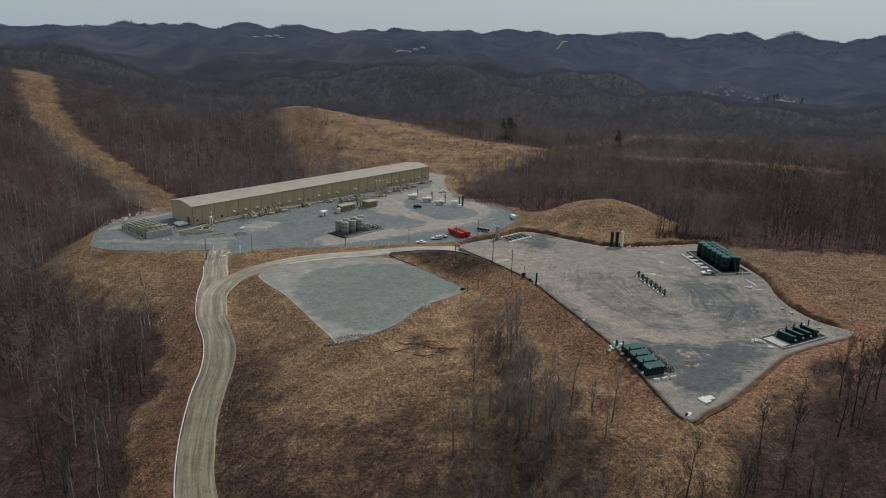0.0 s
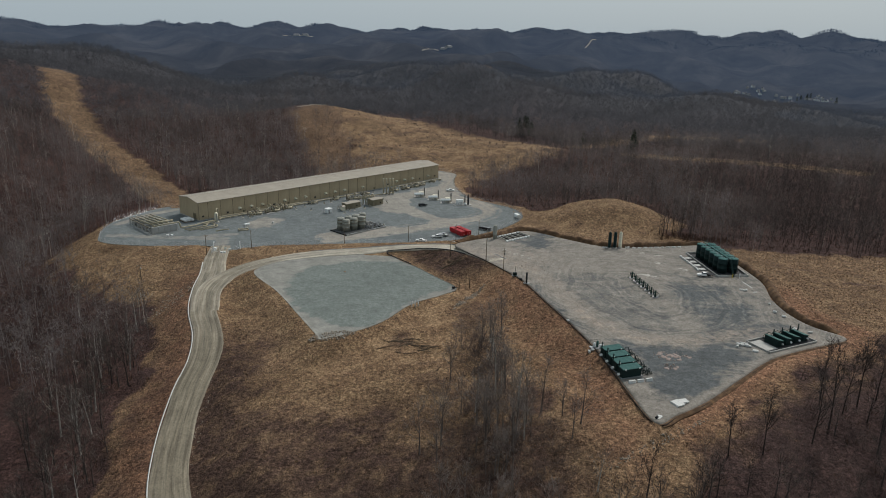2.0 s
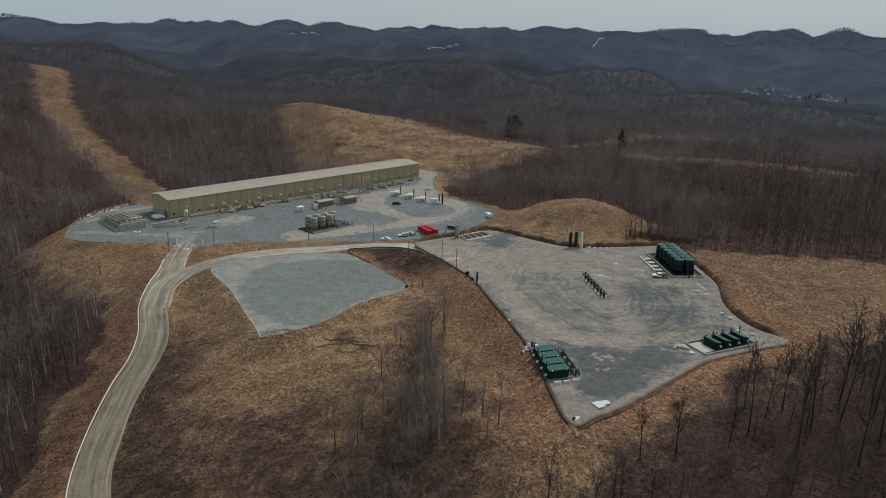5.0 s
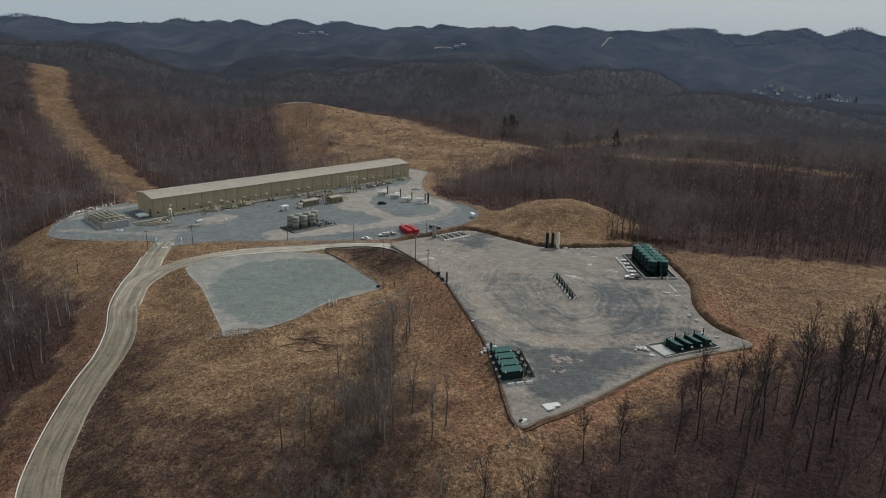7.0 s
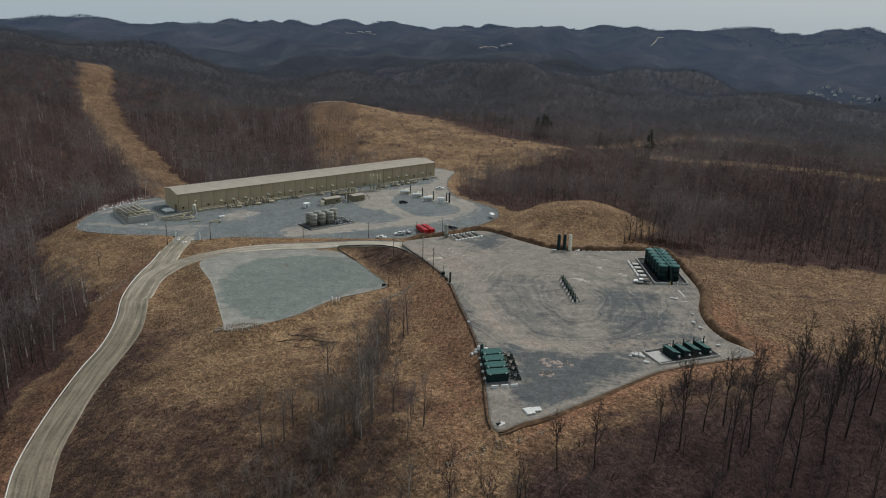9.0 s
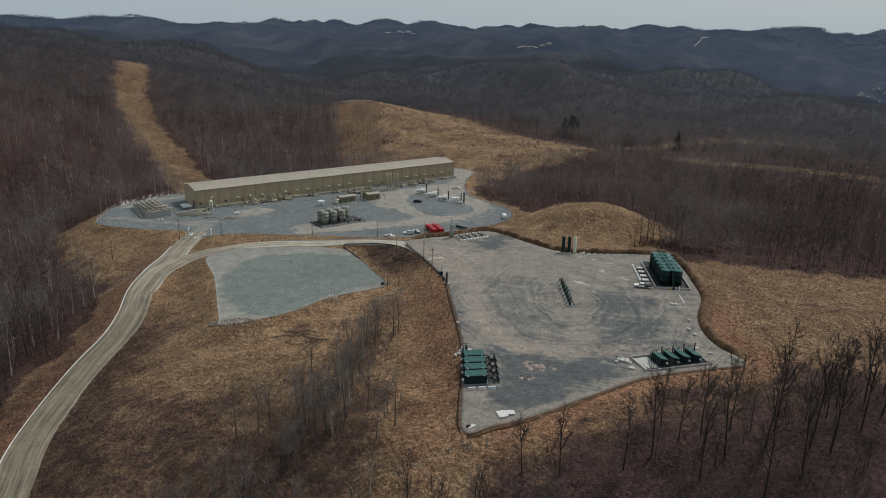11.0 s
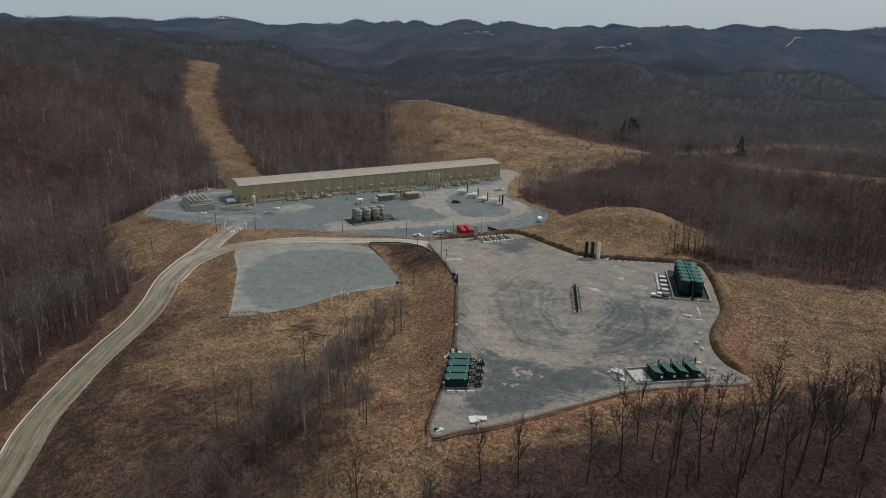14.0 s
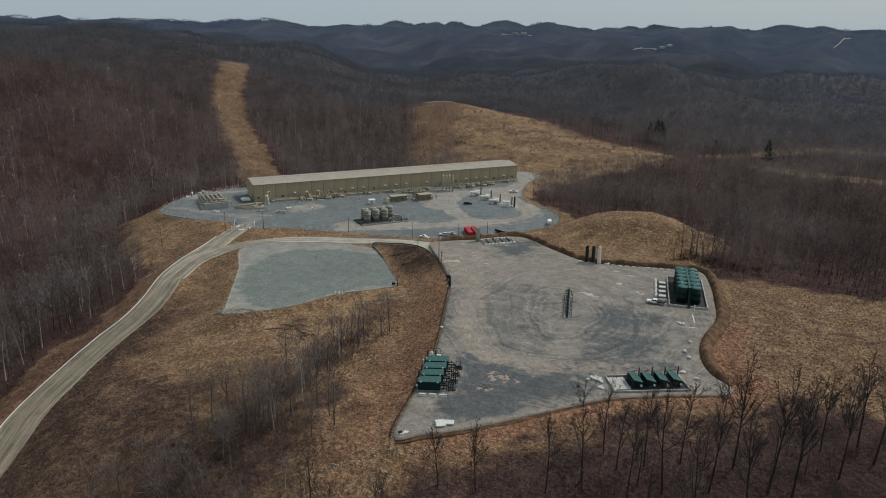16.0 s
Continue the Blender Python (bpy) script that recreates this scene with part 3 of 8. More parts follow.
    d = np.maximum(d, 0.9 * step01(34, 12, line_distance(xn, yn, ROAD)[0] + 5 * ripple(xn, yn, 17, 3)) * step01(-90, -70, xn) * step01(250, 225, yn))
    d = np.maximum(d, 0.85 * step01(182, 160, yn + 7 * ripple(xn, yn, 19, 7)) * step01(60, 35, xn) * step01(-80, -60, xn))
    d = d * (1 - 0.85 * np.exp(-((xn + 12) ** 2 / 500 + (yn - 200) ** 2 / 420)))
    d = np.maximum(d, 0.3 * step01(17, 11, line_distance(xn, yn, RIGHT_OF_WAY)[0]))
    d = np.maximum(d, 0.55 * step01(0.5, 1.1, ripple(xn, yn, 27, 15)) * step01(500, 540, yn))
    d = np.maximum(d, (0.16 + 0.16 * step01(0.3, 1.4, ripple(xn, yn, 8, 18))) * step01(136, 150, xn))
    for cx, cy, rx, ry, k in ((-20, 168, 17, 13, 0.95), (-50, 160, 9, 26, 0.9), (-44, 176, 12, 12, 0.8), (-3, 152, 15, 8, 0.8), (196, 293, 15, 3.2, 0.8), (160, 318, 5, 3, 0.6), (172, 312, 6, 2.5, 0.55), (176, 300, 5, 2, 0.5), (-7, 228, 4, 8, 0.7), (20, 255, 10, 14, 0.6), (-8, 179, 7, 6, 0.8)):
        d = np.maximum(d, k * step01(1.25, 0.6, np.hypot((xn - cx) / rx, (yn - cy) / ry) + 0.28 * ripple(xn, yn, 12, 10) + 0.15 * ripple(xn, yn, 4, 5)))
    d = np.maximum(d, 0.85 * step01(7, 15, dw + 3 * ripple(xn, yn, 15, 4)) * step01(66, 84, xn) * step01(226, 208, yn))
    d = np.maximum(d, 0.95 * step01(8, 20, dw) * step01(150, 165, xn) * step01(236, 214, yn))
    d = np.maximum(d, 0.62 * step01(30, 9, line_distance(xn, yn, ROAD)[0] + 3 * ripple(xn, yn, 11, 12)) * step01(318, 285, yn) * step01(-84, -96, xn))
    for line in (OLD_CUT_1, OLD_CUT_2):
        d = np.maximum(d, 0.25 * step01(9, 4, line_distance(xn, yn, line)[0]))
    dark[near] = np.clip(d * (1 + 0.3 * ripple(xn, yn, 7, 8)), 0, 1)
    # clearings on the far hills
    for cx, cy, rx, ry in ((80, 1235, 75, 40), (-604, 1672, 28, 40), (1380, 2260, 170, 110), (-150, 2690, 60, 45), (930, 2200, 200, 90)):
        e = np.hypot((x - cx) / rx, (y - cy) / ry) + 0.15 * ripple(x, y, 60, 6)
        open_ = np.maximum(open_, step01(1.15, 0.85, e))
        dark = np.maximum(dark, 0.55 * step01(1.3, 0.9, e))
    return (1 - open_).reshape(shape), dark.reshape(shape), soil.reshape(shape)


def mesh_of(name, verts, faces, material=None, smooth=False, attrs=None):
    me = bpy.data.meshes.new(name)
    if isinstance(faces, np.ndarray):
        k = faces.shape[1]
        me.vertices.add(len(verts))
        me.vertices.foreach_set("co", np.asarray(verts, np.float32).ravel())
        me.loops.add(faces.size)
        me.loops.foreach_set("vertex_index", faces.astype(np.int32).ravel())
        me.polygons.add(len(faces))
        me.polygons.foreach_set("loop_start", np.arange(0, faces.size, k, dtype=np.int32))
        me.update(calc_edges=True)
    else:
        me.from_pydata([tuple(v) for v in verts], [], [tuple(f) for f in faces])
        me.update()
    if smooth:
        me.polygons.foreach_set("use_smooth", np.ones(len(me.polygons), bool))
    for key, values in (attrs or {}).items():
        a = me.attributes.new(key, "FLOAT", "POINT")
        a.data.foreach_set("value", np.asarray(values, np.float32).ravel())
    if material:
        me.materials.append(material)
    return me


def spread(lo, hi, fine, grow, least, most):
    mid = np.arange(lo, hi + 0.1, fine)
    up, down = [hi], [lo]
    s = fine
    while up[-1] < most:
        s *= grow
        up.append(up[-1] + s)
    s = fine
    while down[-1] > least:
        s *= grow
        down.append(down[-1] - s)
    return np.concatenate([down[:0:-1], mid, up[1:]])


gx = spread(-212, 216, 2.0, 1.05, -4700, 4700)
gy = spread(96, 470, 2.0, 1.03, -1500, 4900)
GX, GY = np.meshgrid(gx, gy)
GZ = land(GX, GY)
g_woods, g_dark, g_soil = cover(GX, GY)
nx, ny = len(gx), len(gy)
idx = np.arange(nx * ny).reshape(ny, nx)
quads = np.stack([idx[:-1, :-1], idx[:-1, 1:], idx[1:, 1:], idx[1:, :-1]], -1).reshape(-1, 4)
# the grey attribute grows with distance to imitate haze
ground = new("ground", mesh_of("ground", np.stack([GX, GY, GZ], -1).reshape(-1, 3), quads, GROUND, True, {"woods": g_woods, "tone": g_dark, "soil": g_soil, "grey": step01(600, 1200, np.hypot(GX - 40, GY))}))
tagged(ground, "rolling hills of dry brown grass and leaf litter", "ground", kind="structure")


# the far ridges, with haze painted in as blue emission
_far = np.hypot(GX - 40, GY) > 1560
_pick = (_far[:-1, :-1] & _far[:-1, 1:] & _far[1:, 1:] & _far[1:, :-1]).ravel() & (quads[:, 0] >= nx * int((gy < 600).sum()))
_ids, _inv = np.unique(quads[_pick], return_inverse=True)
haze_at = lambda x, y: 0.25 + 0.75 * step01(1300, 2900, np.hypot(x - 40, y))
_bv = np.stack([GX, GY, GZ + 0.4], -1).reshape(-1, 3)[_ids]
tagged(new("backdrop", mesh_of("backdrop", _bv, _inv.reshape(-1, 4), DISTANCE, True, {"haze": haze_at(_bv[:, 0], _bv[:, 1])})), "hazy blue-grey wooded ridges on the horizon", "hills", kind="structure")


def sheet(name, ring, level, dust, swirl, material, label, category, step=0.9, worn=None):
    """A gravel pad: a level sheet with a skirt, and the dust that wheels have worn into it."""
    from_x, to_x, from_y, to_y = ring[:, 0].min(), ring[:, 0].max(), ring[:, 1].min(), ring[:, 1].max()
    px, py = np.meshgrid(np.arange(from_x, to_x, step), np.arange(from_y, to_y, step))
    keep = ring_distance(px, py, ring) < -0.7
    pts = np.vstack([ring, np.stack([px.ravel()[keep], py.ravel()[keep]], -1)])
    n = len(ring)
    res = delaunay_2d_cdt([Vector(p) for p in pts], [(i, (i + 1) % n) for i in range(n)], [], 1, 0.001)
    v = np.array([tuple(p) for p in res[0]])
    faces = [tuple(f) for f in res[2]]
    z = level + 0.05 * ripple(v[:, 0], v[:, 1], 21, 3) + 0.02 * ripple(v[:, 0], v[:, 1], 6, 9)
    m = len(v)
    edge = [m + i for i in range(n)]
    verts = np.vstack([np.column_stack([v, z]), np.column_stack([ring, np.full(n, level - 0.7)])])
    faces += [(i, (i + 1) % n, m + (i + 1) % n, m + i) for i in range(n)]
    d = np.concatenate([dust(v[:, 0], v[:, 1]), np.ones(n)])
    w = np.concatenate([swirl(v[:, 0], v[:, 1]), np.zeros(n)])
    k = np.concatenate([worn(v[:, 0], v[:, 1]) if worn else np.zeros(m), np.zeros(n)])
    ob = new(name, mesh_of(name, verts, faces, material, True, {"dust": d, "swirl": w, "worn": k}))
    return tagged(ob, label, category, kind="structure")


def trail(x, y, pts, half):
    d, _ = line_distance(x, y, np.array(pts, float))
    return step01(half * 1.5, half * 0.4, d)


def islands(x, y, rings, soft, wob):
    """Patches of clean stone, ragged at their rims."""
    v = np.zeros(x.shape)
    for ring, strength in rings:
        v = np.maximum(v, strength * step01(soft, -soft, ring_distance(x, y, smooth_ring(ring, 4)) + wob))
    return v


WELL_CLEAN = [
    ([(69, 177), (72, 202), (67, 209), (75, 216), (88, 216), (100, 221), (115, 231), (131, 234), (109, 219), (105, 209), (100, 197), (88, 184), (80, 175), (74, 172)], 0.95),
    ([(51, 283), (63, 286), (84, 285), (89, 253), (93, 233), (81, 219), (73, 223), (65, 236), (57, 257)], 0.36),
    ([(100, 274), (118, 278), (123, 251), (126, 237), (114, 230), (105, 231), (101, 250)], 0.52),
    ([(41, 330), (53, 346), (60, 336), (48, 318)], 0.85),
    ([(42, 264), (48, 265), (59, 222), (62, 196), (59, 190), (53, 221)], 0.5),
]
TRUCK_WAY = smooth_line([(12, 322), (34, 300), (48, 280), (55, 255), (62, 236), (72, 222), (88, 217), (104, 222), (122, 229), (134, 226)], 4)


def well_swirl(x, y):
    """Distance from the row of wells, round which the trucks drive: their wheel marks run in rings."""
    return np.sqrt((x - 90) ** 2 + ((y - 268) * 0.86) ** 2 + 900.0) + 3.0 * ripple(x, y, 60, 2)


def well_dust(x, y):
    wob = 1.6 * ripple(x, y, 15, 5) + 1.1 * ripple(x, y, 4.2, 9)
    v = 0.80 - 0.14 * step01(88, 104, x) * step01(304, 284, y) - 0.7 * islands(x, y, WELL_CLEAN, 7.0, 1.6 * wob)
    v = v + 0.15 * trail(x, y, TRUCK_WAY[8:, :2], 5)
    v = v + 0.55 * trail(x, y, [(67, 166), (70, 174)], 8) + 0.3 * trail(x, y, [(72, 167), (99, 190), (118, 207), (140, 221)], 2.5)
    return np.clip(v + 0.05 * ripple(x, y, 14, 1) + 0.04 * ripple(x, y, 5, 6), 0, 1)


STATION_DRIVE = [(-64, 369), (-37, 385), (-23, 385), (-7, 395), (-8, 402), (-22, 418), (-32, 418), (-49, 438), (-49, 463), (-32, 475), (-25, 485), (-12, 499), (-4, 521), (-20, 556), (-4, 562), (12, 547), (14, 533), (7, 497), (14, 464), (24, 460), (34, 440), (31, 426), (23, 408), (6, 390), (-13, 379), (-35, 363), (-60, 352)]
STATION_CLEAN = [([(-22, 440), (-23, 460), (-12, 462), (3, 452), (23, 437), (24, 422), (16, 413), (6, 409), (-6, 415)], 1.0)]
DRIVE_WAY = smooth_line([(-60, 360), (-20, 382), (2, 396), (20, 410), (29, 428), (24, 446), (10, 464), (0, 490), (4, 530), (0, 556)], 4)


def station_swirl(x, y):
    a = line_distance(x, y, DRIVE_WAY)[0]
    b = line_distance(x, y, smooth_line([(-185, 350), (-140, 345), (-100, 352), (-60, 366), (-30, 376)], 4))[0]
    return -4.0 * np.log(np.exp(-a / 4.0) + np.exp(-b / 4.0) + 1e-9)


def station_dust(x, y):
    wob = 1.2 * ripple(x, y, 13, 5) + 0.7 * ripple(x, y, 5, 9)
    v = 0.1 + 0.8 * islands(x, y, [(STATION_DRIVE, 1.0)], 2.6, wob) * (1 - islands(x, y, STATION_CLEAN, 1.6, 0.5 * wob))
    v = np.maximum(v, 0.75 * islands(x, y, [([(-112, 386), (-107, 400), (-94, 392), (-100, 376), (-109, 375)], 1.0)], 3.0, wob))
    v = np.maximum(v, 0.75 * trail(x, y, [(-184, 372), (-176, 396), (-165, 410)], 3))
    v = np.maximum(v, 0.5 * trail(x, y, [(-112, 338), (-116, 352), (-140, 350), (-176, 350)], 4))
    v = np.maximum(v, 0.55 * trail(x, y, [(-130, 352), (-122, 358), (-112, 360)], 3))
    return np.clip(v + 0.05 * ripple(x, y, 16, 2) + 0.04 * ripple(x, y, 5, 7), 0, 1)


def pond_swirl(x, y):
    return line_distance(x, y, smooth_line([(-75, 296), (-60, 305), (-30, 316), (-10, 300)], 4))[0]


POND_CLEAN = [([(-57, 263), (-61, 284), (-53, 306), (-18, 313), (9, 286), (-6, 263), (-18, 239), (-33, 237), (-45, 245)], 1.0)]


def pond_dust(x, y):
    wob = 1.3 * ripple(x, y, 12, 4) + 0.7 * ripple(x, y, 5, 2)
    v = 0.85 - 0.75 * islands(x, y, POND_CLEAN, 3.0, wob)
    return np.clip(v + 0.06 * ripple(x, y, 17, 5) + 0.05 * ripple(x, y, 6, 2), 0, 1)


def well_worn(x, y):
    """Pale pinkish fines along the ways where trucks turn."""
    a = line_distance(x, y, TRUCK_WAY)[0] + 1.2 * ripple(x, y, 11, 6)
    b = line_distance(x, y, smooth_line([(58, 240), (66, 226), (80, 217), (98, 219), (116, 229)], 4))[0] + ripple(x, y, 7, 3)
    c = np.hypot((x - 36) / 26, (y - 303) / 22) + 0.2 * ripple(x, y, 9, 8)
    return np.clip(0.55 * step01(6.5, 1.5, a) + 0.6 * step01(3.0, 0.6, b) + 0.45 * step01(1.1, 0.4, c), 0, 1)


sheet("well_pad", WELL, WELL_Z, well_dust, well_swirl, WELL_GRAVEL, "wide grey gravel well pad with tan wheel tracks", "gravel pad", worn=well_worn)
def station_worn(x, y):
    """Pale fines on the drive's wheel lines."""
    d = line_distance(x, y, DRIVE_WAY)[0] + 0.6 * ripple(x, y, 12, 4)
    return np.clip(0.6 * step01(1.6, 0.4, np.abs(d - 3.2)) + 0.5 * step01(1.4, 0.3, np.abs(d - 7.5)), 0, 1)


sheet("station_yard", STATION, STATION_Z, station_dust, station_swirl, STATION_GRAVEL, "blue-grey gravel yard with pale dusty drives", "gravel yard", worn=station_worn)
sheet("laydown_pad", POND, POND_Z, pond_dust, pond_swirl, POND_GRAVEL, "empty smooth grey-green gravel laydown pad", "gravel pad")


def ribbon(name, line, half, material, label, crown=0.12, lift=0.0, over=None, pale=0.0):
    """A gravel road along a line, slightly crowned, with ragged edges."""
    offs = np.array([-1.06, -1.0, -0.88, -0.76, -0.62, -0.48, -0.36, -0.24, -0.1, 0.1, 0.24, 0.36, 0.48, 0.62, 0.76, 0.88, 1.0, 1.06])
    tang = np.gradient(line[:, :2], axis=0)
    tang /= np.linalg.norm(tang, axis=1)[:, None]
    norm = np.stack([tang[:, 1], -tang[:, 0]], -1)
    verts, dust, cross, along = [], [], [], []
    run = np.concatenate([[0], np.cumsum(np.hypot(*np.diff(line[:, :2], axis=0).T))])
    for i, p in enumerate(line):
        wob = half * (1 + 0.04 * math.sin(i * 0.17) + 0.025 * math.sin(i * 0.53))
        for o in offs:
            drop = -0.6 if abs(o) > 1.01 else crown * (1 - o * o)
            vx, vy, vz = p[0] + norm[i, 0] * o * wob, p[1] + norm[i, 1] * o * wob, p[2] + drop + lift
            if over is not None:
                d, hz = line_distance([vx], [vy], over[0])
                if d[0] < over[1]:
                    vz = hz[0] + 0.12 * (1 - (d[0] / over[1]) ** 2) + 0.02
            verts.append((vx, vy, vz))
            cross.append(o * half)
            along.append(run[i])
            track = max(math.exp(-((abs(o) - c) / 0.13) ** 2) for c in (0.24, 0.62))
            edge = max(0, abs(o) - 0.78) / 0.22
            dust.append(min(1, pale * float(step01(-92, -60, vx)) + (0.24 + 0.18 * track + 0.34 * edge) * (0.62 + 0.75 * float(step01(205, 295, vy)))))
    k = len(offs)
    faces = [(i * k + j, i * k + j + 1, (i + 1) * k + j + 1, (i + 1) * k + j) for i in range(len(line) - 1) for j in range(k - 1)]
    return tagged(new(name, mesh_of(name, verts, faces, material, True, {"dust": dust, "swirl": cross, "along": along})), label, "road", kind="structure")


ribbon("access_road", ROAD, 5.2, ROAD_GRAVEL, "pale gravel access road climbing the hillside")
ribbon("pad_lane", LANE, 4.7, ROAD_GRAVEL, "pale gravel lane between the yard and the pads", lift=0.03, over=(ROAD, 5.2), pale=0.5)
# ---- building blocks ----
class Shape:
    """Collects the vertices and faces of one mesh."""

    def __init__(self):
        self.v, self.f = [], []

    def add(self, verts, faces):
        n = len(self.v)
        self.v += [tuple(p) for p in verts]
        self.f += [tuple(i + n for i in q) for q in faces]
        return self

    def box(self, cx, cy, cz, sx, sy, sz, rot=0.0, bevel=0.0, tilt=0.0):
        """A block about (cx, cy) that stands on cz, with chamfered edges if bevel is given."""
        h = (sx / 2, sy / 2, sz / 2)
        b = min(bevel, min(h) * 0.45)
        c, s = math.cos(radians(rot)), math.sin(radians(rot))
        ct, st = math.cos(radians(tilt)), math.sin(radians(tilt))

        def put(x, y, z):
            x, z = x * ct + z * st, z * ct - x * st
            return (cx + x * c - y * s, cy + x * s + y * c, cz + h[2] + z)

        if b <= 0:
            v = [put(x * h[0], y * h[1], z * h[2]) for x in (-1, 1) for y in (-1, 1) for z in (-1, 1)]
            return self.add(v, [(0, 1, 3, 2), (4, 6, 7, 5), (0, 4, 5, 1), (2, 3, 7, 6), (0, 2, 6, 4), (1, 5, 7, 3)])
        ids, v = {}, []
        for x in (-1, 1):
            for y in (-1, 1):
                for z in (-1, 1):
                    for k in range(3):
                        q = [sg * (h[a] if a == k else h[a] - b) for a, sg in enumerate((x, y, z))]
                        ids[x, y, z, k] = len(v)
                        v.append(put(*q))
        f = []
        for k in range(3):
            for sg in (-1, 1):
                ring = []
                for p, q in ((-1, -1), (1, -1), (1, 1), (-1, 1)):
                    t = [p, q]
                    t.insert(k, sg)
                    ring.append(ids[t[0], t[1], t[2], k])
                f.append(ring)
        for k in range(3):
            a, bx = [i for i in range(3) if i != k]
            for p in (-1, 1):
                for q in (-1, 1):
                    e = []
                    for w, ax in ((-1, a), (1, a), (1, bx), (-1, bx)):
                        t = [0, 0, 0]
                        t[k], t[a], t[bx] = w, p, q
                        e.append(ids[t[0], t[1], t[2], ax])
                    f.append(e)
        for x in (-1, 1):
            for y in (-1, 1):
                for z in (-1, 1):
                    f.append([ids[x, y, z, k] for k in range(3)])
        return self.add(v, f)

    def tube(self, pts, r, n=8, caps=True):
        """A round bar or pipe along points, with one radius or one a point."""
        p = [Vector(q) for q in pts]
        rad = r if isinstance(r, (list, tuple)) else [r] * len(p)
        v, f = [], []
        side = None
        for i, q in enumerate(p):
            d = (p[min(i + 1, len(p) - 1)] - p[max(i - 1, 0)]).normalized()
            if side is None or side.cross(d).length < 1e-4:
                side = d.orthogonal().normalized()
            side = (side - d * side.dot(d)).normalized()
            up = d.cross(side)
            for k in range(n):
                a = 2 * math.pi * k / n
                v.append(q + (side * math.cos(a) + up * math.sin(a)) * rad[i])
        for i in range(len(p) - 1):
            for k in range(n):
                f.append((i * n + k, i * n + (k + 1) % n, (i + 1) * n + (k + 1) % n, (i + 1) * n + k))
        if caps:
            f.append(tuple(range(n - 1, -1, -1)))
            f.append(tuple((len(p) - 1) * n + k for k in range(n)))
        return self.add(v, f)

    def lathe(self, cx, cy, profile, n=20):
        """A turned form about a standing axis: (radius, height) pairs from the bottom up."""
        v, f = [], []
        for r, z in profile:
            for k in range(n):
                a = 2 * math.pi * k / n
                v.append((cx + r * math.cos(a), cy + r * math.sin(a), z))
        for i in range(len(profile) - 1):
            for k in range(n):
                f.append((i * n + k, i * n + (k + 1) % n, (i + 1) * n + (k + 1) % n, (i + 1) * n + k))
        f.append(tuple(range(n - 1, -1, -1)))
        f.append(tuple((len(profile) - 1) * n + k for k in range(n)))
        return self.add(v, f)

    def drum(self, a, b, r, n=14):
        """A lying vessel with dished ends."""
        a, b = Vector(a), Vector(b)
        d = (b - a).normalized()
        pts = [a - d * r * 0.42, a - d * r * 0.3, a - d * r * 0.12, a, b, b + d * r * 0.12, b + d * r * 0.3, b + d * r * 0.42]
        return self.tube(pts, [r * 0.3, r * 0.68, r * 0.93, r, r, r * 0.93, r * 0.68, r * 0.3], n)

    def extrude(self, outline, axis, lo, hi):
        """An outline of (a, b) pairs drawn out along an axis (0 x, 1 y, 2 z)."""
        def put(a, b, t):
            q = [a, b]
            q.insert(axis, t)
            return q
        n = len(outline)
        v = [put(a, b, lo) for a, b in outline] + [put(a, b, hi) for a, b in outline]
        f = [(i, (i + 1) % n, n + (i + 1) % n, n + i) for i in range(n)] + [tuple(range(n - 1, -1, -1)), tuple(range(n, 2 * n))]
        return self.add(v, f)


def bend(pts, r=0.6, n=4):
    """Rounds the corners of a pipe run."""
    p = [Vector(q) for q in pts]
    out = [p[0]]
    for a, b, c in zip(p, p[1:], p[2:]):
        i, o = (a - b), (c - b)
        k = min(r, i.length * 0.45, o.length * 0.45)
        s, e = b + i.normalized() * k, b + o.normalized() * k
        for t in range(n + 1):
            t /= n
            out.append(s * (1 - t) ** 2 + b * 2 * t * (1 - t) + e * t * t)
    out.append(p[-1])
    return out


def part(name, shape, material, parent, label="", smooth=False, at=None):
    """Links a shape as one mesh object under a thing or a part."""
    me = shape if isinstance(shape, bpy.types.Mesh) else mesh_of(name, shape.v, shape.f, material)
    if not isinstance(shape, bpy.types.Mesh) and smooth:
        me.polygons.foreach_set("use_smooth", [len(p.vertices) == 4 for p in me.polygons])
    ob = new(name, me)
    ob.parent = parent
    if at is not None:
        ob.matrix_basis = at
    if label:
        ob["label"] = label
    return ob


def thing(name, x, y, z, turn, label, category, group="", kind=""):
    ob = new(name)
    ob.empty_display_size = 0.5
    ob.matrix_basis = pose(x, y, z, 0, 0, turn)
    return tagged(ob, label, category, group, kind)


def on(x, y, lift=0.0):
    """The height on which a thing at (x, y) stands: pads first, then the land."""
    for ring, level in ((WELL, WELL_Z), (POND, POND_Z), (STATION, STATION_Z)):
        if ring_distance([x], [y], ring)[0] < 0:
            return level - 0.03 + lift
    return land_at(x, y) + lift


B_TURN = 47.96
B_U = Vector((math.cos(radians(B_TURN)), math.sin(radians(B_TURN))))
B_V = Vector((-B_U.y, B_U.x))


def yard(u, v):
    """A place in the yard by metres along and behind the long building's front."""
    q = Vector((-141.5, 384.5)) + B_U * u + B_V * v
    return q.x, q.y
# ---- compressor station ----
SZ = STATION_Z - 0.03


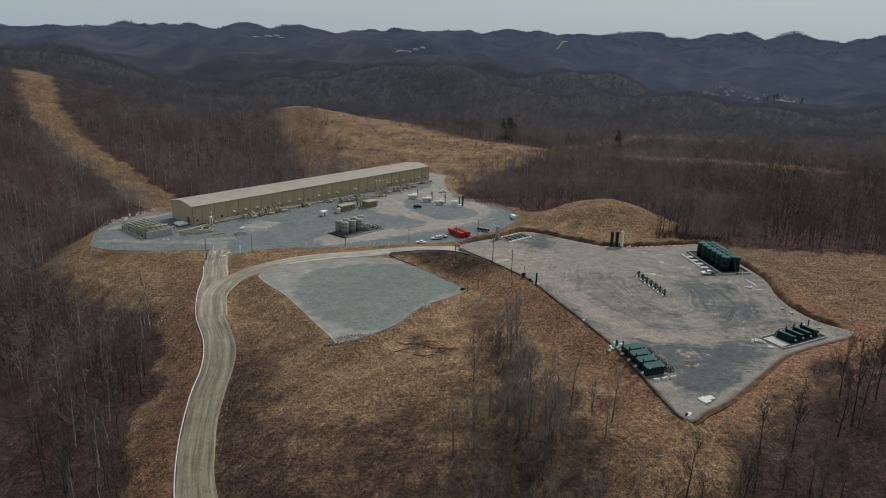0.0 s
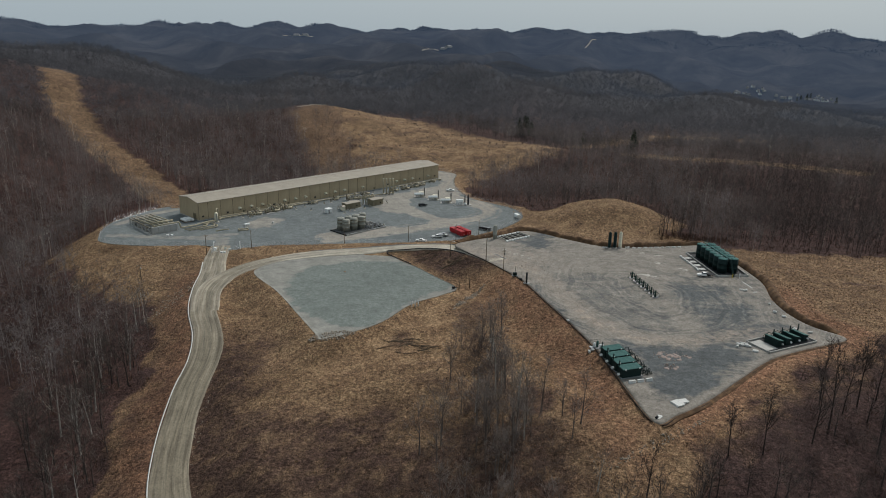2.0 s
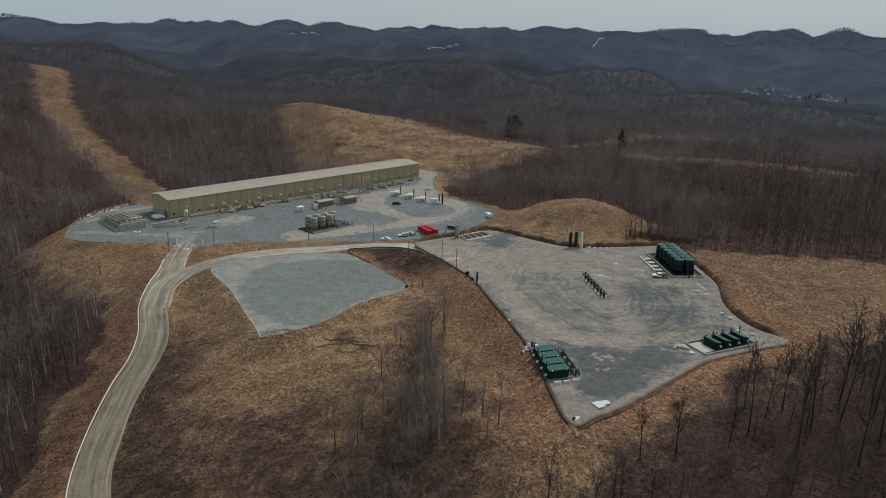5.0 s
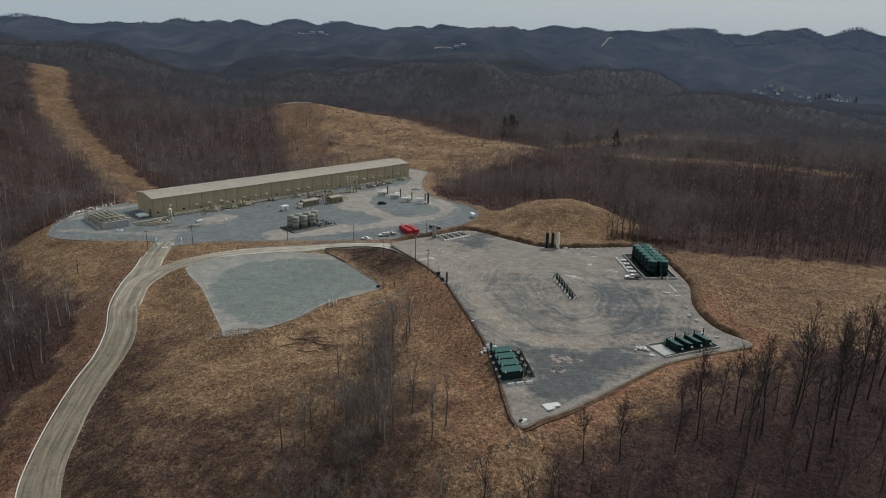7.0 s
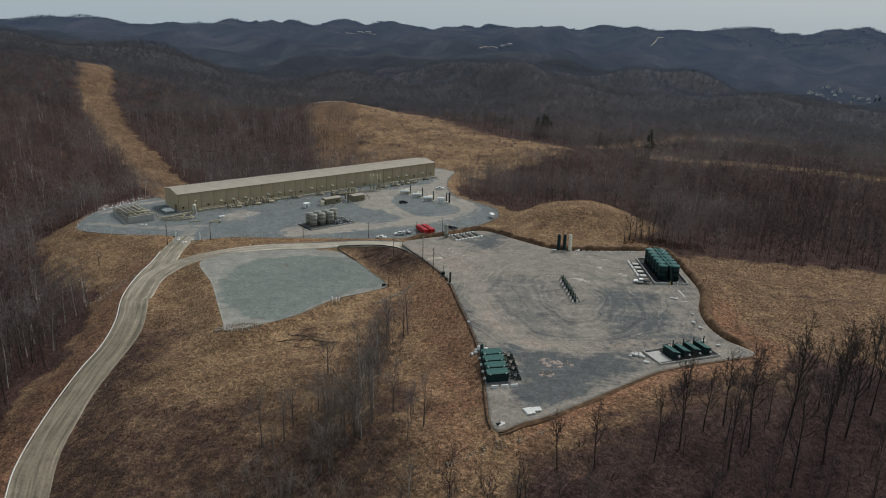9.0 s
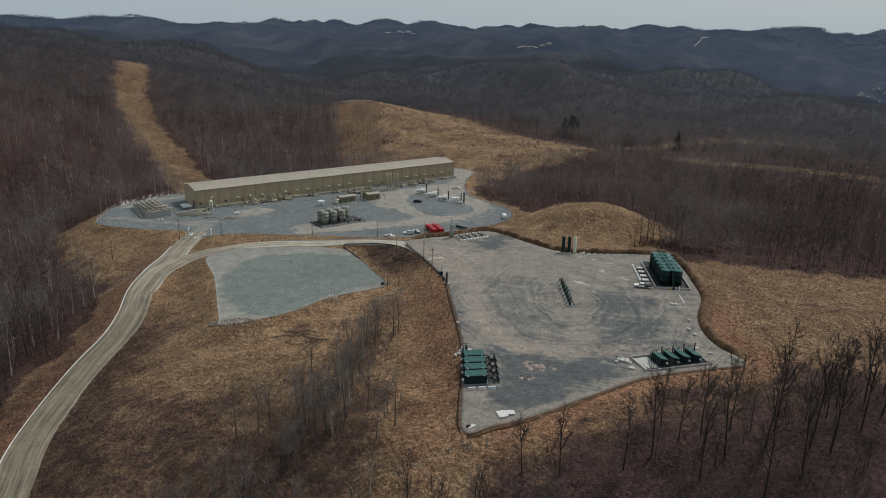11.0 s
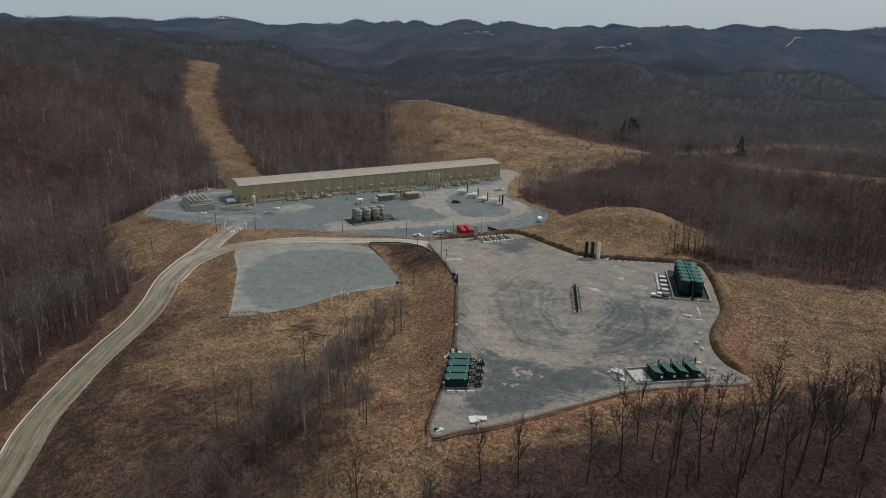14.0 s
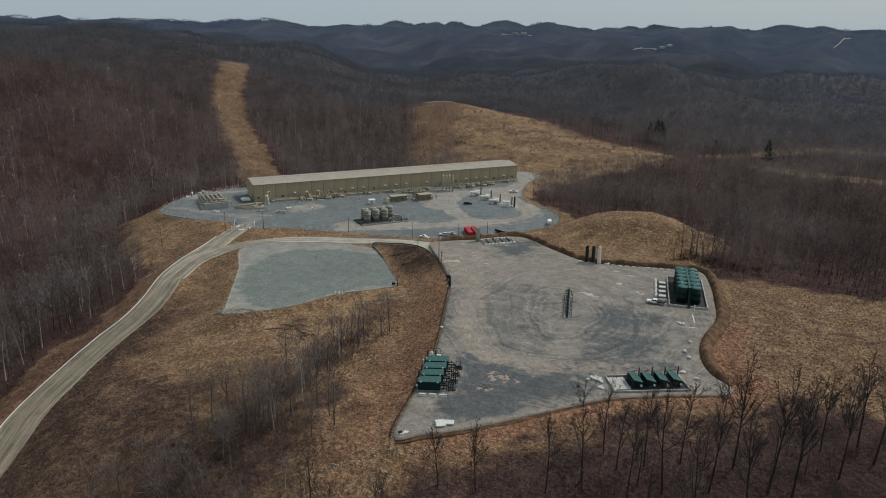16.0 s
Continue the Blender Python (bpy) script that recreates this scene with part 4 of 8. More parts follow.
def compressor_building():
    """The long hall: bays of siding between dark seams, low gable roof, round wall fans."""
    L, W, H, RISE = 198.0, 24.0, 10.8, 1.7
    hall = thing("compressor_building", -141.5, 384.5, SZ, B_TURN, "very long tan metal-sided industrial hall with a low gable roof", "building")
    seams = [0.0] + [6.0 + 8.0 * k for k in range(25)]
    me = None
    for i, (a, b) in enumerate(zip(seams, seams[1:])):
        if i < 2:
            w = int((b - a) / 0.8)
            out = [(0.06, 0.24), (b - a - 0.06, 0.24), (b - a - 0.06, 0.0)]
            for k in range(w - 1, 0, -1):
                c = (b - a) * k / w
                out += [(c + 0.07, 0.0), (c + 0.04, -0.05), (c - 0.04, -0.05), (c - 0.07, 0.0)]
            out.append((0.06, 0.0))
            s = Shape().extrude(out, 2, 0.5, H)
            me = mesh_of("wall_panel", s.v, s.f, BEIGE)
        part("wall_panel", me, BEIGE, hall, at=pose(a, 0, 0))
    seam_me = Shape().box(0, -0.04, 0.2, 0.2, 0.16, H - 0.2)
    seam_me = mesh_of("downspout", seam_me.v, seam_me.f, TRIM)
    for a in seams:
        part("downspout", seam_me, TRIM, hall, at=pose(min(max(a, 0.1), L - 0.1), 0, 0))
    part("foundation", Shape().box(L / 2, W / 2, -0.3, L + 0.3, W + 0.3, 0.8, bevel=0.03), CONCRETE, hall, "pale concrete plinth")
    part("back_wall", Shape().box(L / 2, W - 0.12, 0.5, L, 0.24, H - 0.5), BEIGE, hall)
    gable = [(0.25, 0.5), (W - 0.25, 0.5), (W - 0.25, H), (W / 2, H + RISE - 0.05), (0.25, H)]
    for lo, hi in ((0.0, 0.24), (L - 0.24, L)):
        s = Shape().extrude(gable, 0, lo, hi)
        for k in range(1, 12):
            s.box(lo - 0.03 if lo == 0 else hi + 0.03, W * k / 12, 0.55, 0.06, 0.08, H - 0.6)
        part("gable_wall", s, BEIGE, hall)
    for side in (0, 1):
        y0, y1 = (-0.55, W / 2) if side == 0 else (W + 0.55, W / 2)
        e = [(y0, H - 0.08), (y1, H + RISE), (y1, H + RISE + 0.22), (y0, H + 0.14)]
        s = Shape().extrude(e, 0, -0.5, L + 0.5)
        slope = (RISE + 0.08) / (W / 2 + 0.55)
        for k in range(0, 100):
            x = -0.3 + k * (L + 0.6) / 99
            q = [(y0, H + 0.14), (y1, H + RISE + 0.22), (y1, H + RISE + 0.25), (y0, H + 0.17)]
            s.extrude(q, 0, x - 0.05, x + 0.05)
        part("roof", s, BEIGE_ROOF, hall, "pale tan standing-seam roof slope")
    part("ridge_cap", Shape().extrude([(W / 2 - 0.6, H + RISE + 0.2), (W / 2, H + RISE + 0.42), (W / 2 + 0.6, H + RISE + 0.2)], 0, -0.55, L + 0.55), BEIGE_ROOF, hall)
    part("gutter", Shape().box(L / 2, -0.62, H - 0.12, L + 1, 0.18, 0.2), TRIM, hall)
    ring = Shape().tube([(0, 0.1, 0), (0, -0.75, 0)], 0.95, 16)
    ring.tube([(0, -0.75, 0), (0, -1.0, -0.18), (0, -1.12, -0.35)], [0.98, 1.02, 0.95], 16)
    fan = mesh_of("wall_fan", ring.v, ring.f, CREAM)
    grille = Shape().tube([(0, -1.13, -0.36), (0, -1.18, -0.38)], 0.5, 12)
    grille_me = mesh_of("grille", grille.v, grille.f, BLACK)
    for k in (2, 3, 4, 6, 7, 8, 10, 11, 12, 14, 18, 19, 20, 22):
        f = part("wall_fan", fan, CREAM, hall, "round cream wall fan hood", at=pose(10.2 + 8.0 * k, 0, 3.7))
        part("grille", grille_me, BLACK, f)
    for u, z in ((2.6, 1.9), (18.3, 1.8), (50.5, 1.8), (82.0, 1.8), (146.0, 2.0), (178.0, 2.0), (194, 2.2)):
        part("louvre", Shape().box(u, -0.06, z, 1.3, 0.16, 1.0, bevel=0.03), BLACK, hall, "small dark wall louvre")
    for u in (29.0, 61.0, 133.0):
        d = part("door", Shape().box(u, -0.04, 0.1, 1.1, 0.12, 2.1, bevel=0.02), TRIM, hall, "tan steel walk door")
        part("handle", Shape().box(u + 0.4, -0.13, 1.1, 0.12, 0.06, 0.05), STEEL, d)
    part("gable_door", Shape().box(-0.05, 5.0, 0.1, 0.12, 3.6, 3.8, bevel=0.02), TRIM, hall, "roll-up door in the gable")
    return hall


compressor_building()


def header_run(u0, u1, v, z, r, name, label):
    x, y = yard(u0, v)
    ob = thing(name, x, y, SZ, B_TURN, label, "pipeline")
    n = max(2, int((u1 - u0) / 6))
    part("pipe", Shape().tube(bend([(0, 0, -0.5), (0, 0, z), (u1 - u0, 0, z), (u1 - u0, 0, -0.5)], 0.9), r, 10), BEIGE_PIPE, ob, smooth=True)
    me = Shape().box(0, 0, 0, 0.35, r * 2.2, z - r * 0.8, bevel=0.03)
    me = mesh_of("pipe_support", me.v, me.f, CONCRETE)
    fl = Shape().tube([(-0.09, 0, 0), (0.09, 0, 0)], r * 1.45, 12)
    fl = mesh_of("flange", fl.v, fl.f, BEIGE_PIPE)
    for k in range(1, n):
        part("pipe_support", me, CONCRETE, ob, at=pose((u1 - u0) * k / n, 0, 0))
        if k % 2:
            part("flange", fl, BEIGE_PIPE, ob, at=pose((u1 - u0) * (k + 0.4) / n, 0, z))
    return ob


header_run(10.5, 118, -5.2, 0.95, 0.42, "suction_header", "long beige gas pipe on low concrete supports")
header_run(10.5, 70, -3.4, 1.35, 0.3, "discharge_header", "slimmer beige gas pipe along the hall")
header_run(148, 196, -5.0, 0.95, 0.38, "suction_header", "beige gas pipe at the hall's far end")


def valve_cluster(u, v, seed, size=1.0, label="bundle of beige pipe loops and valves beside the hall"):
    """Loops of pipe with flanges, a filter pot and handwheels."""
    rs = random.Random(seed)
    x, y = yard(u, v)
    ob = thing("pipe_manifold", x, y, SZ, B_TURN, label, "pipework", "pipe manifolds along the hall")
    part("skid", Shape().box(0, 0, 0, 7.0 * size, 3.6 * size, 0.3, bevel=0.04), CONCRETE, ob)
    for k in range(6):
        a = (-3.0 + 1.15 * k + rs.uniform(-0.3, 0.3)) * size
        top = rs.uniform(1.3, 3.9) * size
        sw, ba = rs.uniform(-1.1, 1.1), rs.uniform(0.7, 1.7)
        part("loop", Shape().tube(bend([(a, ba, 0.2), (a, ba, top), (a + sw, -ba * 0.6, top * rs.uniform(0.5, 0.9)), (a + sw, -ba * rs.uniform(0.8, 1.5), 0.2)], 0.5), rs.uniform(0.17, 0.3) * size, 8), BEIGE_PIPE if k % 3 else RUST_BAND, ob, smooth=True)
        part("flange", Shape().tube([(a, ba, top * 0.5), (a, ba, top * 0.5 + 0.14)], 0.42 * size, 10), CREAM if k % 2 else STEEL, ob)
    part("platform", Shape().box(rs.uniform(-1.5, 1.5), 1.2, 1.9 * size, 3.2 * size, 1.0, 0.1), STEEL, ob, "small dark steel access platform")
    # added black block that stands for shadowed gaps between the pipes
    part("shade_block", Shape().box(0, 0.2, 0.3, 5.6 * size, 1.6, 0.8, bevel=0.05), BLACK, ob)
    part("cross_pipe", Shape().tube([(-3.3 * size, -0.6, 1.1), (3.3 * size, -0.6, 1.1)], 0.28 * size, 10), BEIGE_PIPE, ob, smooth=True)
    part("filter_pot", Shape().drum((0.6 * size, -1.5, 1.2), (3.2 * size, -1.5, 1.1), 0.55 * size), BEIGE_PIPE, ob, smooth=True)
    for k in range(2):
        w = part("valve", Shape().tube([(-1.5 + 2.6 * k, -0.6, 1.1), (-1.5 + 2.6 * k, -0.6, 2.1)], [0.35, 0.16], 8), STEEL, ob)
        part("handwheel", Shape().tube([(-1.5 + 2.6 * k, -0.6, 2.1), (-1.5 + 2.6 * k, -0.6, 2.16)], 0.42, 12), TRIM, w)
    return ob


for i, (u, v, s) in enumerate(((31.5, -8.6, 1.25), (43.5, -8.8, 1.4), (53.5, -8.0, 1.2), (74.5, -6.8, 0.8), (92.0, -7.5, 0.9), (102.0, -14.0, 1.15), (109.0, -16.0, 1.0), (118.0, -8.0, 0.9), (140.5, -12.5, 1.0), (151.0, -13.0, 1.0), (160.5, -12.0, 1.1), (168.5, -11.0, 0.95), (184.0, -7.0, 0.85))):
    valve_cluster(u, v, i + 3, s)


def scrubber():
    x, y = yard(6.2, -9.0)
    ob = thing("scrubber_vessel", x, y, SZ, B_TURN, "upright beige scrubber vessel with a gooseneck pipe", "pressure vessel")
    part("plinth", Shape().box(0, 0, 0, 3, 3, 0.3, bevel=0.04), CONCRETE, ob)
    part("shell", Shape().lathe(0, 0, [(0.95, 0.3), (0.95, 0.9), (1.02, 0.95), (1.02, 5.3), (0.85, 5.75), (0.45, 6.05), (0.1, 6.12)]), CREAM, ob, smooth=True)
    part("gooseneck", Shape().tube(bend([(0.3, 0.3, 5.7), (0.6, 0.9, 7.6), (2.6, 2.6, 7.6), (3.0, 2.8, 1.0), (5.2, 3.6, 0.95)], 1.0, 6), 0.32, 10), BEIGE_PIPE, ob, smooth=True)
    part("inlet", Shape().tube(bend([(-0.9, 0, 1.2), (-3.0, -0.2, 1.2), (-6.5, -1.2, 0.7), (-9, -1.2, 0.5)], 0.8), 0.38, 10), BEIGE_PIPE, ob, smooth=True)
    part("ladder", Shape().box(-0.2, -1.15, 0.3, 0.5, 0.08, 5.0), STEEL, ob)


scrubber()


def slug_catcher():
    """Sloping fingers of large pipe on concrete piers, gathered into a header."""
    x, y = yard(-31.5, -8.0)
    ob = thing("slug_catcher", x, y, SZ, B_TURN, "finger slug catcher of beige pipes on grey concrete piers", "pipework")
    part("front_wall", Shape().box(6.4, -1.9, 0, 14.4, 0.7, 3.9, bevel=0.06), CONCRETE, ob, "grey concrete pier wall")
    for k in range(5):
        part("wall_rib", Shape().box(-0.2 + 3.3 * k, -2.32, 0, 0.35, 0.2, 3.8), CONCRETE, ob)
    for k in range(6):
        part("column", Shape().box(-0.6, 1.0 + 5.2 * k, 0, 0.7, 0.9, 3.5 - 0.2 * k, bevel=0.05), CONCRETE, ob)
    part("side_beam", Shape().box(-0.6, 13.8, 3.0, 0.5, 27.5, 0.4, bevel=0.04), TRIM, ob, "dark side beam over the columns")
    # added dark slab that imitates the shade beneath the fingers
    part("shade_slab", Shape().box(6.4, 13.0, 0.02, 12.8, 28.0, 0.08), DARK_STONE, ob, "dark slab standing in for shade under the pipes")
    for k in range(1, 4):
        part("pier", Shape().box(6.4, 0.4 + 8.6 * k, 0, 12.6, 0.7, 3.6 - 0.3 * k, bevel=0.05), CONCRETE, ob)
    for k in range(5):
        a = 1.2 + 2.7 * k
        part("finger", Shape().tube([(a, -0.6, 4.7), (a, 29.0, 3.3)], 0.40, 10), BEIGE_PIPE, ob, smooth=True)
        part("elbow", Shape().tube(bend([(a, -0.4, 4.7), (a, -1.2, 4.7), (a, -1.2, 3.6)], 0.4), 0.36, 9), BEIGE_PIPE, ob, smooth=True)
    part("top_header", Shape().tube([(0.2, 1.4, 5.3), (13.0, 1.4, 5.3)], 0.42, 10), BEIGE_PIPE, ob, smooth=True)
    part("front_header", Shape().tube(bend([(0.2, -1.2, 4.2), (13.0, -1.2, 4.4), (15.4, -1.2, 4.2), (15.9, -1.2, 0.8), (24.0, -1.4, 0.8), (31.0, 0.6, 0.8), (37.0, 1.5, 0.9)], 0.8), 0.38, 10), BEIGE_PIPE, ob, smooth=True)
    for k in range(4):
        part("riser", Shape().tube([(2.4 + 3.0 * k, 1.4, 4.4), (2.4 + 3.0 * k, 1.4, 5.9)], 0.22, 8), BEIGE_PIPE, ob)


slug_catcher()


def ground_pipes():
    for u, v, du, name in ((-15.5, -13.5, 13, "a"), (-14.5, -16.5, 15, "b"), (-9.5, -19.5, 10, "c")):
        x, y = yard(u, v)
        ob = thing("ground_pipe", x, y, SZ, B_TURN, "beige pipe run lying low over the gravel", "pipework", "pipe runs by the slug catcher")
        part("pipe", Shape().tube(bend([(0, 0, 0.6), (du, 0, 0.6), (du + 2.0, 2.5, 0.6), (du + 2.0, 6.0, 0.6)], 0.5), 0.34, 9), BEIGE_PIPE, ob, smooth=True)
        for k in range(3):
            part("sleeper", Shape().box(1.5 + k * du / 3, 0, 0, 0.4, 1.2, 0.3, bevel=0.03), CONCRETE, ob)
    x, y = yard(9.2, -34.0)
    ob = thing("pipe_skid", x, y, SZ, B_TURN - 20, "low square skid of beige pipes on the gravel", "pipework")
    for k in range(2):
        part("rail", Shape().tube([(-2.8, -1.5 + 3 * k, 0.5), (2.8, -1.5 + 3 * k, 0.5)], 0.3, 8), BEIGE_PIPE, ob, smooth=True)
        part("end_pipe", Shape().tube([(-2.4 + 4.8 * k, -2.2, 0.75), (-2.4 + 4.8 * k, 2.2, 0.75)], 0.26, 8), BEIGE_PIPE, ob, smooth=True)
    x, y = yard(-1.0, -27.0)
    ob = thing("ground_pipe", x, y, SZ, B_TURN + 5, "short beige pipe elbow standing in the gravel", "pipework", "pipe runs by the slug catcher")
    part("pipe", Shape().tube(bend([(-3, 0, 0.5), (2, 0, 0.5), (4, -2, 0.5)], 0.8), 0.3, 8), BEIGE_PIPE, ob, smooth=True)
    x, y = yard(16.0, -26.0)
    ob = thing("equipment_crate", x, y, SZ, B_TURN, "low white equipment crate on the gravel", "crate")
    part("body", Shape().box(0, 0, 0.15, 3.4, 1.6, 0.9, bevel=0.06), WHITE, ob)
    part("skid", Shape().box(0, 0, 0, 3.6, 1.4, 0.16), WOOD, ob)
    x, y = yard(-4.8, 5.4)
    ob = thing("tarped_stack", x, y, SZ, B_TURN + 90, "stack of pipe under a rumpled white tarpaulin", "covered stack")
    for k in range(3):
        part("tarpaulin", Shape().box(0.25 * (k % 2), -1.9 + 1.9 * k, 0.25, 7.2 - 0.5 * k, 1.75, 1.25 + 0.2 * (k == 1), bevel=0.42, tilt=1.0 - k), WHITE, ob, "rumpled white tarpaulin over a bundle")
    part("base", Shape().box(0, 0, 0, 7.4, 6.2, 0.25, bevel=0.03), WOOD, ob)


ground_pipes()


def exhaust_stacks():
    for k in range(4):
        x, y = yard(128.0 + 1.9 * k, -16.0 - 1.2 * k)
        ob = thing("vent_stack", x, y, SZ, B_TURN, "tall slim beige vent stack", "stack", "row of vent stacks")
        part("base", Shape().box(0, 0, 0, 1.7, 1.7, 0.5, bevel=0.05), CONCRETE, ob)
        part("tube", Shape().tube([(0, 0, 0.4), (0, 0, 11.4)], 0.42, 12), BEIGE_PIPE, ob, smooth=True)
        part("rim", Shape().tube([(0, 0, 11.2), (0, 0, 11.6)], 0.52, 12), CREAM, ob)
    x, y = yard(121.0, -14.0)
    ob = thing("stack_header", x, y, SZ, B_TURN - 8, "beige header pipe feeding the vent stacks", "pipework")
    part("pipe", Shape().tube([(-8, -1.5, 0.8), (16, -1.5, 0.8)], 0.34, 9), BEIGE_PIPE, ob, smooth=True)
    for k in range(4):
        part("sleeper", Shape().box(-6 + 5 * k, -1.5, 0, 0.4, 1.2, 0.5), CONCRETE, ob)


exhaust_stacks()


def storage_tank(x, y, z, r, h, body, top, label, group, turn=0.0):
    ob = thing("storage_tank", x, y, z, turn, label, "tank", group)
    part("shell", Shape().lathe(0, 0, [(r, 0), (r, h * 0.33), (r + 0.03, h * 0.335), (r + 0.03, h * 0.35), (r, h * 0.355), (r, h * 0.66), (r + 0.03, h * 0.665), (r + 0.03, h * 0.68), (r, h * 0.685), (r, h)], 24), body, ob, smooth=True)
    part("roof", Shape().lathe(0, 0, [(r + 0.06, h - 0.05), (r + 0.06, h + 0.05), (r * 0.6, h + 0.24), (0.3, h + 0.42)], 24), top, ob, smooth=True)
    part("thief_hatch", Shape().lathe(r * 0.45, 0.2, [(0.28, h + 0.2), (0.28, h + 0.6), (0.18, h + 0.68)], 10), top, ob)
    if body is GREY_TANK:
        for zz in (0.28, 0.6, 0.84):
            part("band", Shape().lathe(0, 0, [(r + 0.035, h * zz), (r + 0.035, h * (zz + 0.05))], 24), RUST_BAND, ob, "rusty stained band")
    part("manway", Shape().tube([(r * 0.55, -r * 0.82, 0.9), (r * 0.62, -r * 0.93, 0.9)], 0.34, 10), body, ob)
    part("vent_pipe", Shape().tube(bend([(-r * 0.3, 0, h + 0.3), (-r * 0.3, 0, h + 1.0), (-r * 0.3, r * 0.8, h + 1.0)], 0.2), 0.08, 6), STEEL, ob)
    return ob


def condensate_battery():
    first = None
    for k in range(3):
        for j in range(2):
            x, y = yard(51.0 + 5.4 * k, -73.6 + 5.0 * j)
            if first is None:
                first = storage_tank(x, y, SZ + 0.15, 2.1, 6.6, GREY_TANK, GREY_TANK, "weathered grey-beige upright storage tank in a black containment", "condensate tanks in the yard", B_TURN)
            else:
                copy_thing(first, pose(x, y, SZ + 0.15, 0, 0, B_TURN + 37 * k + 11 * j))
    x, y = yard(67.2, -68.0)
    copy_thing(first, pose(x, y, SZ + 0.15, 0, 0, B_TURN + 80))
    x, y = yard(59.5, -74.0)
    ob = thing("tank_containment", x, y, SZ, B_TURN, "low pale containment wall around the storage tanks", "containment")
    part("liner", Shape().box(0, 0, 0.02, 28.5, 14.6, 0.1), DARK_STONE, ob)
    for a, b, sx, sy in ((0, -7.4, 29, 0.35), (0, 7.4, 29, 0.35), (-14.4, 0, 0.35, 15), (14.4, 0, 0.35, 15)):
        part("wall", Shape().box(a, b, 0, sx, sy, 0.6, bevel=0.05), BLACK if a < 0 else CONCRETE, ob)
    part("cap_rail", Shape().box(0, -7.4, 0.7, 29, 0.45, 0.12), GALV, ob, "pale galvanised cap rail")
    for k in range(16):
        x, y = yard(63.0 + 2.3 * (k % 6), -79.6 + 3.2 * (k // 6) + 0.6 * (k % 3))
        p = thing("transfer_pump", x, y, SZ + 0.12, B_TURN + 40 * k, "small dark pump with pipework in the containment", "pump", "pumps by the tanks")
        part("motor", Shape().tube([(-0.7, 0, 0.7), (0.5, 0, 0.7)], 0.38, 10), (BLACK, STEEL, GREY_TANK)[k % 3], p, smooth=True)
        part("base", Shape().box(0, 0, 0, 1.8, 0.8, 0.35), STEEL, p)
        part("pipe", Shape().tube(bend([(0.6, 0, 0.7), (1.1, 0, 0.7), (1.1, 0, 1.7), (1.1, 1.4, 1.7)], 0.2), 0.12, 7), STEEL, p)


condensate_battery()


def equipment_shed(u, v, sx, sy, h, label, turn=0.0):
    x, y = yard(u, v)
    ob = thing("equipment_shed", x, y, SZ, B_TURN + turn, label, "shed", "sheds in the yard")
    part("slab", Shape().box(0, 0, 0, sx + 1.2, sy + 1.2, 0.2, bevel=0.03), CONCRETE, ob)
    part("wall", Shape().box(0, 0, 0.2, sx, sy, h, bevel=0.04), SHED_WALL, ob)
    part("roof", Shape().extrude([(-sy / 2 - 0.35, h + 0.16), (0, h + 0.62), (sy / 2 + 0.35, h + 0.16), (sy / 2 + 0.35, h + 0.3), (0, h + 0.78), (-sy / 2 - 0.35, h + 0.3)], 0, -sx / 2 - 0.35, sx / 2 + 0.35), BEIGE_ROOF, ob)
    d = part("door", Shape().box(-sx * 0.2, -sy / 2 - 0.03, 0.2, 1.0, 0.08, 2.1), TRIM, ob)
    part("handle", Shape().box(-sx * 0.2 + 0.35, -sy / 2 - 0.1, 1.2, 0.1, 0.06, 0.05), STEEL, d)
    part("louvre", Shape().box(sx * 0.25, -sy / 2 - 0.03, 1.4, 1.1, 0.08, 0.8), BLACK, ob)
    part("cooler", Shape().box(sx / 2 + 0.9, -0.4, 0.2, 1.4, 2.2, 1.8, bevel=0.05), BEIGE_PIPE, ob, "beige cooling unit at the side")
    return ob


equipment_shed(87.0, -32.0, 11.0, 5.0, 3.6, "flat tan equipment shed on a concrete slab")
x, y = yard(101.0, -30.0)
ob = thing("pipe_manifold", x, y, SZ, B_TURN, "chunky beige pipework rising beside the shed", "pipework", "pipe manifolds along the hall")
part("skid", Shape().box(2.5, 0, 0, 10.0, 3.0, 0.3, bevel=0.04), CONCRETE, ob)
for k in range(4):
    part("loop", Shape().tube(bend([(-1.5 + 2.4 * k, 1.2, 0.2), (-1.5 + 2.4 * k, 1.2, 5.4 + 0.4 * (k % 2)), (-1.5 + 2.4 * k, -1.0, 5.4 + 0.4 * (k % 2)), (-0.9 + 2.4 * k, -1.2, 0.2)], 0.7), 0.38, 9), BEIGE_PIPE, ob, smooth=True)
part("cross_pipe", Shape().tube([(-2.5, 0.2, 4.6), (7.5, 0.2, 4.6)], 0.34, 9), BEIGE_PIPE, ob, smooth=True)
equipment_shed(104.5, -35.0, 8.5, 5.5, 3.9, "boxy tan equipment shed beside pipework")
x, y = yard(68.5, -33.0)
ob = thing("control_cabin", x, y, SZ, B_TURN, "small white control cabin standing on gravel", "cabin")
part("body", Shape().box(0, 0, 0.25, 3.6, 3.0, 2.6, bevel=0.06), WHITE, ob)
part("roof", Shape().box(0, 0, 2.85, 4.0, 3.4, 0.22, bevel=0.05), WHITE, ob)
part("door", Shape().box(-0.6, -1.52, 0.3, 0.9, 0.06, 2.0), STEEL, ob)
part("skid", Shape().box(0, 0, 0, 3.8, 2.6, 0.26), STEEL, ob)
x, y = yard(79.0, -34.0)
ob = thing("control_cabin", x, y, SZ, B_TURN, "narrow beige instrument cabin with a peaked lid", "cabin")
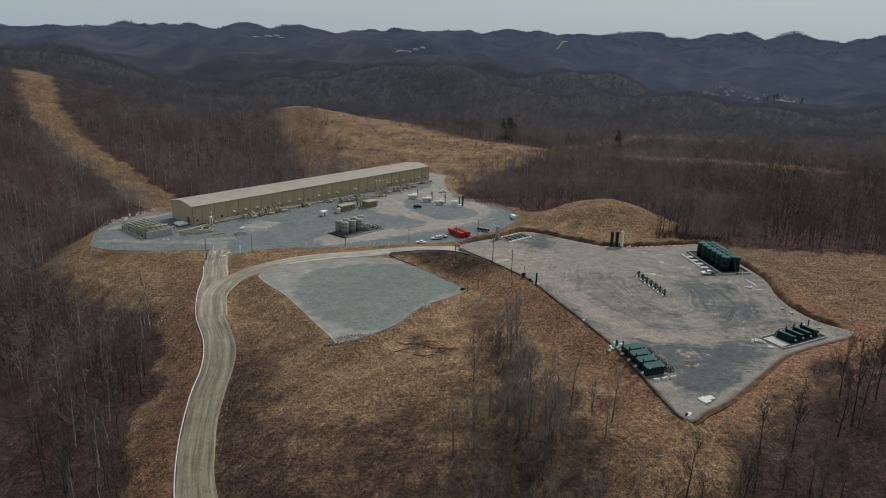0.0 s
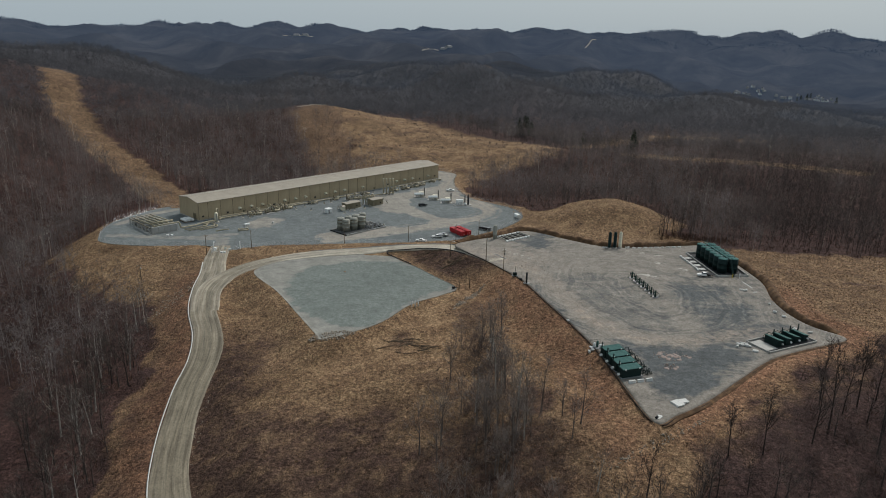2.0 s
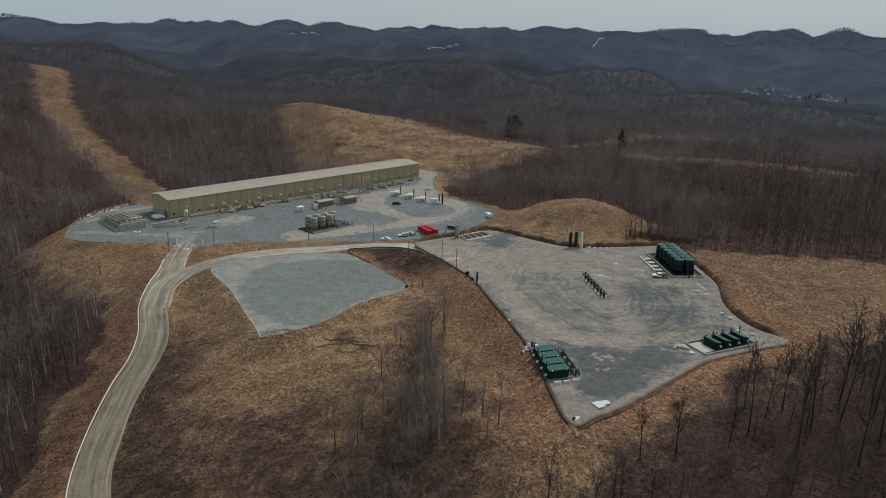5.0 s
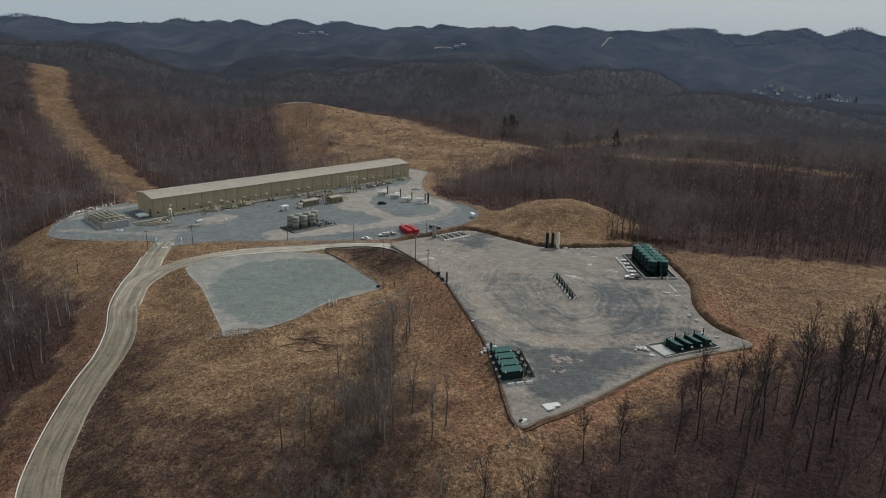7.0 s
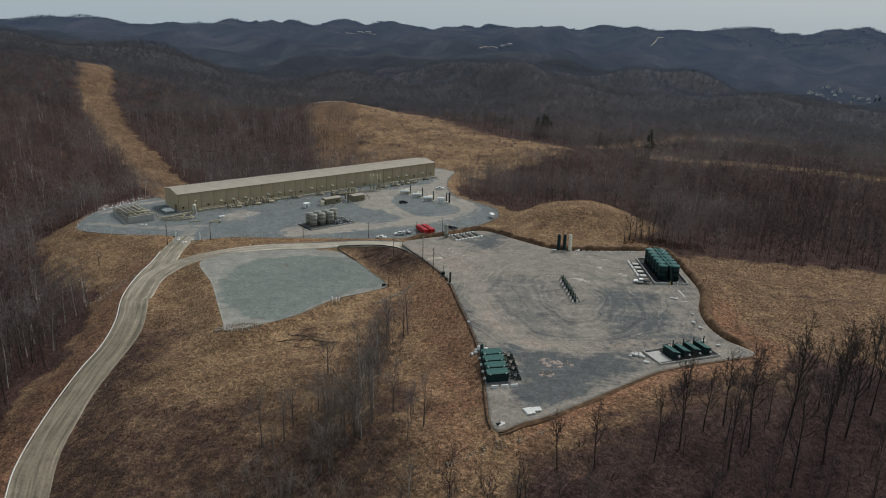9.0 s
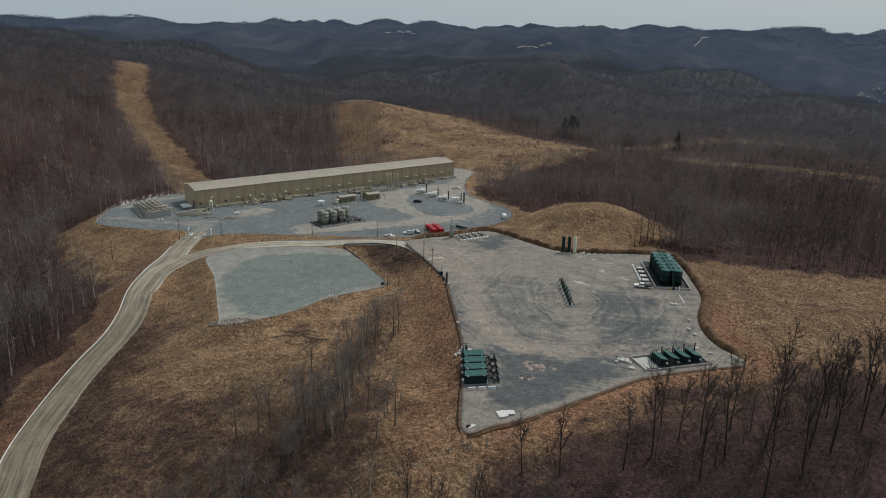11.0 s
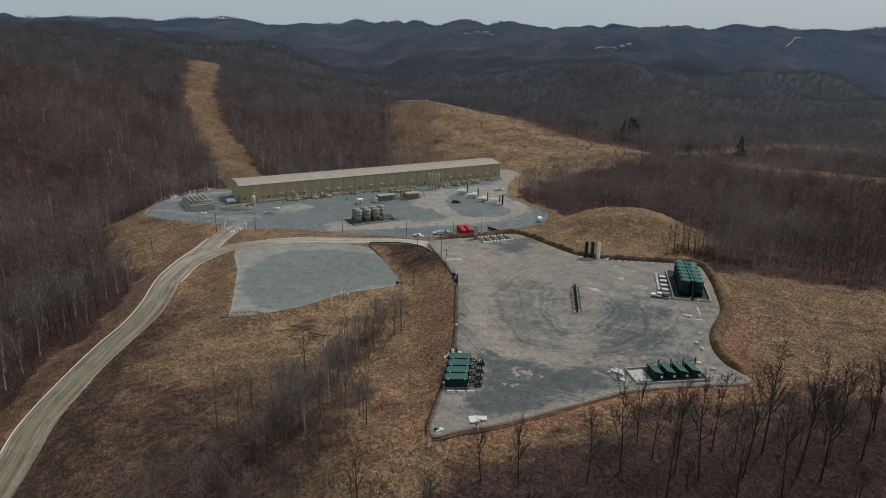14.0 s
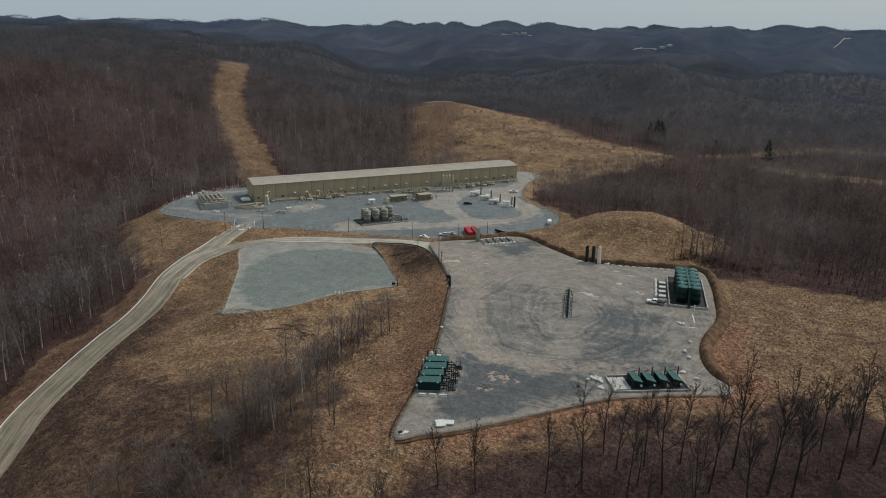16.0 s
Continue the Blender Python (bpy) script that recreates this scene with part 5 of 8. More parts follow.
part("body", Shape().box(0, 0, 0.2, 2.2, 2.2, 2.6, bevel=0.05), CREAM, ob)
part("roof", Shape().extrude([(-1.4, 2.8), (0, 3.4), (1.4, 2.8)], 0, -1.4, 1.4), BEIGE_ROOF, ob)


def valve_stand(u, v, h, turn):
    """A riser with a valve, a handwheel and a drip pan, standing alone in the gravel."""
    x, y = yard(u, v)
    ob = thing("valve_stand", x, y, SZ, B_TURN + turn, "beige riser pipe with a valve standing in the gravel", "valve", "valve stands in the yard")
    part("pan", Shape().box(0, 0, 0, 1.5, 1.1, 0.16, bevel=0.03), CONCRETE, ob)
    part("riser", Shape().tube(bend([(-0.4, 0, 0.1), (-0.4, 0, h), (0.8, 0, h), (0.8, 0, 0.1)], 0.3), 0.15, 8), BEIGE_PIPE, ob, smooth=True)
    w = part("valve", Shape().tube([(0.2, 0, h - 0.25), (0.2, 0, h + 0.5)], [0.28, 0.1], 8), STEEL, ob)
    part("handwheel", Shape().tube([(0.2, 0, h + 0.5), (0.2, 0, h + 0.56)], 0.34, 10), BLACK, w)


for u, v, h, turn in ((79.5, -28.5, 1.6, 0), (81.5, -38.0, 1.2, 90), (84.0, -39.2, 1.0, 20), (92.0, -39.5, 1.3, 90), (95.5, -30.5, 2.0, 0), (97.5, -37.5, 1.4, 45), (111.5, -33.0, 1.6, 0), (113.5, -36.5, 1.1, 90), (116.0, -30.0, 1.3, 10), (75.0, -40.5, 0.9, 0), (63.5, -21.5, 1.0, 0), (58.5, -12.5, 1.5, 90), (66.0, -11.0, 1.2, 0), (80.5, -12.0, 1.4, 30), (86.5, -11.5, 1.7, 0), (124.5, -9.5, 1.5, 90), (135.0, -8.5, 1.3, 0), (146.0, -8.0, 1.6, 45), (175.0, -9.0, 1.4, 0), (190.0, -9.5, 1.2, 90), (22.5, -10.0, 1.2, 0), (26.0, -12.5, 1.5, 90)):
    valve_stand(u, v, h, turn)


def dehydrators():
    """White horizontal drums over fire boxes, each with a dark stack."""
    for k, (u, v) in enumerate(((142, -38), (143, -50.5), (143, -62.5), (146, -72.5))):
        x, y = yard(u, v)
        ob = thing("dehydration_unit", x, y, SZ, 14, "white drum of a gas dehydration unit with a dark stack", "gas unit", "dehydration units in the yard")
        part("skid", Shape().box(0, 0, 0, 8.2, 3.0, 0.35, bevel=0.04), CONCRETE, ob)
        if k < 3:
            part("drum", Shape().drum((-3.4, 0, 2.3), (2.6, 0, 2.3), 0.95), WHITE, ob, smooth=True)
            for a in (-2.4, 1.6):
                part("saddle", Shape().box(a, 0, 0.35, 0.3, 1.4, 1.2), STEEL, ob)
        part("fire_box", Shape().box(1.6 if k < 3 else 0, 1.9, 0.3, 3.4 if k < 3 else 4.6, 2.2, 3.2, bevel=0.06), WHITE if k == 3 else CREAM, ob, "pale boxy fire box")
        part("stack", Shape().tube([(3.6, 1.8, 0.4), (3.6, 1.8, 6.4)], 0.36, 10), BLACK, ob, smooth=True)
        part("stack_cap", Shape().tube([(3.6, 1.8, 6.5), (3.6, 1.8, 6.8)], [0.5, 0.2], 10), STEEL, ob)
        for j in range(3):
            part("pipe", Shape().tube(bend([(-3.0 + 1.6 * j, -1.2, 0.3), (-3.0 + 1.6 * j, -1.2, 1.6 + 0.4 * j), (-2.0 + 1.6 * j, 0, 1.9)], 0.3), 0.13, 7), STEEL, ob)
    x, y = yard(150.5, -75.5)
    ob = thing("flare_stack", x, y, SZ, 10, "thick dark upright stack on a pale base", "stack")
    part("tube", Shape().tube([(0, 0, 0.3), (0, 0, 7.2)], 0.55, 14), BLACK, ob, smooth=True)
    part("base", Shape().box(0, 0, 0, 4.2, 3.0, 0.35, bevel=0.04), CONCRETE, ob)
    part("blower", Shape().drum((-2.6, 0.2, 0.9), (-1.2, 0.2, 0.9), 0.6), WHITE, ob, smooth=True)


dehydrators()


def wheel(parent, x, y, r, w=0.26):
    t = part("wheel", Shape().tube([(x, y - w / 2, r), (x, y + w / 2, r)], r, 16), BLACK, parent, smooth=True)
    part("rim", Shape().tube([(x, y - w / 2 - 0.015, r), (x, y + w / 2 + 0.015, r)], r * 0.58, 12), GALV, t)


def pickup(x, y, turn, paint, label, style="pickup"):
    """A crew-cab pickup; the style gives it a bed, a flat deck or a closed box."""
    ob = thing("pickup_truck" if style != "car" else "parked_car", x, y, on(x, y), turn, label, "truck" if style != "car" else "car", "parked vehicles")
    side = [(-0.9, 0.55), (2.75, 0.5), (2.9, 0.75), (2.85, 1.05), (1.55, 1.18), (0.75, 1.22), (-0.9, 1.22)] if style == "flat" else [(-2.9, 0.55), (2.75, 0.5), (2.9, 0.75), (2.85, 1.05), (1.55, 1.18), (0.75, 1.22), (-0.9, 1.22), (-2.9, 1.18)]
    part("body", Shape().extrude(side, 1, -0.98, 0.98), paint, ob)
    cab = [(-0.95, 1.2), (1.25, 1.16), (0.62, 1.82), (-0.75, 1.86)] if style != "car" else [(-2.6, 1.2), (1.3, 1.16), (0.6, 1.75), (-2.2, 1.78)]
    part("cab", Shape().extrude(cab, 1, -0.86, 0.86), paint, ob)
    glass = [(a * 0.86, 1.24 + (b - 1.2) * 0.82) for a, b in cab]
    part("side_window", Shape().extrude(glass, 1, -0.875, 0.875), GLASS, ob)
    part("windscreen", Shape().add([(1.22, -0.74, 1.22), (1.22, 0.74, 1.22), (0.69, 0.70, 1.76), (0.69, -0.70, 1.76)], [(0, 1, 2, 3)]).box(0.98, 0, 1.46, 0.02, 1.3, 0.02), GLASS, ob)
    if style == "pickup":
        part("bed_floor", Shape().box(-1.95, 0, 1.12, 1.8, 1.55, 0.07), BLACK, ob)
        part("tailgate", Shape().box(-2.88, 0, 0.75, 0.1, 1.8, 0.55, bevel=0.02), paint, ob)
    if style == "flat":
        part("deck", Shape().box(-2.5, 0, 1.16, 3.4, 2.2, 0.14, bevel=0.02), BLACK, ob)
        part("headboard", Shape().box(-1.1, 0, 1.2, 0.08, 2.0, 0.75), STEEL, ob)
        part("chassis", Shape().box(-2.2, 0, 0.6, 3.0, 0.9, 0.5), BLACK, ob)
    if style == "box":
        part("service_box", Shape().box(-2.2, 0, 1.1, 2.4, 1.95, 0.9, bevel=0.05), GALV, ob)
    part("bumper", Shape().box(2.9, 0, 0.5, 0.16, 1.85, 0.24, bevel=0.03), GALV, ob)
    for s in (-0.7, 0.7):
        part("headlight", Shape().box(2.86, s, 0.82, 0.08, 0.34, 0.18), WHITE, ob)
        part("tail_light", Shape().box(-2.92, s * 1.2, 0.85, 0.06, 0.14, 0.3), RED, ob)
    for a in (-1.9, 1.85):
        for s in (-0.9, 0.9):
            wheel(ob, a, s, 0.4)
    return ob


pickup(-9.2, 357.5, 172, WHITE, "white crew-cab pickup parked on the yard's edge")
pickup(-1.0, 366.5, 195, WHITE, "white service truck with a grey utility box", "box")
pickup(2.4, 370.5, 150, GALV, "silver-grey pickup beside the service truck")
pickup(-14.2, 439.2, 25, BLACK, "dark blue-black car parked among the gas units", "car")
pickup(2.2, 487.3, 10, WHITE, "white pickup parked behind the gas units")
pickup(118.8, 286.9, 178, WHITE, "white flatbed pickup parked by the green tanks", "flat")
x, y = 46.0, 415.5
ob = thing("enclosed_trailer", x, y, SZ, 110, "small white enclosed trailer on the yard's rim", "trailer")
part("body", Shape().box(0, 0, 0.5, 5.2, 2.2, 2.1, bevel=0.12), WHITE, ob)
part("tongue", Shape().box(3.2, 0, 0.45, 1.4, 0.2, 0.12), STEEL, ob)
for s in (-1.0, 1.0):
    wheel(ob, -0.3, s, 0.36)
x, y = 25.8, 385.5
ob = thing("flat_trailer", x, y, SZ, 160, "black flat trailer carrying dark pipe", "trailer")
part("deck", Shape().box(0, 0, 0.75, 7.4, 2.4, 0.18, bevel=0.02), BLACK, ob)
part("side_rack", Shape().box(0, 1.15, 0.9, 7.2, 0.1, 1.0), BLACK, ob)
part("load", Shape().box(-0.8, 0, 0.93, 4.4, 1.7, 0.7, bevel=0.1), STEEL, ob)
part("tongue", Shape().box(4.3, 0, 0.7, 1.4, 0.2, 0.14), STEEL, ob)
for s in (-1.1, 1.1):
    wheel(ob, -0.9, s, 0.42)
    wheel(ob, 0.2, s, 0.42)


def frac_tank(x, y, turn, label):
    ob = thing("frac_tank", x, y, SZ, turn, label, "tank trailer", "red tanks in the yard")
    side = [(-6.6, 0.9), (-6.2, 0.35), (5.2, 0.35), (6.6, 1.0), (6.6, 2.7), (-6.6, 3.0)]
    part("body", Shape().extrude(side, 1, -1.28, 1.28), RED, ob)
    for k in range(12):
        for side_y in (-1.32, 1.32):
            part("rib", Shape().box(-6.0 + 1.1 * k, side_y, 0.5, 0.12, 0.1, 2.2), RED, ob)
    part("walkway", Shape().box(-1, 0, 2.98, 9, 0.7, 0.08), RED, ob)
    part("marking", Shape().box(-0.5, -1.39, 1.6, 1.8, 0.03, 0.3), SACK, ob, "pale lettering bar on the tank side")
    part("hatch", Shape().lathe(2.6, 0, [(0.35, 2.8), (0.35, 3.2), (0.2, 3.25)], 12), RED, ob)
    for s in (-1.0, 1.0):
        wheel(ob, -5.0, s, 0.48)


frac_tank(10.0, 375.0, 122, "long red steel frac tank with ribbed sides")
frac_tank(13.2, 377.2, 122, "long red steel frac tank beside its twin")


def utility_pole(x, y, h, label, arm=True, lamp=False):
    ob = thing("utility_pole", x, y, on(x, y) - 0.3, 20, label, "pole")
    part("post", Shape().tube([(0, 0, 0), (0.02, 0, h * 0.5), (0, 0, h + 0.3)], [0.17, 0.145, 0.11], 10), WOOD, ob, smooth=True)
    if arm:
        part("crossarm", Shape().box(0, 0, h - 0.9, 2.2, 0.12, 0.14), WOOD, ob)
        for a in (-0.95, 0, 0.95):
            part("insulator", Shape().lathe(a, 0, [(0.06, h - 0.76), (0.09, h - 0.66), (0.04, h - 0.56)], 8), WHITE, ob)
        part("transformer", Shape().lathe(0.32, 0, [(0.24, h - 2.6), (0.26, h - 2.5), (0.26, h - 1.8), (0.15, h - 1.7)], 12), GALV, ob)
    if lamp:
        part("lamp_arm", Shape().tube(bend([(0, 0, h - 0.4), (0.9, 0, h), (1.7, 0, h)], 0.3), 0.05, 6), GALV, ob)
        part("lamp_head", Shape().box(1.9, 0, h - 0.08, 0.7, 0.28, 0.14, bevel=0.03), GALV, ob)
    return ob


utility_pole(-113.3, 321.5, 11.5, "tall dark wooden utility pole at the gate")
utility_pole(-92.5, 327.5, 9.5, "slim lamp pole at the yard's edge", False, True)
utility_pole(-48.5, 344.0, 9.0, "slim lamp pole beside the yard", False, True)
utility_pole(-16.0, 356.5, 9.0, "slim lamp pole near parked trucks", False, True)
utility_pole(9.5, 361.0, 9.5, "slim lamp pole beside the red tanks", False, True)
utility_pole(22.0, 372.0, 9.5, "slim lamp pole at the yard's corner", False, True)
utility_pole(31.8, 282.3, 11.8, "tall wooden utility pole at the pad's rim")
utility_pole(24.6, 297.0, 13.5, "tall wooden utility pole by the lane")
utility_pole(8.0, 311.0, 7.5, "short service pole on the dark bank", False, True)
utility_pole(17.5, 281.0, 5.0, "short pole with a white meter box", False, False)
utility_pole(13.0, 279.0, 5.0, "short weathered post on the bank", False, False)
utility_pole(-135.0, 296.0, 8.0, "leaning grey utility pole on the grassy bank", True)


def gate():
    for k, (x, y, lean) in enumerate(((-112.0, 325.0, 14), (-98.2, 327.3, 0))):
        ob = thing("gate_leaf", x, y, SZ, 62 + 70 * k, "open pale tubular steel gate leaf", "gate", "yard gate")
        part("frame", Shape().tube([(0, 0, 0.2), (0, 0, 2.2), (6.0, 0, 2.2), (6.0, 0, 0.2), (0, 0, 0.2)], 0.07, 7), GALV, ob)
        part("post", Shape().tube([(0, 0, -0.3), (0, 0, 2.6)], 0.13, 8), WHITE, ob)
        for j in range(1, 6):
            part("bar", Shape().tube([(j, 0, 0.2), (j, 0, 2.2)], 0.035, 5), GALV, ob)
    for x, y in ((-107.0, 330.5), (-104.0, 329.0), (-96.0, 333.0)):
        ob = thing("notice_sign", x, y, SZ, 10, "small white notice board on two posts", "sign")
        part("board", Shape().box(0, 0, 0.7, 1.2, 0.05, 0.9), WHITE, ob)
        part("marking", Shape().box(0, -0.035, 1.15, 0.9, 0.02, 0.14), BLACK, ob)
        for s in (-0.5, 0.5):
            part("post", Shape().tube([(s, 0.04, -0.2), (s, 0.04, 1.7)], 0.04, 6), STEEL, ob)

    for x, y, dx, dy, h in ((-112.5, 327.0, 1.1, 0.3, 5.6), (-98.4, 327.5, 0.0, 0.0, 6.0)):
        ob = thing("gate_mast", x, y, SZ, 0, "tall white gate mast beside the yard entrance", "post", "gate masts")
        part("pole", Shape().tube([(0, 0, -0.3), (dx, dy, h)], 0.2, 8), WHITE, ob, smooth=True)
        part("foot", Shape().box(0, 0, 0, 0.9, 0.9, 0.4, bevel=0.05), CONCRETE, ob)
    for k, (x, y) in enumerate(((-113.0, 332.0), (-112.0, 329.6), (-105.2, 331.4), (-106.0, 326.5), (-107.2, 325.6), (-146.5, 352.5), (-144.2, 352.8), (-57.0, 394.0), (-98.0, 385.0))):
        ob = thing("concrete_block", x, y, SZ, 40 * k, "small white block lying on the yard gravel", "block", "loose blocks in the yard")
        part("body", Shape().box(0, 0, 0, 1.5, 0.9, 0.9, bevel=0.12), WHITE, ob)


gate()


def chain_fence():
    """Posts and rails of the wire fence along the yard's rim."""
    ring = np.vstack([STATION, STATION[:1]])
    seg = np.hypot(*np.diff(ring, axis=0).T)
    at = np.concatenate([[0], np.cumsum(seg)])
    total = at[-1]
    ob = thing("wire_fence", STATION[0, 0], STATION[0, 1], SZ, 0, "thin galvanised wire fence around the gravel yard", "fence")
    base = Vector((STATION[0, 0], STATION[0, 1], SZ))
    post = Shape().tube([(0, 0, -0.2), (0, 0, 2.3)], 0.045, 6)
    post = mesh_of("post", post.v, post.f, GALV)
    pts = []
    for s in np.arange(0, total, 4.0):
        x, y = np.interp(s, at, ring[:, 0]), np.interp(s, at, ring[:, 1])
        inward = Vector((-60, 430)) - Vector((x, y))
        inward = inward.normalized() * 0.8
        x, y = x + inward.x, y + inward.y
        if line_distance([x], [y], ROAD)[0][0] < 7:
            pts.append(None)
            continue
        part("post", post, GALV, ob, at=Matrix.Translation(Vector((x, y, SZ)) - base))
        pts.append(Vector((x, y, SZ)) - base)
    for a, b in zip(pts, pts[1:]):
        if a is None or b is None:
            continue
        s = Shape()
        for h in (0.1, 0.6, 1.1, 1.6, 2.2):
            s.tube([a + Vector((0, 0, h)), b + Vector((0, 0, h))], 0.018, 3, False)
        part("wire_panel", s, GALV, ob)


chain_fence()
# ---- well pad ----
WZ = WELL_Z - 0.02


def gas_heater(x, y, turn, label):
    """A dark green gas production unit: boxy hull, pale sloped lid, stack and side piping."""
    ob = thing("gas_production_unit", x, y, WZ, turn, label, "gas unit", "green gas units on the pad")
    part("skid", Shape().box(0.2, 0, 0, 7.4, 3.4, 0.3, bevel=0.04), STEEL, ob)
    part("hull", Shape().box(0, 0, 0.28, 6.6, 2.9, 2.7, bevel=0.08), GREEN, ob)
    part("lid", Shape().extrude([(-1.62, 2.96), (1.62, 3.16), (1.62, 3.28), (-1.62, 3.08)], 0, -3.2, 3.4), GREEN_TOP, ob, "weathered blue-green lid, paled to show sky light")
    for a in (-2.4, 2.4):
        part("vent_cap", Shape().box(a, -1.66, 2.82, 0.4, 0.14, 0.36, bevel=0.03), WHITE, ob, "small white vent cap")
    part("stack", Shape().tube([(-3.1, 1.0, 2.5), (-3.1, 1.0, 5.0)], 0.2, 10), GREEN, ob, smooth=True)
    part("fire_tube", Shape().tube([(-3.3, 0.2, 0.9), (-3.9, 0.2, 0.9)], 0.42, 12), WHITE, ob, "round white burner cover")
    for k in range(4):
        zz = 0.7 + 0.5 * (k % 3)
        part("pipe", Shape().tube(bend([(3.2, -1.0 + 0.65 * k, zz), (5.0 + 0.5 * (k % 2), -1.0 + 0.65 * k, zz), (5.0 + 0.5 * (k % 2), -1.0 + 0.65 * k, 0.25), (7.6, -1.0 + 0.65 * k, 0.25)], 0.25), 0.11, 7), GREEN, ob)
        part("riser", Shape().tube(bend([(5.6 + 0.6 * (k % 3), -1.3 + 0.8 * k, 0), (5.6 + 0.6 * (k % 3), -1.3 + 0.8 * k, 1.3 + 0.5 * (k % 2)), (6.9, -1.3 + 0.8 * k, 1.3 + 0.5 * (k % 2)), (6.9, -1.3 + 0.8 * k, 0)], 0.2), 0.1, 6), GREEN, ob)
        v = part("valve", Shape().tube([(4.2 + 0.7 * (k % 2), -1.0 + 0.65 * k, zz), (4.2 + 0.7 * (k % 2), -1.0 + 0.65 * k, zz + 0.55)], [0.2, 0.09], 7), GREEN, ob)
        part("handwheel", Shape().tube([(4.2 + 0.7 * (k % 2), -1.0 + 0.65 * k, zz + 0.55), (4.2 + 0.7 * (k % 2), -1.0 + 0.65 * k, zz + 0.6)], 0.22, 9), BLACK, v)
    part("walk_rail", Shape().tube([(3.7, -1.5, 0.3), (3.7, -1.5, 2.2), (3.7, 1.5, 2.2), (3.7, 1.5, 0.3)], 0.05, 6), GREEN, ob)
    return ob


g_first = None
for k in range(4):
    gx0, gy0 = 66.2 - 0.95 * k, 190.6 + 4.35 * k
    if g_first is None:
        g_first = gas_heater(gx0, gy0, 20.8, "dark green gas production unit with a pale green lid")
    else:
        copy_thing(g_first, pose(gx0, gy0, WZ, 0, 0, 20.8))


def separator(x, y, turn):
    ob = thing("separator_unit", x, y, WZ, turn, "green separator with white domes and a small frame", "gas unit")
    part("skid", Shape().box(0, 0, 0, 4.2, 2.6, 0.25, bevel=0.03), STEEL, ob)
    part("vessel", Shape().lathe(-0.8, 0, [(0.4, 0.25), (0.45, 0.4), (0.45, 1.6), (0.3, 1.85), (0.1, 1.95)], 14), WHITE, ob, smooth=True)
    part("vessel_green", Shape().lathe(0.5, 0.3, [(0.4, 0.25), (0.4, 2.0), (0.25, 2.25), (0.1, 2.3)], 14), GREEN_TOP, ob, smooth=True)
    part("drum", Shape().drum((0.9, -0.6, 0.9), (1.9, -0.6, 0.9), 0.45), WHITE, ob, smooth=True)
    part("frame", Shape().tube([(-1.9, 1.1, 0.2), (-1.9, 1.1, 2.4), (1.9, 1.1, 2.4), (1.9, 1.1, 0.2)], 0.06, 6), GREEN, ob)


separator(59.6, 209.8, 20)


def low_unit(x, y, turn):
    """A low green enclosure with a tilted lid and a dark chimney, in the walled sump."""
    ob = thing("gas_production_unit", x, y, WZ + 0.1, turn, "low dark green gas unit with a tilted lid in a containment", "gas unit", "low green units in the containment")
    part("hull", Shape().extrude([(-1.3, 0), (1.3, 0), (1.3, 1.7), (-1.3, 2.45)], 1, -2.7, 2.7), GREEN, ob)
    part("lid", Shape().extrude([(-1.5, 2.54), (1.5, 1.67), (1.5, 1.79), (-1.5, 2.66)], 1, -2.8, 2.8), GREEN_TOP, ob, "weathered green lid, paled to show sky light")
    part("stack", Shape().tube([(1.75, 1.9, 0.2), (1.75, 1.9, 4.2)], 0.2, 10), GREEN, ob, smooth=True)
    part("stack_foot", Shape().tube([(0.9, -2.6, 0.75), (0.9, -3.1, 0.75)], 0.34, 10), WHITE, ob, "white burner cover")
    for k in range(3):
        part("pipe", Shape().tube(bend([(-1.0 + k, 2.7, 0.6), (-1.0 + k, 3.6, 0.6), (-1.0 + k, 3.6, 1.7 + 0.3 * k), (-0.2 + k, 3.6, 1.7 + 0.3 * k)], 0.2), 0.08, 6), GREEN, ob)
    part("handrail", Shape().tube([(-1.55, 2.9, 0), (-1.55, 2.9, 2.6), (1.55, 2.9, 2.6), (1.55, 2.9, 0)], 0.05, 6), GREEN, ob)
    return ob


c_ang = 27.4
cu = Vector((math.cos(radians(c_ang)), math.sin(radians(c_ang))))
cv = Vector((-cu.y, cu.x))
c0 = Vector((116.0, 210.4))
l_first = None
for k in range(4):
    q = c0 + cu * (7.6 + 4.0 * k) + cv * 5.0
    if l_first is None:
        l_first = low_unit(q.x, q.y, c_ang)
    else:
        copy_thing(l_first, pose(q.x, q.y, WZ + 0.1, 0, 0, c_ang))
q = c0 + cu * 11.3 + cv * 4.8
ob = thing("unit_containment", q.x, q.y, WZ, c_ang, "pale concrete containment wall around the low green units", "containment")
part("liner", Shape().box(0, 0, 0.02, 22.4, 9.4, 0.08), BLACK, ob)
for a, b, sx, sy in ((0, -4.8, 22.7, 0.3), (0, 4.8, 22.7, 0.3), (-11.2, 0, 0.3, 9.2), (11.2, 0, 0.3, 9.2)):
    part("wall", Shape().box(a, b, 0, sx, sy, 0.6, bevel=0.05), CONCRETE, ob)
part("loading_slab", Shape().box(-8.4, 0.3, 0.1, 5.0, 7.4, 0.14, bevel=0.03), CONCRETE, ob, "pale slab inside the wall")


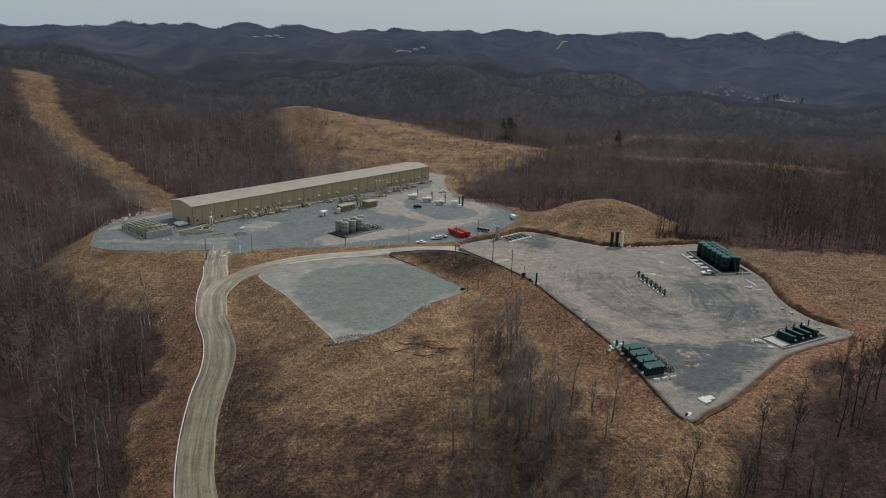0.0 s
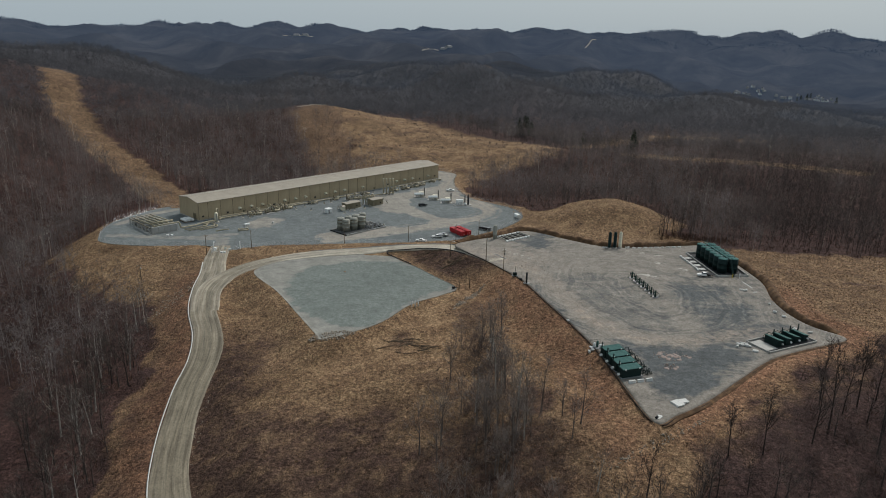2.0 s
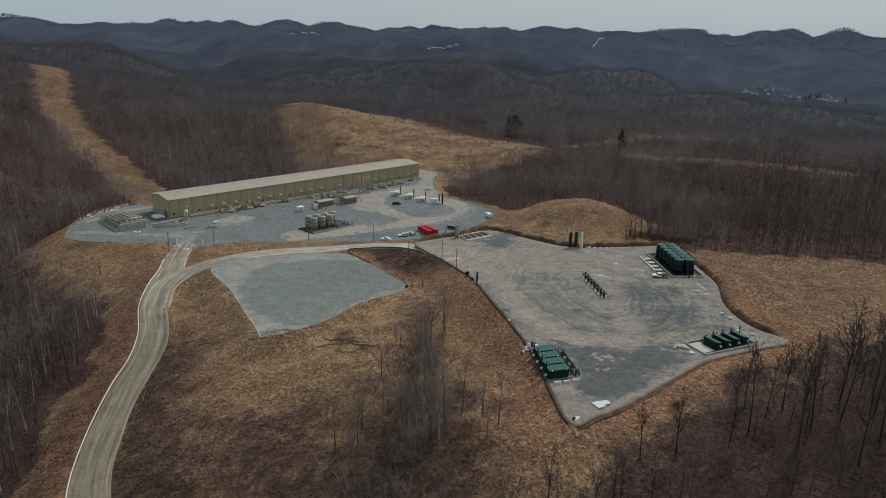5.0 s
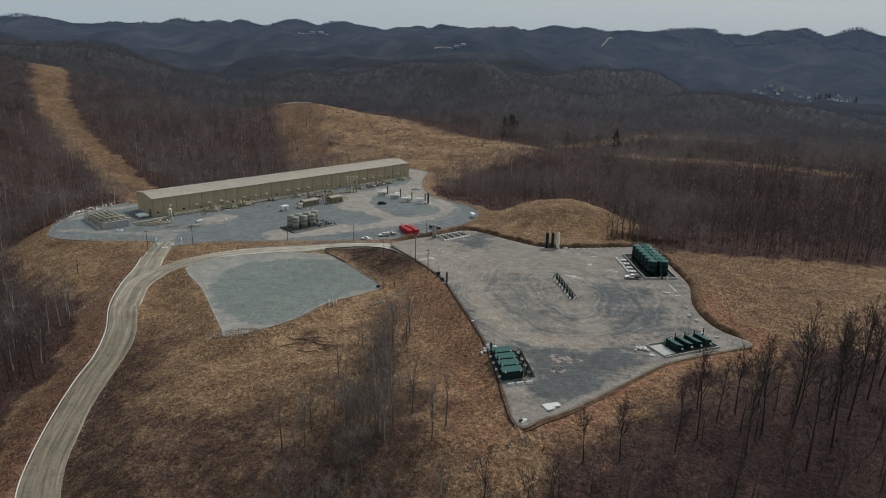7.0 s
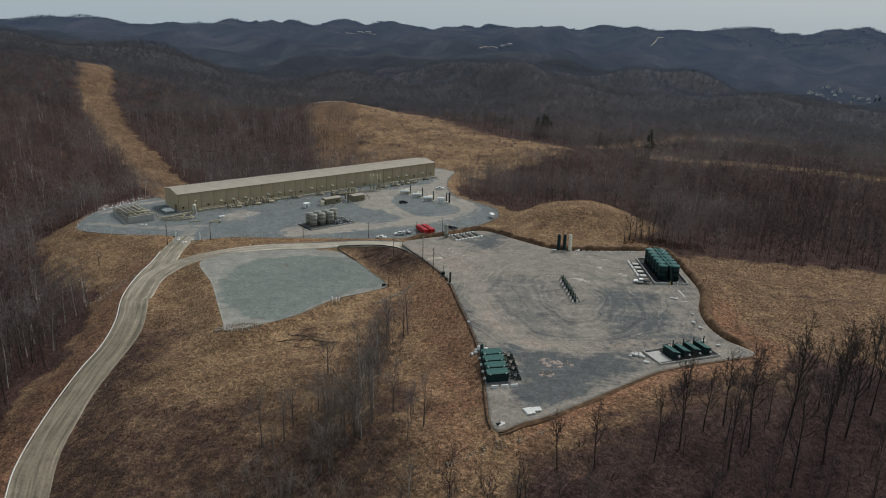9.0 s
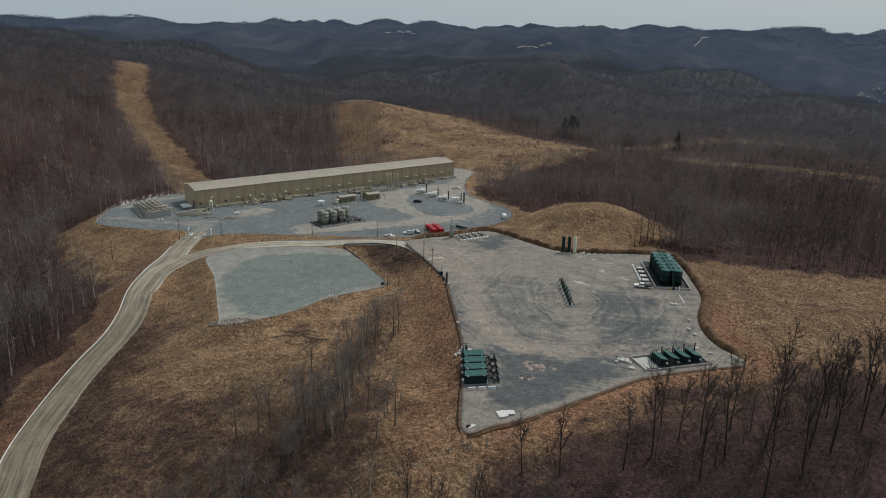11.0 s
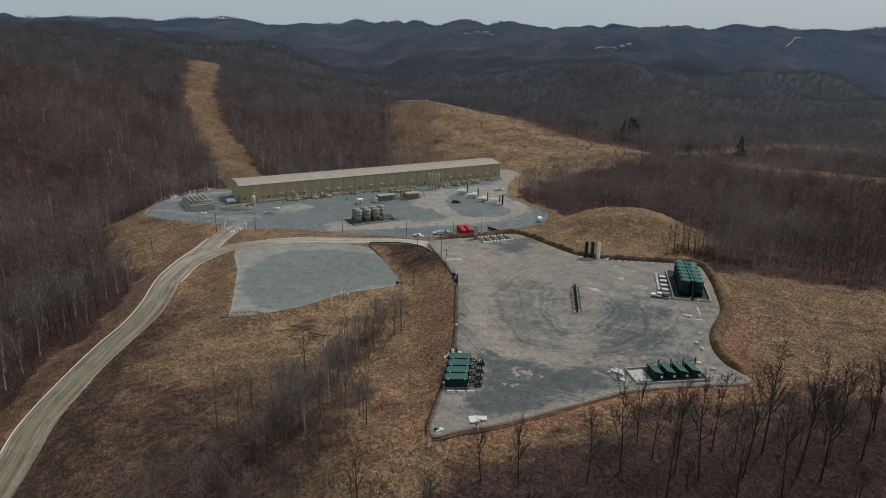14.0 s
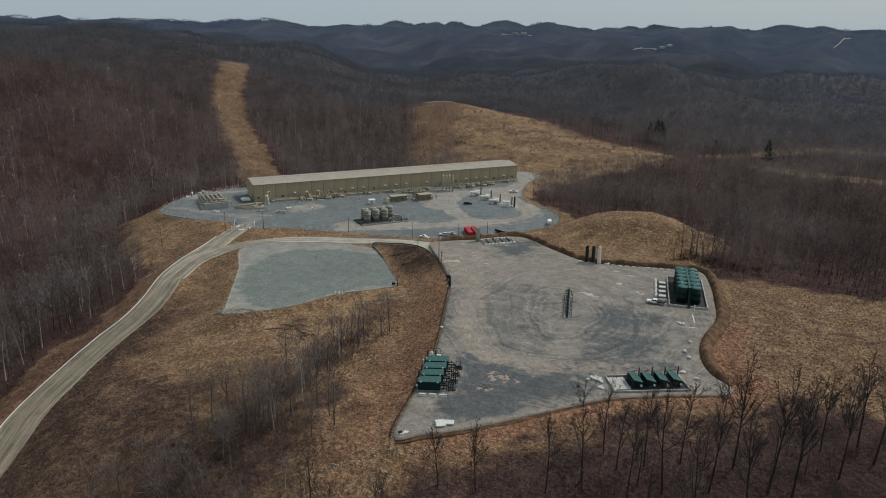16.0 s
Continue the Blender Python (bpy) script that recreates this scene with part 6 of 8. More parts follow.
def tank_battery():
    along = Vector((-0.12, 0.993))
    first = None
    for j, (x0, y0) in enumerate(((128.2, 293.0), (132.9, 293.5))):
        for k in range(6):
            x, y = x0 + along.x * 4.36 * k, y0 + along.y * 4.36 * k
            if first is None:
                first = storage_tank(x, y, WZ + 0.12, 2.05, 6.3, GREEN, TANK_TOP, "dark green upright storage tank with a pale green top", "green tanks on the pad")
            else:
                copy_thing(first, pose(x, y, WZ + 0.12, 0, 0, 23 * k + 40 * j))
    ob = thing("catwalk", 130.5, 293.2, WZ + 0.12, 96.9, "narrow green steel catwalk with rails between the tank tops", "catwalk")
    part("deck", Shape().box(10.9, 0, 6.62, 26.0, 0.75, 0.08), TANK_TOP, ob)
    for s_ in (-0.38, 0.38):
        part("rail", Shape().tube([(-2.0, s_, 6.7), (-2.0, s_, 7.7), (23.8, s_, 7.7), (23.8, s_, 6.7)], 0.04, 5), TANK_TOP, ob)
        for k in range(1, 9):
            part("post", Shape().tube([(-2.0 + 2.87 * k, s_, 6.68), (-2.0 + 2.87 * k, s_, 7.7)], 0.035, 5), TANK_TOP, ob)
    for k in range(4):
        part("leg", Shape().tube([(2.18 + 6.54 * k, 0, -0.1), (2.18 + 6.54 * k, 0, 6.65)], 0.07, 6), GREEN, ob)
    part("stair", Shape().extrude([(-6.6, 0.0), (-6.2, 0.0), (-1.9, 6.66), (-2.3, 6.66)], 1, -0.4, 0.4), GREEN, ob, "steep green steel stair")
    x, y = 129.2, 303.8
    ob = thing("tank_containment", x, y, WZ, 6.9, "low steel containment wall around the green tanks", "containment")
    part("liner", Shape().box(0, 0, 0.02, 13.6, 33.0, 0.1), BLACK, ob)
    for a, b, sx, sy in ((0, -16.6, 14.0, 0.4), (0, 16.6, 14.0, 0.4), (-6.9, 0, 0.4, 33), (6.9, 0, 0.4, 33)):
        part("wall", Shape().box(a, b, 0, sx, sy, 0.9, bevel=0.05), CONCRETE, ob)
    ob = thing("loading_post", 131.0, 285.6, WZ, 0, "yellow and white loading posts with a hose", "post")
    part("post", Shape().tube([(-0.6, 0, 0), (-0.6, 0, 1.9)], 0.16, 8), plain("yellow_paint", (0.55, 0.42, 0.08), 0.5), ob)
    part("post", Shape().tube([(2.4, 0.2, 0), (2.4, 0.2, 2.2)], 0.18, 8), WHITE, ob)
    part("hose", Shape().tube(bend([(-0.6, 0, 1.5), (0.8, 0.3, 0.9), (2.4, 0.2, 1.4)], 0.5), 0.07, 6), BLACK, ob)


tank_battery()


def loading_row():
    """White blocks and slatted pallets beside the tanks."""
    for k in range(9):
        x, y = 116.4 + 0.27 * k + 0.12 * math.sin(3 * k), 313.5 - 2.35 * k
        ob = thing("concrete_block", x, y, WZ, 8 + 7 * math.sin(k * 2.1), "short pale concrete block in a row", "block", "blocks beside the tanks")
        part("body", Shape().box(0, 0, 0, 0.9, 1.6, 0.75, bevel=0.08), SACK, ob)
    for k in range(4):
        x, y = 119.2 + 0.5 * k, 311.5 - 5.2 * k
        ob = thing("equipment_pallet", x, y, WZ, 7, "flat pallet with pale panels beside the tanks", "pallet", "pallets beside the tanks")
        part("frame", Shape().box(0, 0, 0, 3.8, 4.2, 0.22, bevel=0.02), BLACK, ob)
        for j in range(4):
            part("panel", Shape().box(0.1, -0.9 + 0.62 * j, 0.22, 2.7, 0.5, 0.14), SACK if j else CONCRETE, ob)
    ob = thing("pipe_rack", 122.3, 303.0, WZ, 7, "dark loading pipes along the containment", "pipework")
    for k in range(3):
        part("pipe", Shape().tube([(-0.4 + 0.4 * k, -13, 0.5 + 0.15 * k), (-0.4 + 0.4 * k, 13, 0.5 + 0.15 * k)], 0.12, 7), BLACK, ob)
    for k in range(6):
        part("support", Shape().box(0, -12 + 4.8 * k, 0, 1.4, 0.2, 0.4), STEEL, ob)


loading_row()


def wellhead(x, y, turn):
    """A valve tree on its cellar plate."""
    ob = thing("wellhead", x, y, WZ, turn, "dark green wellhead valve tree with handwheels", "wellhead", "row of wellheads on the pad")
    part("cellar_plate", Shape().lathe(0, 0, [(1.25, 0), (1.25, 0.1), (1.15, 0.14)], 16), STEEL, ob)
    part("casing_head", Shape().lathe(0, 0, [(0.42, 0.1), (0.42, 0.5), (0.55, 0.52), (0.55, 0.66), (0.36, 0.68), (0.36, 1.05), (0.48, 1.07), (0.48, 1.2)], 14), WELL_GREEN, ob, smooth=True)
    part("tree", Shape().lathe(0, 0, [(0.26, 1.2), (0.26, 1.55), (0.36, 1.56), (0.36, 1.7), (0.24, 1.72), (0.24, 2.5), (0.3, 2.52), (0.3, 2.64), (0.1, 2.9)], 12), WELL_GREEN, ob, smooth=True)
    for k, z in enumerate((1.38, 1.95, 2.25)):
        v = part("valve", Shape().tube([(-0.3, 0, z), (-0.95, 0, z)], 0.13, 8), WELL_GREEN, ob)
        part("handwheel", Shape().tube([(-0.95, 0, z), (-1.0, 0, z)], 0.3, 10), BLACK, v)
    part("flow_line", Shape().tube(bend([(0.2, 0, 1.95), (0.95, 0, 1.95), (0.95, 0, 0.3), (1.5, 0, 0.25), (1.5, 0, -0.1)], 0.3), 0.12, 8), WELL_GREEN, ob, smooth=True)
    part("wing_line", Shape().tube(bend([(-0.9, 0, 1.38), (-1.5, 0, 1.38), (-1.5, 0, 0.3), (-1.9, 0.4, 0.1)], 0.3), 0.1, 7), WELL_GREEN, ob, smooth=True)
    part("gauge_box", Shape().box(0.7, -0.8, 0.1, 0.5, 0.4, 1.1, bevel=0.05), SACK, ob, "small pale instrument box")
    part("guard", Shape().tube([(1.5, -1.0, 0), (1.5, -1.0, 1.2), (1.5, 1.0, 1.2), (1.5, 1.0, 0)], 0.06, 6), WELL_GREEN, ob)
    return ob


w_first = None
for k in range(7):
    x, y = 91.0 - 0.72 * k, 259.2 + 3.7 * k
    if w_first is None:
        w_first = wellhead(x, y, 12)
    else:
        copy_thing(w_first, pose(x, y, WZ, 0, 0, 12 + 4 * (k % 3)))


def tall_vessels():
    for k, (m, lab) in enumerate(((GREEN, "tall slim dark green upright vessel"), (GREEN, "tall slim dark green upright vessel"), (CREAM, "tall slim cream upright vessel beside green ones"))):
        x, y = 85.0 + 2.7 * k, 325.2 + 0.55 * k
        ob = thing("upright_vessel", x, y, WZ, 10, lab, "pressure vessel", "tall vessels at the berm")
        part("base", Shape().box(0, 0, 0, 1.9, 1.9, 0.3, bevel=0.04), CONCRETE, ob)
        part("shell", Shape().lathe(0, 0, [(0.82, 0.3), (0.82, 0.7), (0.74, 0.75), (0.74, 7.4), (0.55, 7.8), (0.2, 8.0)], 16), m, ob, smooth=True)
        part("ladder", Shape().box(0.8, 0, 0.4, 0.06, 0.4, 7.0), STEEL, ob)
        part("nozzle", Shape().tube([(0, -0.5, 1.3), (0, -0.95, 1.3)], 0.18, 8), m, ob)
        part("davit", Shape().tube(bend([(0.1, 0, 7.9), (0.1, 0, 8.5), (0.6, 0, 8.5)], 0.2), 0.04, 5), STEEL, ob)
    ob = thing("grey_silo", 29.6, 334.4, WZ, 0, "grey upright silo tank at the pad's corner", "tank")
    part("shell", Shape().lathe(0, 0, [(0.98, -0.3), (0.98, 2.2), (1.02, 2.25), (1.02, 2.4), (0.98, 2.45), (0.98, 6.6), (0.7, 6.95), (0.2, 7.1)], 20), GREY_TANK, ob, smooth=True)
    part("ladder", Shape().box(1.02, 0, 0.2, 0.06, 0.45, 6.6), STEEL, ob)


tall_vessels()


def pipe_store():
    """Pipes laid between two rows of white blocks."""
    a0, a1 = Vector((35.6, 329.6)), Vector((46.8, 339.4))
    b0, b1 = Vector((31.0, 336.6)), Vector((42.0, 346.0))
    for k in range(9):
        t = k / 8
        p, q = a0.lerp(a1, t), b0.lerp(b1, t)
        for c in (p, q):
            ob = thing("concrete_block", c.x, c.y, WZ, 41 + 6 * math.sin(5 * k), "short white block at the end of stored pipes", "block", "blocks under the pipe store")
            part("body", Shape().box(0, 0, 0, 1.25, 0.85, 0.8, bevel=0.08), WHITE, ob)
        ob = thing("stored_pipe", (p.x + q.x) / 2, (p.y + q.y) / 2, WZ + 0.5, math.degrees(math.atan2(q.y - p.y, q.x - p.x)), "pale grey pipe laid between white blocks", "pipe", "stored pipes")
        part("tube", Shape().tube([(-3.4, 0, 0.25), (3.4, 0, 0.25)], 0.3, 9), BLACK if k % 2 else GREY_TANK, ob, smooth=True)


pipe_store()


def sacks(x, y, n, seed, spread_r, label):
    rs = random.Random(seed)
    for k in range(n):
        a, d = rs.uniform(0, 6.28), spread_r * math.sqrt(rs.random())
        px, py = x + d * math.cos(a), y + d * math.sin(a) * 0.7
        ob = thing("bulk_sack", px, py, on(px, py), rs.uniform(0, 180), label, "sack", "white sacks on the pad")
        w, l, h = rs.uniform(0.8, 1.1), rs.uniform(1.1, 1.7), rs.uniform(0.5, 0.85)
        s = Shape()
        prof = [(0.0, 0.78), (0.25, 1.0), (0.7, 0.97), (0.92, 0.8), (1.0, 0.45)]
        n2 = 10
        v, f = [], []
        for t, r in prof:
            for j in range(n2):
                b = 2 * math.pi * j / n2
                sq = 1 / max(abs(math.cos(b)), abs(math.sin(b))) ** 0.55
                v.append((l / 2 * r * sq * math.cos(b) * rs.uniform(0.95, 1.05), w / 2 * r * sq * math.sin(b) * rs.uniform(0.95, 1.05), h * t))
        for i in range(len(prof) - 1):
            for j in range(n2):
                f.append((i * n2 + j, i * n2 + (j + 1) % n2, (i + 1) * n2 + (j + 1) % n2, (i + 1) * n2 + j))
        f.append(tuple((len(prof) - 1) * n2 + j for j in range(n2)))
        s.add(v, f)
        part("bag", s, SACK, ob, smooth=True)
        part("tie", Shape().tube([(0, 0, h * 0.95), (0.05, 0.03, h + 0.12)], [0.1, 0.03], 6), SACK, ob)


sacks(109.0, 215.6, 9, 1, 2.6, "slumped white bulk sack by the containment")
sacks(112.2, 211.5, 3, 9, 1.0, "slumped white bulk sack at the wall")
sacks(136.6, 228.6, 2, 2, 0.8, "slumped white bulk sack at the wall")
sacks(133.4, 231.2, 2, 3, 0.6, "slumped white bulk sack on the gravel")
sacks(134.0, 242.5, 3, 4, 1.2, "slumped white bulk sack near the berm")
sacks(132.7, 247.0, 1, 5, 0.3, "lone white bulk sack near the berm")
sacks(133.7, 255.2, 1, 6, 0.3, "lone white bulk sack near the berm")
sacks(129.6, 270.0, 4, 7, 1.4, "small white sack lying on the gravel")
sacks(53.0, 231.5, 1, 8, 0.3, "lone white sack at the pad's rim")
sacks(57.6, 207.8, 2, 10, 0.9, "white sack beside the separators")
sacks(83.0, 324.3, 3, 11, 1.2, "small white sack at the vessels' foot")
sacks(94.5, 326.0, 3, 12, 1.4, "small white sack along the berm")
for k in range(9):
    x, y = 97.0 + 2.9 * k, 325.6 + 0.55 * k
    ob = thing("concrete_block", x, y, on(x, y), 11 + 5 * math.sin(4 * k), "short pale block along the berm", "block", "blocks along the berm")
    part("body", Shape().box(0, 0, 0, 1.7, 0.6, 0.5, bevel=0.07), SACK, ob)

for k in range(3):
    x, y = 66.1 + 2.75 * k, 186.0 + 0.95 * k
    ob = thing("road_barrier", x, y, WZ, 20.5, "pale concrete barrier in front of the green units", "barrier", "barriers before the units")
    part("body", Shape().extrude([(-0.45, 0), (0.45, 0), (0.45, 0.2), (0.3, 0.45), (0.26, 0.85), (-0.26, 0.85), (-0.3, 0.45), (-0.45, 0.2)], 0, -1.05, 1.05), SACK, ob)
for k, (x, y, t, sx, sy) in enumerate(((76.2, 174.6, 25, 2.6, 3.2), (78.2, 176.0, 12, 2.4, 2.0))):
    ob = thing("rig_mat", x, y, WZ, t, "stack of pale matting panels on the gravel", "mat", "pale mats on the pad")
    for j in range(3):
        part("layer", Shape().box(0.08 * j, -0.05 * j, 0.16 * j, sx, sy, 0.15, rot=3 * j, bevel=0.03), SACK, ob)
for k, (x, y, t, l) in enumerate(((133.6, 277.4, 100, 7.5), (140.3, 237.0, 125, 2.6), (133.5, 268.6, 20, 2.0))):
    ob = thing("white_plank", x, y, on(x, y), t, "long white plank lying on the gravel", "plank", "white planks")
    part("board", Shape().box(0, 0, 0, l, 0.4, 0.14, bevel=0.02), SACK, ob)

ob = thing("pump_jack_unit", 36.6, 278.8, WZ, 20, "small dark pump unit at the pad's rim", "pump")
part("base", Shape().box(0, 0, 0, 2.2, 1.4, 0.3), STEEL, ob)
part("body", Shape().box(0, 0, 0.3, 1.5, 1.1, 1.3, bevel=0.08), GREEN, ob)
part("mast", Shape().tube([(0.2, 0, 1.4), (0.2, 0, 4.4)], 0.07, 6), BLACK, ob)
ob = thing("upright_vessel", 40.9, 269.8, WZ, 0, "slim black upright stack at the pad's rim", "stack")
part("shell", Shape().lathe(0, 0, [(0.36, 0.2), (0.36, 4.6), (0.2, 4.8)], 12), BLACK, ob, smooth=True)
part("base", Shape().box(0, 0, 0, 2.4, 1.6, 0.25, bevel=0.03), STEEL, ob)
ob = thing("valve_box", 38.8, 273.8, WZ, 10, "small dark valve box on the gravel", "box")
part("body", Shape().box(0, 0, 0, 1.0, 0.8, 0.8, bevel=0.06), BLACK, ob)
ob = thing("scrap_pile", 69.4, 166.6, WZ, 30, "small pile of pale scrap at the pad's tip", "scrap")
part("board", Shape().box(0, 0, 0, 2.0, 0.5, 0.2, rot=20), SACK, ob)
part("drum", Shape().tube([(-1.2, 0.2, 0.35), (-0.4, 0.5, 0.35)], 0.32, 10), BLACK, ob)
part("sheet", Shape().box(0.8, 0.8, 0, 1.2, 0.9, 0.12, rot=-30), SACK, ob)


# ---- berms and filter socks ----
def bank(name, ring, first, last, width, height, material, label, category):
    """An earth bank along a stretch of a pad's rim."""
    line = smooth_line(ring[first:last:2], 0.8)
    rs = np.random.RandomState(first)
    tang = np.gradient(line, axis=0)
    tang /= np.linalg.norm(tang, axis=1)[:, None]
    norm = np.stack([tang[:, 1], -tang[:, 0]], -1)
    prof = [(-0.5, -0.6), (-0.48, 0.05), (-0.33, 0.4), (-0.2, 0.75), (-0.05, 0.97), (0.12, 1.0), (0.3, 0.72), (0.5, 0.45), (0.85, 0.12), (1.0, -0.4), (1.0, -1.6)]
    verts = []
    for i, p in enumerate(line):
        wob = min(1.0, (i + 0.3) / 7, (len(line) - 0.7 - i) / 7) * (1 + 0.16 * math.sin(i * 0.31) + 0.1 * math.sin(i * 0.83) + 0.05 * rs.randn())
        for k, (a, b) in enumerate(prof):
            q = p - norm[i] * (a * width * (1 + 0.03 * rs.randn()) + 0.55 * width + 0.04 * rs.randn())
            verts.append((q[0], q[1], WELL_Z - 0.05 + b * height * wob * (1 + 0.03 * rs.randn())))
    k = len(prof)
    faces = [(i * k + j, i * k + j + 1, (i + 1) * k + j + 1, (i + 1) * k + j) for i in range(len(line) - 1) for j in range(k - 1)]
    return tagged(new(name, mesh_of(name, verts, faces, material, True)), label, category, kind="structure")


def rope(name, line, r, material, label, category, z=None, n=6):
    pts = [(p[0], p[1], (on(p[0], p[1]) if z is None else (p[2] if z == "own" else z)) + r * 0.6) for p in line]
    s = Shape().tube(pts, r, n)
    return tagged(new(name, mesh_of(name, s.v, s.f, material, True)), label, category)


bank("berm_high", WELL, 47, 78, 3.4, 1.8, BERM_EARTH, "brown earth bank between the well pad and the yard", "berm")
bank("berm", WELL, 74, 120, 3.2, 1.75, BERM_EARTH, "dark brown earth berm around the well pad", "berm")
bank("berm_near", WELL, 121, 150, 1.1, 0.32, BERM_EARTH, "low brown earth lip along the pad", "berm")
rope("filter_sock", WELL[0:40] + np.array([-0.7, -0.2]), 0.2, SOCK, "dark earth-stained filter sock along the pad's rim", "filter sock", WELL_Z)
_tan = np.gradient(ROAD[:, :2], axis=0)
_tan /= np.linalg.norm(_tan, axis=1)[:, None]
_edge = np.column_stack([ROAD[:, :2] + np.stack([-_tan[:, 1], _tan[:, 0]], -1) * 5.5, ROAD[:, 2] - 0.05])
rope("filter_sock", _edge[22:130], 0.19, SACK, "long pale filter sock beside the road", "filter sock", "own")
_lt = np.gradient(LANE[:, :2], axis=0)
_lt /= np.linalg.norm(_lt, axis=1)[:, None]
_le = np.column_stack([LANE[:, :2] + np.stack([_lt[:, 1], -_lt[:, 0]], -1) * 4.9, LANE[:, 2]])
_lu = np.column_stack([LANE[:, :2] - np.stack([_lt[:, 1], -_lt[:, 0]], -1) * 4.8, LANE[:, 2]])
rope("guard_rail", _lu[40:], 0.2, STEEL, "low dark guard rail beside the lane", "rail", "own")
rope("liner_hose", smooth_line([(-10.5, 311, -6.9), (-15, 316, -6.85), (-20.5, 321.5, -6.7), (-23.5, 324.8, -6.3), (-23.6, 326.3, -5.6), (-21.5, 326.4, -5.2), (-15, 326.2, -4.5), (-8, 325.2, -3.5), (0, 322.6, -2.4), (8, 317, -1.2), (15, 309.5, -0.4)], 0.6), 0.24, BLACK, "thick black hose curled at the laydown pad", "hose", "own")

rope("filter_sock", WELL[124:150] + np.array([0.5, -0.6]), 0.18, SOCK, "dark earth-stained filter sock along the pad's rim", "filter sock", WELL_Z - 0.05)


def brush_pile(x, y, n, seed):
    """Felled limbs left lying in the grass."""
    r = random.Random(seed)
    ob = thing("brush_pile", x, y, land_at(x, y), 0, "tangle of fallen grey limbs lying in the grass", "brush pile", "fallen limbs")
    for k in range(n):
        a, l = r.uniform(-0.9, 0.4), r.uniform(3.0, 9.0)
        px, py = r.uniform(-6, 6), r.uniform(-3, 3)
        c, s = math.cos(a), math.sin(a)
        z0, z1 = (land_at(x + px + e * c * l / 2, y + py + e * s * l / 2) - land_at(x, y) for e in (-1, 1))
        part("limb", Shape().tube([(px - c * l / 2, py - s * l / 2, z0 + 0.15), (px, py, (z0 + z1) / 2 + r.uniform(0.3, 0.9)), (px + c * l / 2, py + s * l / 2, z1 + 0.2)], [0.17, 0.12, 0.03], 5), WOOD, ob)


brush_pile(-6.0, 226.0, 16, 3)
brush_pile(1.0, 221.0, 10, 4)
brush_pile(-3.0, 318.0, 9, 5)
brush_pile(8.0, 305.0, 8, 6)

# ---- laydown pad ----
for k, (x, y) in enumerate(((-5.6, 258.2), (-4.2, 258.8), (-3.0, 259.4))):
    ob = thing("riser_pipe", x, y, POND_Z - 0.2, 20 * k, "short white riser pipe standing at the pad's rim", "pipe", "riser pipes")
    part("pipe", Shape().tube([(0, 0, -0.3), (0, 0, 2.6 - 0.3 * k)], 0.26, 9), WHITE, ob, smooth=True)
    part("cap", Shape().tube([(0, 0, 2.6 - 0.3 * k), (0, 0, 2.8 - 0.3 * k)], 0.32, 9), STEEL, ob)

ob = thing("pump_unit", 10.6, 279.6, POND_Z, 30, "small dark pump at the laydown pad's corner", "pump")
part("base", Shape().box(0, 0, 0, 2.0, 1.3, 0.3, bevel=0.03), STEEL, ob)
part("body", Shape().box(0.1, 0, 0.3, 1.4, 0.9, 0.9, bevel=0.08), BLACK, ob)
part("hose", Shape().tube(bend([(0.7, 0, 0.8), (1.8, 0.3, 0.6), (2.6, 1.0, 0.1)], 0.3), 0.12, 7), BLACK, ob)


def stones(name, x, y, rx, ry, turn, n, seed, label, size=(0.3, 0.9)):
    """A heap of loose angular rock as one mass."""
    rs = np.random.RandomState(seed)
    t = np.array([(1, 0, -0.6), (-0.5, 0.87, -0.6), (-0.5, -0.87, -0.6), (0.5, 0.8, 0.5), (-1, 0, 0.5), (0.5, -0.8, 0.5), (0, 0, 0.95)])
    fc = np.array([(0, 1, 3), (1, 4, 3), (1, 2, 4), (2, 5, 4), (2, 0, 5), (0, 3, 5), (3, 4, 6), (4, 5, 6), (5, 3, 6)])
    c, s = math.cos(radians(turn)), math.sin(radians(turn))
    vs, fs = [], []
    a, d = rs.uniform(0, 6.28, n), np.sqrt(rs.rand(n))
    px, py = d * np.cos(a) * rx, d * np.sin(a) * ry
    wx, wy = x + px * c - py * s, y + px * s + py * c
    wz = land(wx, wy)
    for ring, level in ((WELL, WELL_Z), (POND, POND_Z)):
        wz = np.where(ring_distance(wx, wy, ring) < 0, level, wz)
    for i in range(n):
        k = rs.uniform(*size) * 0.5
        q = t * (1 + 0.3 * rs.randn(7, 1) * 0.5) * k * rs.uniform(0.7, 1.3, 3)
        r = rs.uniform(0, 6.28)
        q = np.stack([q[:, 0] * math.cos(r) - q[:, 1] * math.sin(r), q[:, 0] * math.sin(r) + q[:, 1] * math.cos(r), q[:, 2]], -1)
        vs.append(q + (wx[i], wy[i], wz[i] + k * 0.25))
        fs.append(fc + 7 * i)
    return tagged(new(name, mesh_of(name, np.vstack(vs), np.vstack(fs), ROCK)), label, "rocks", kind="stuff")


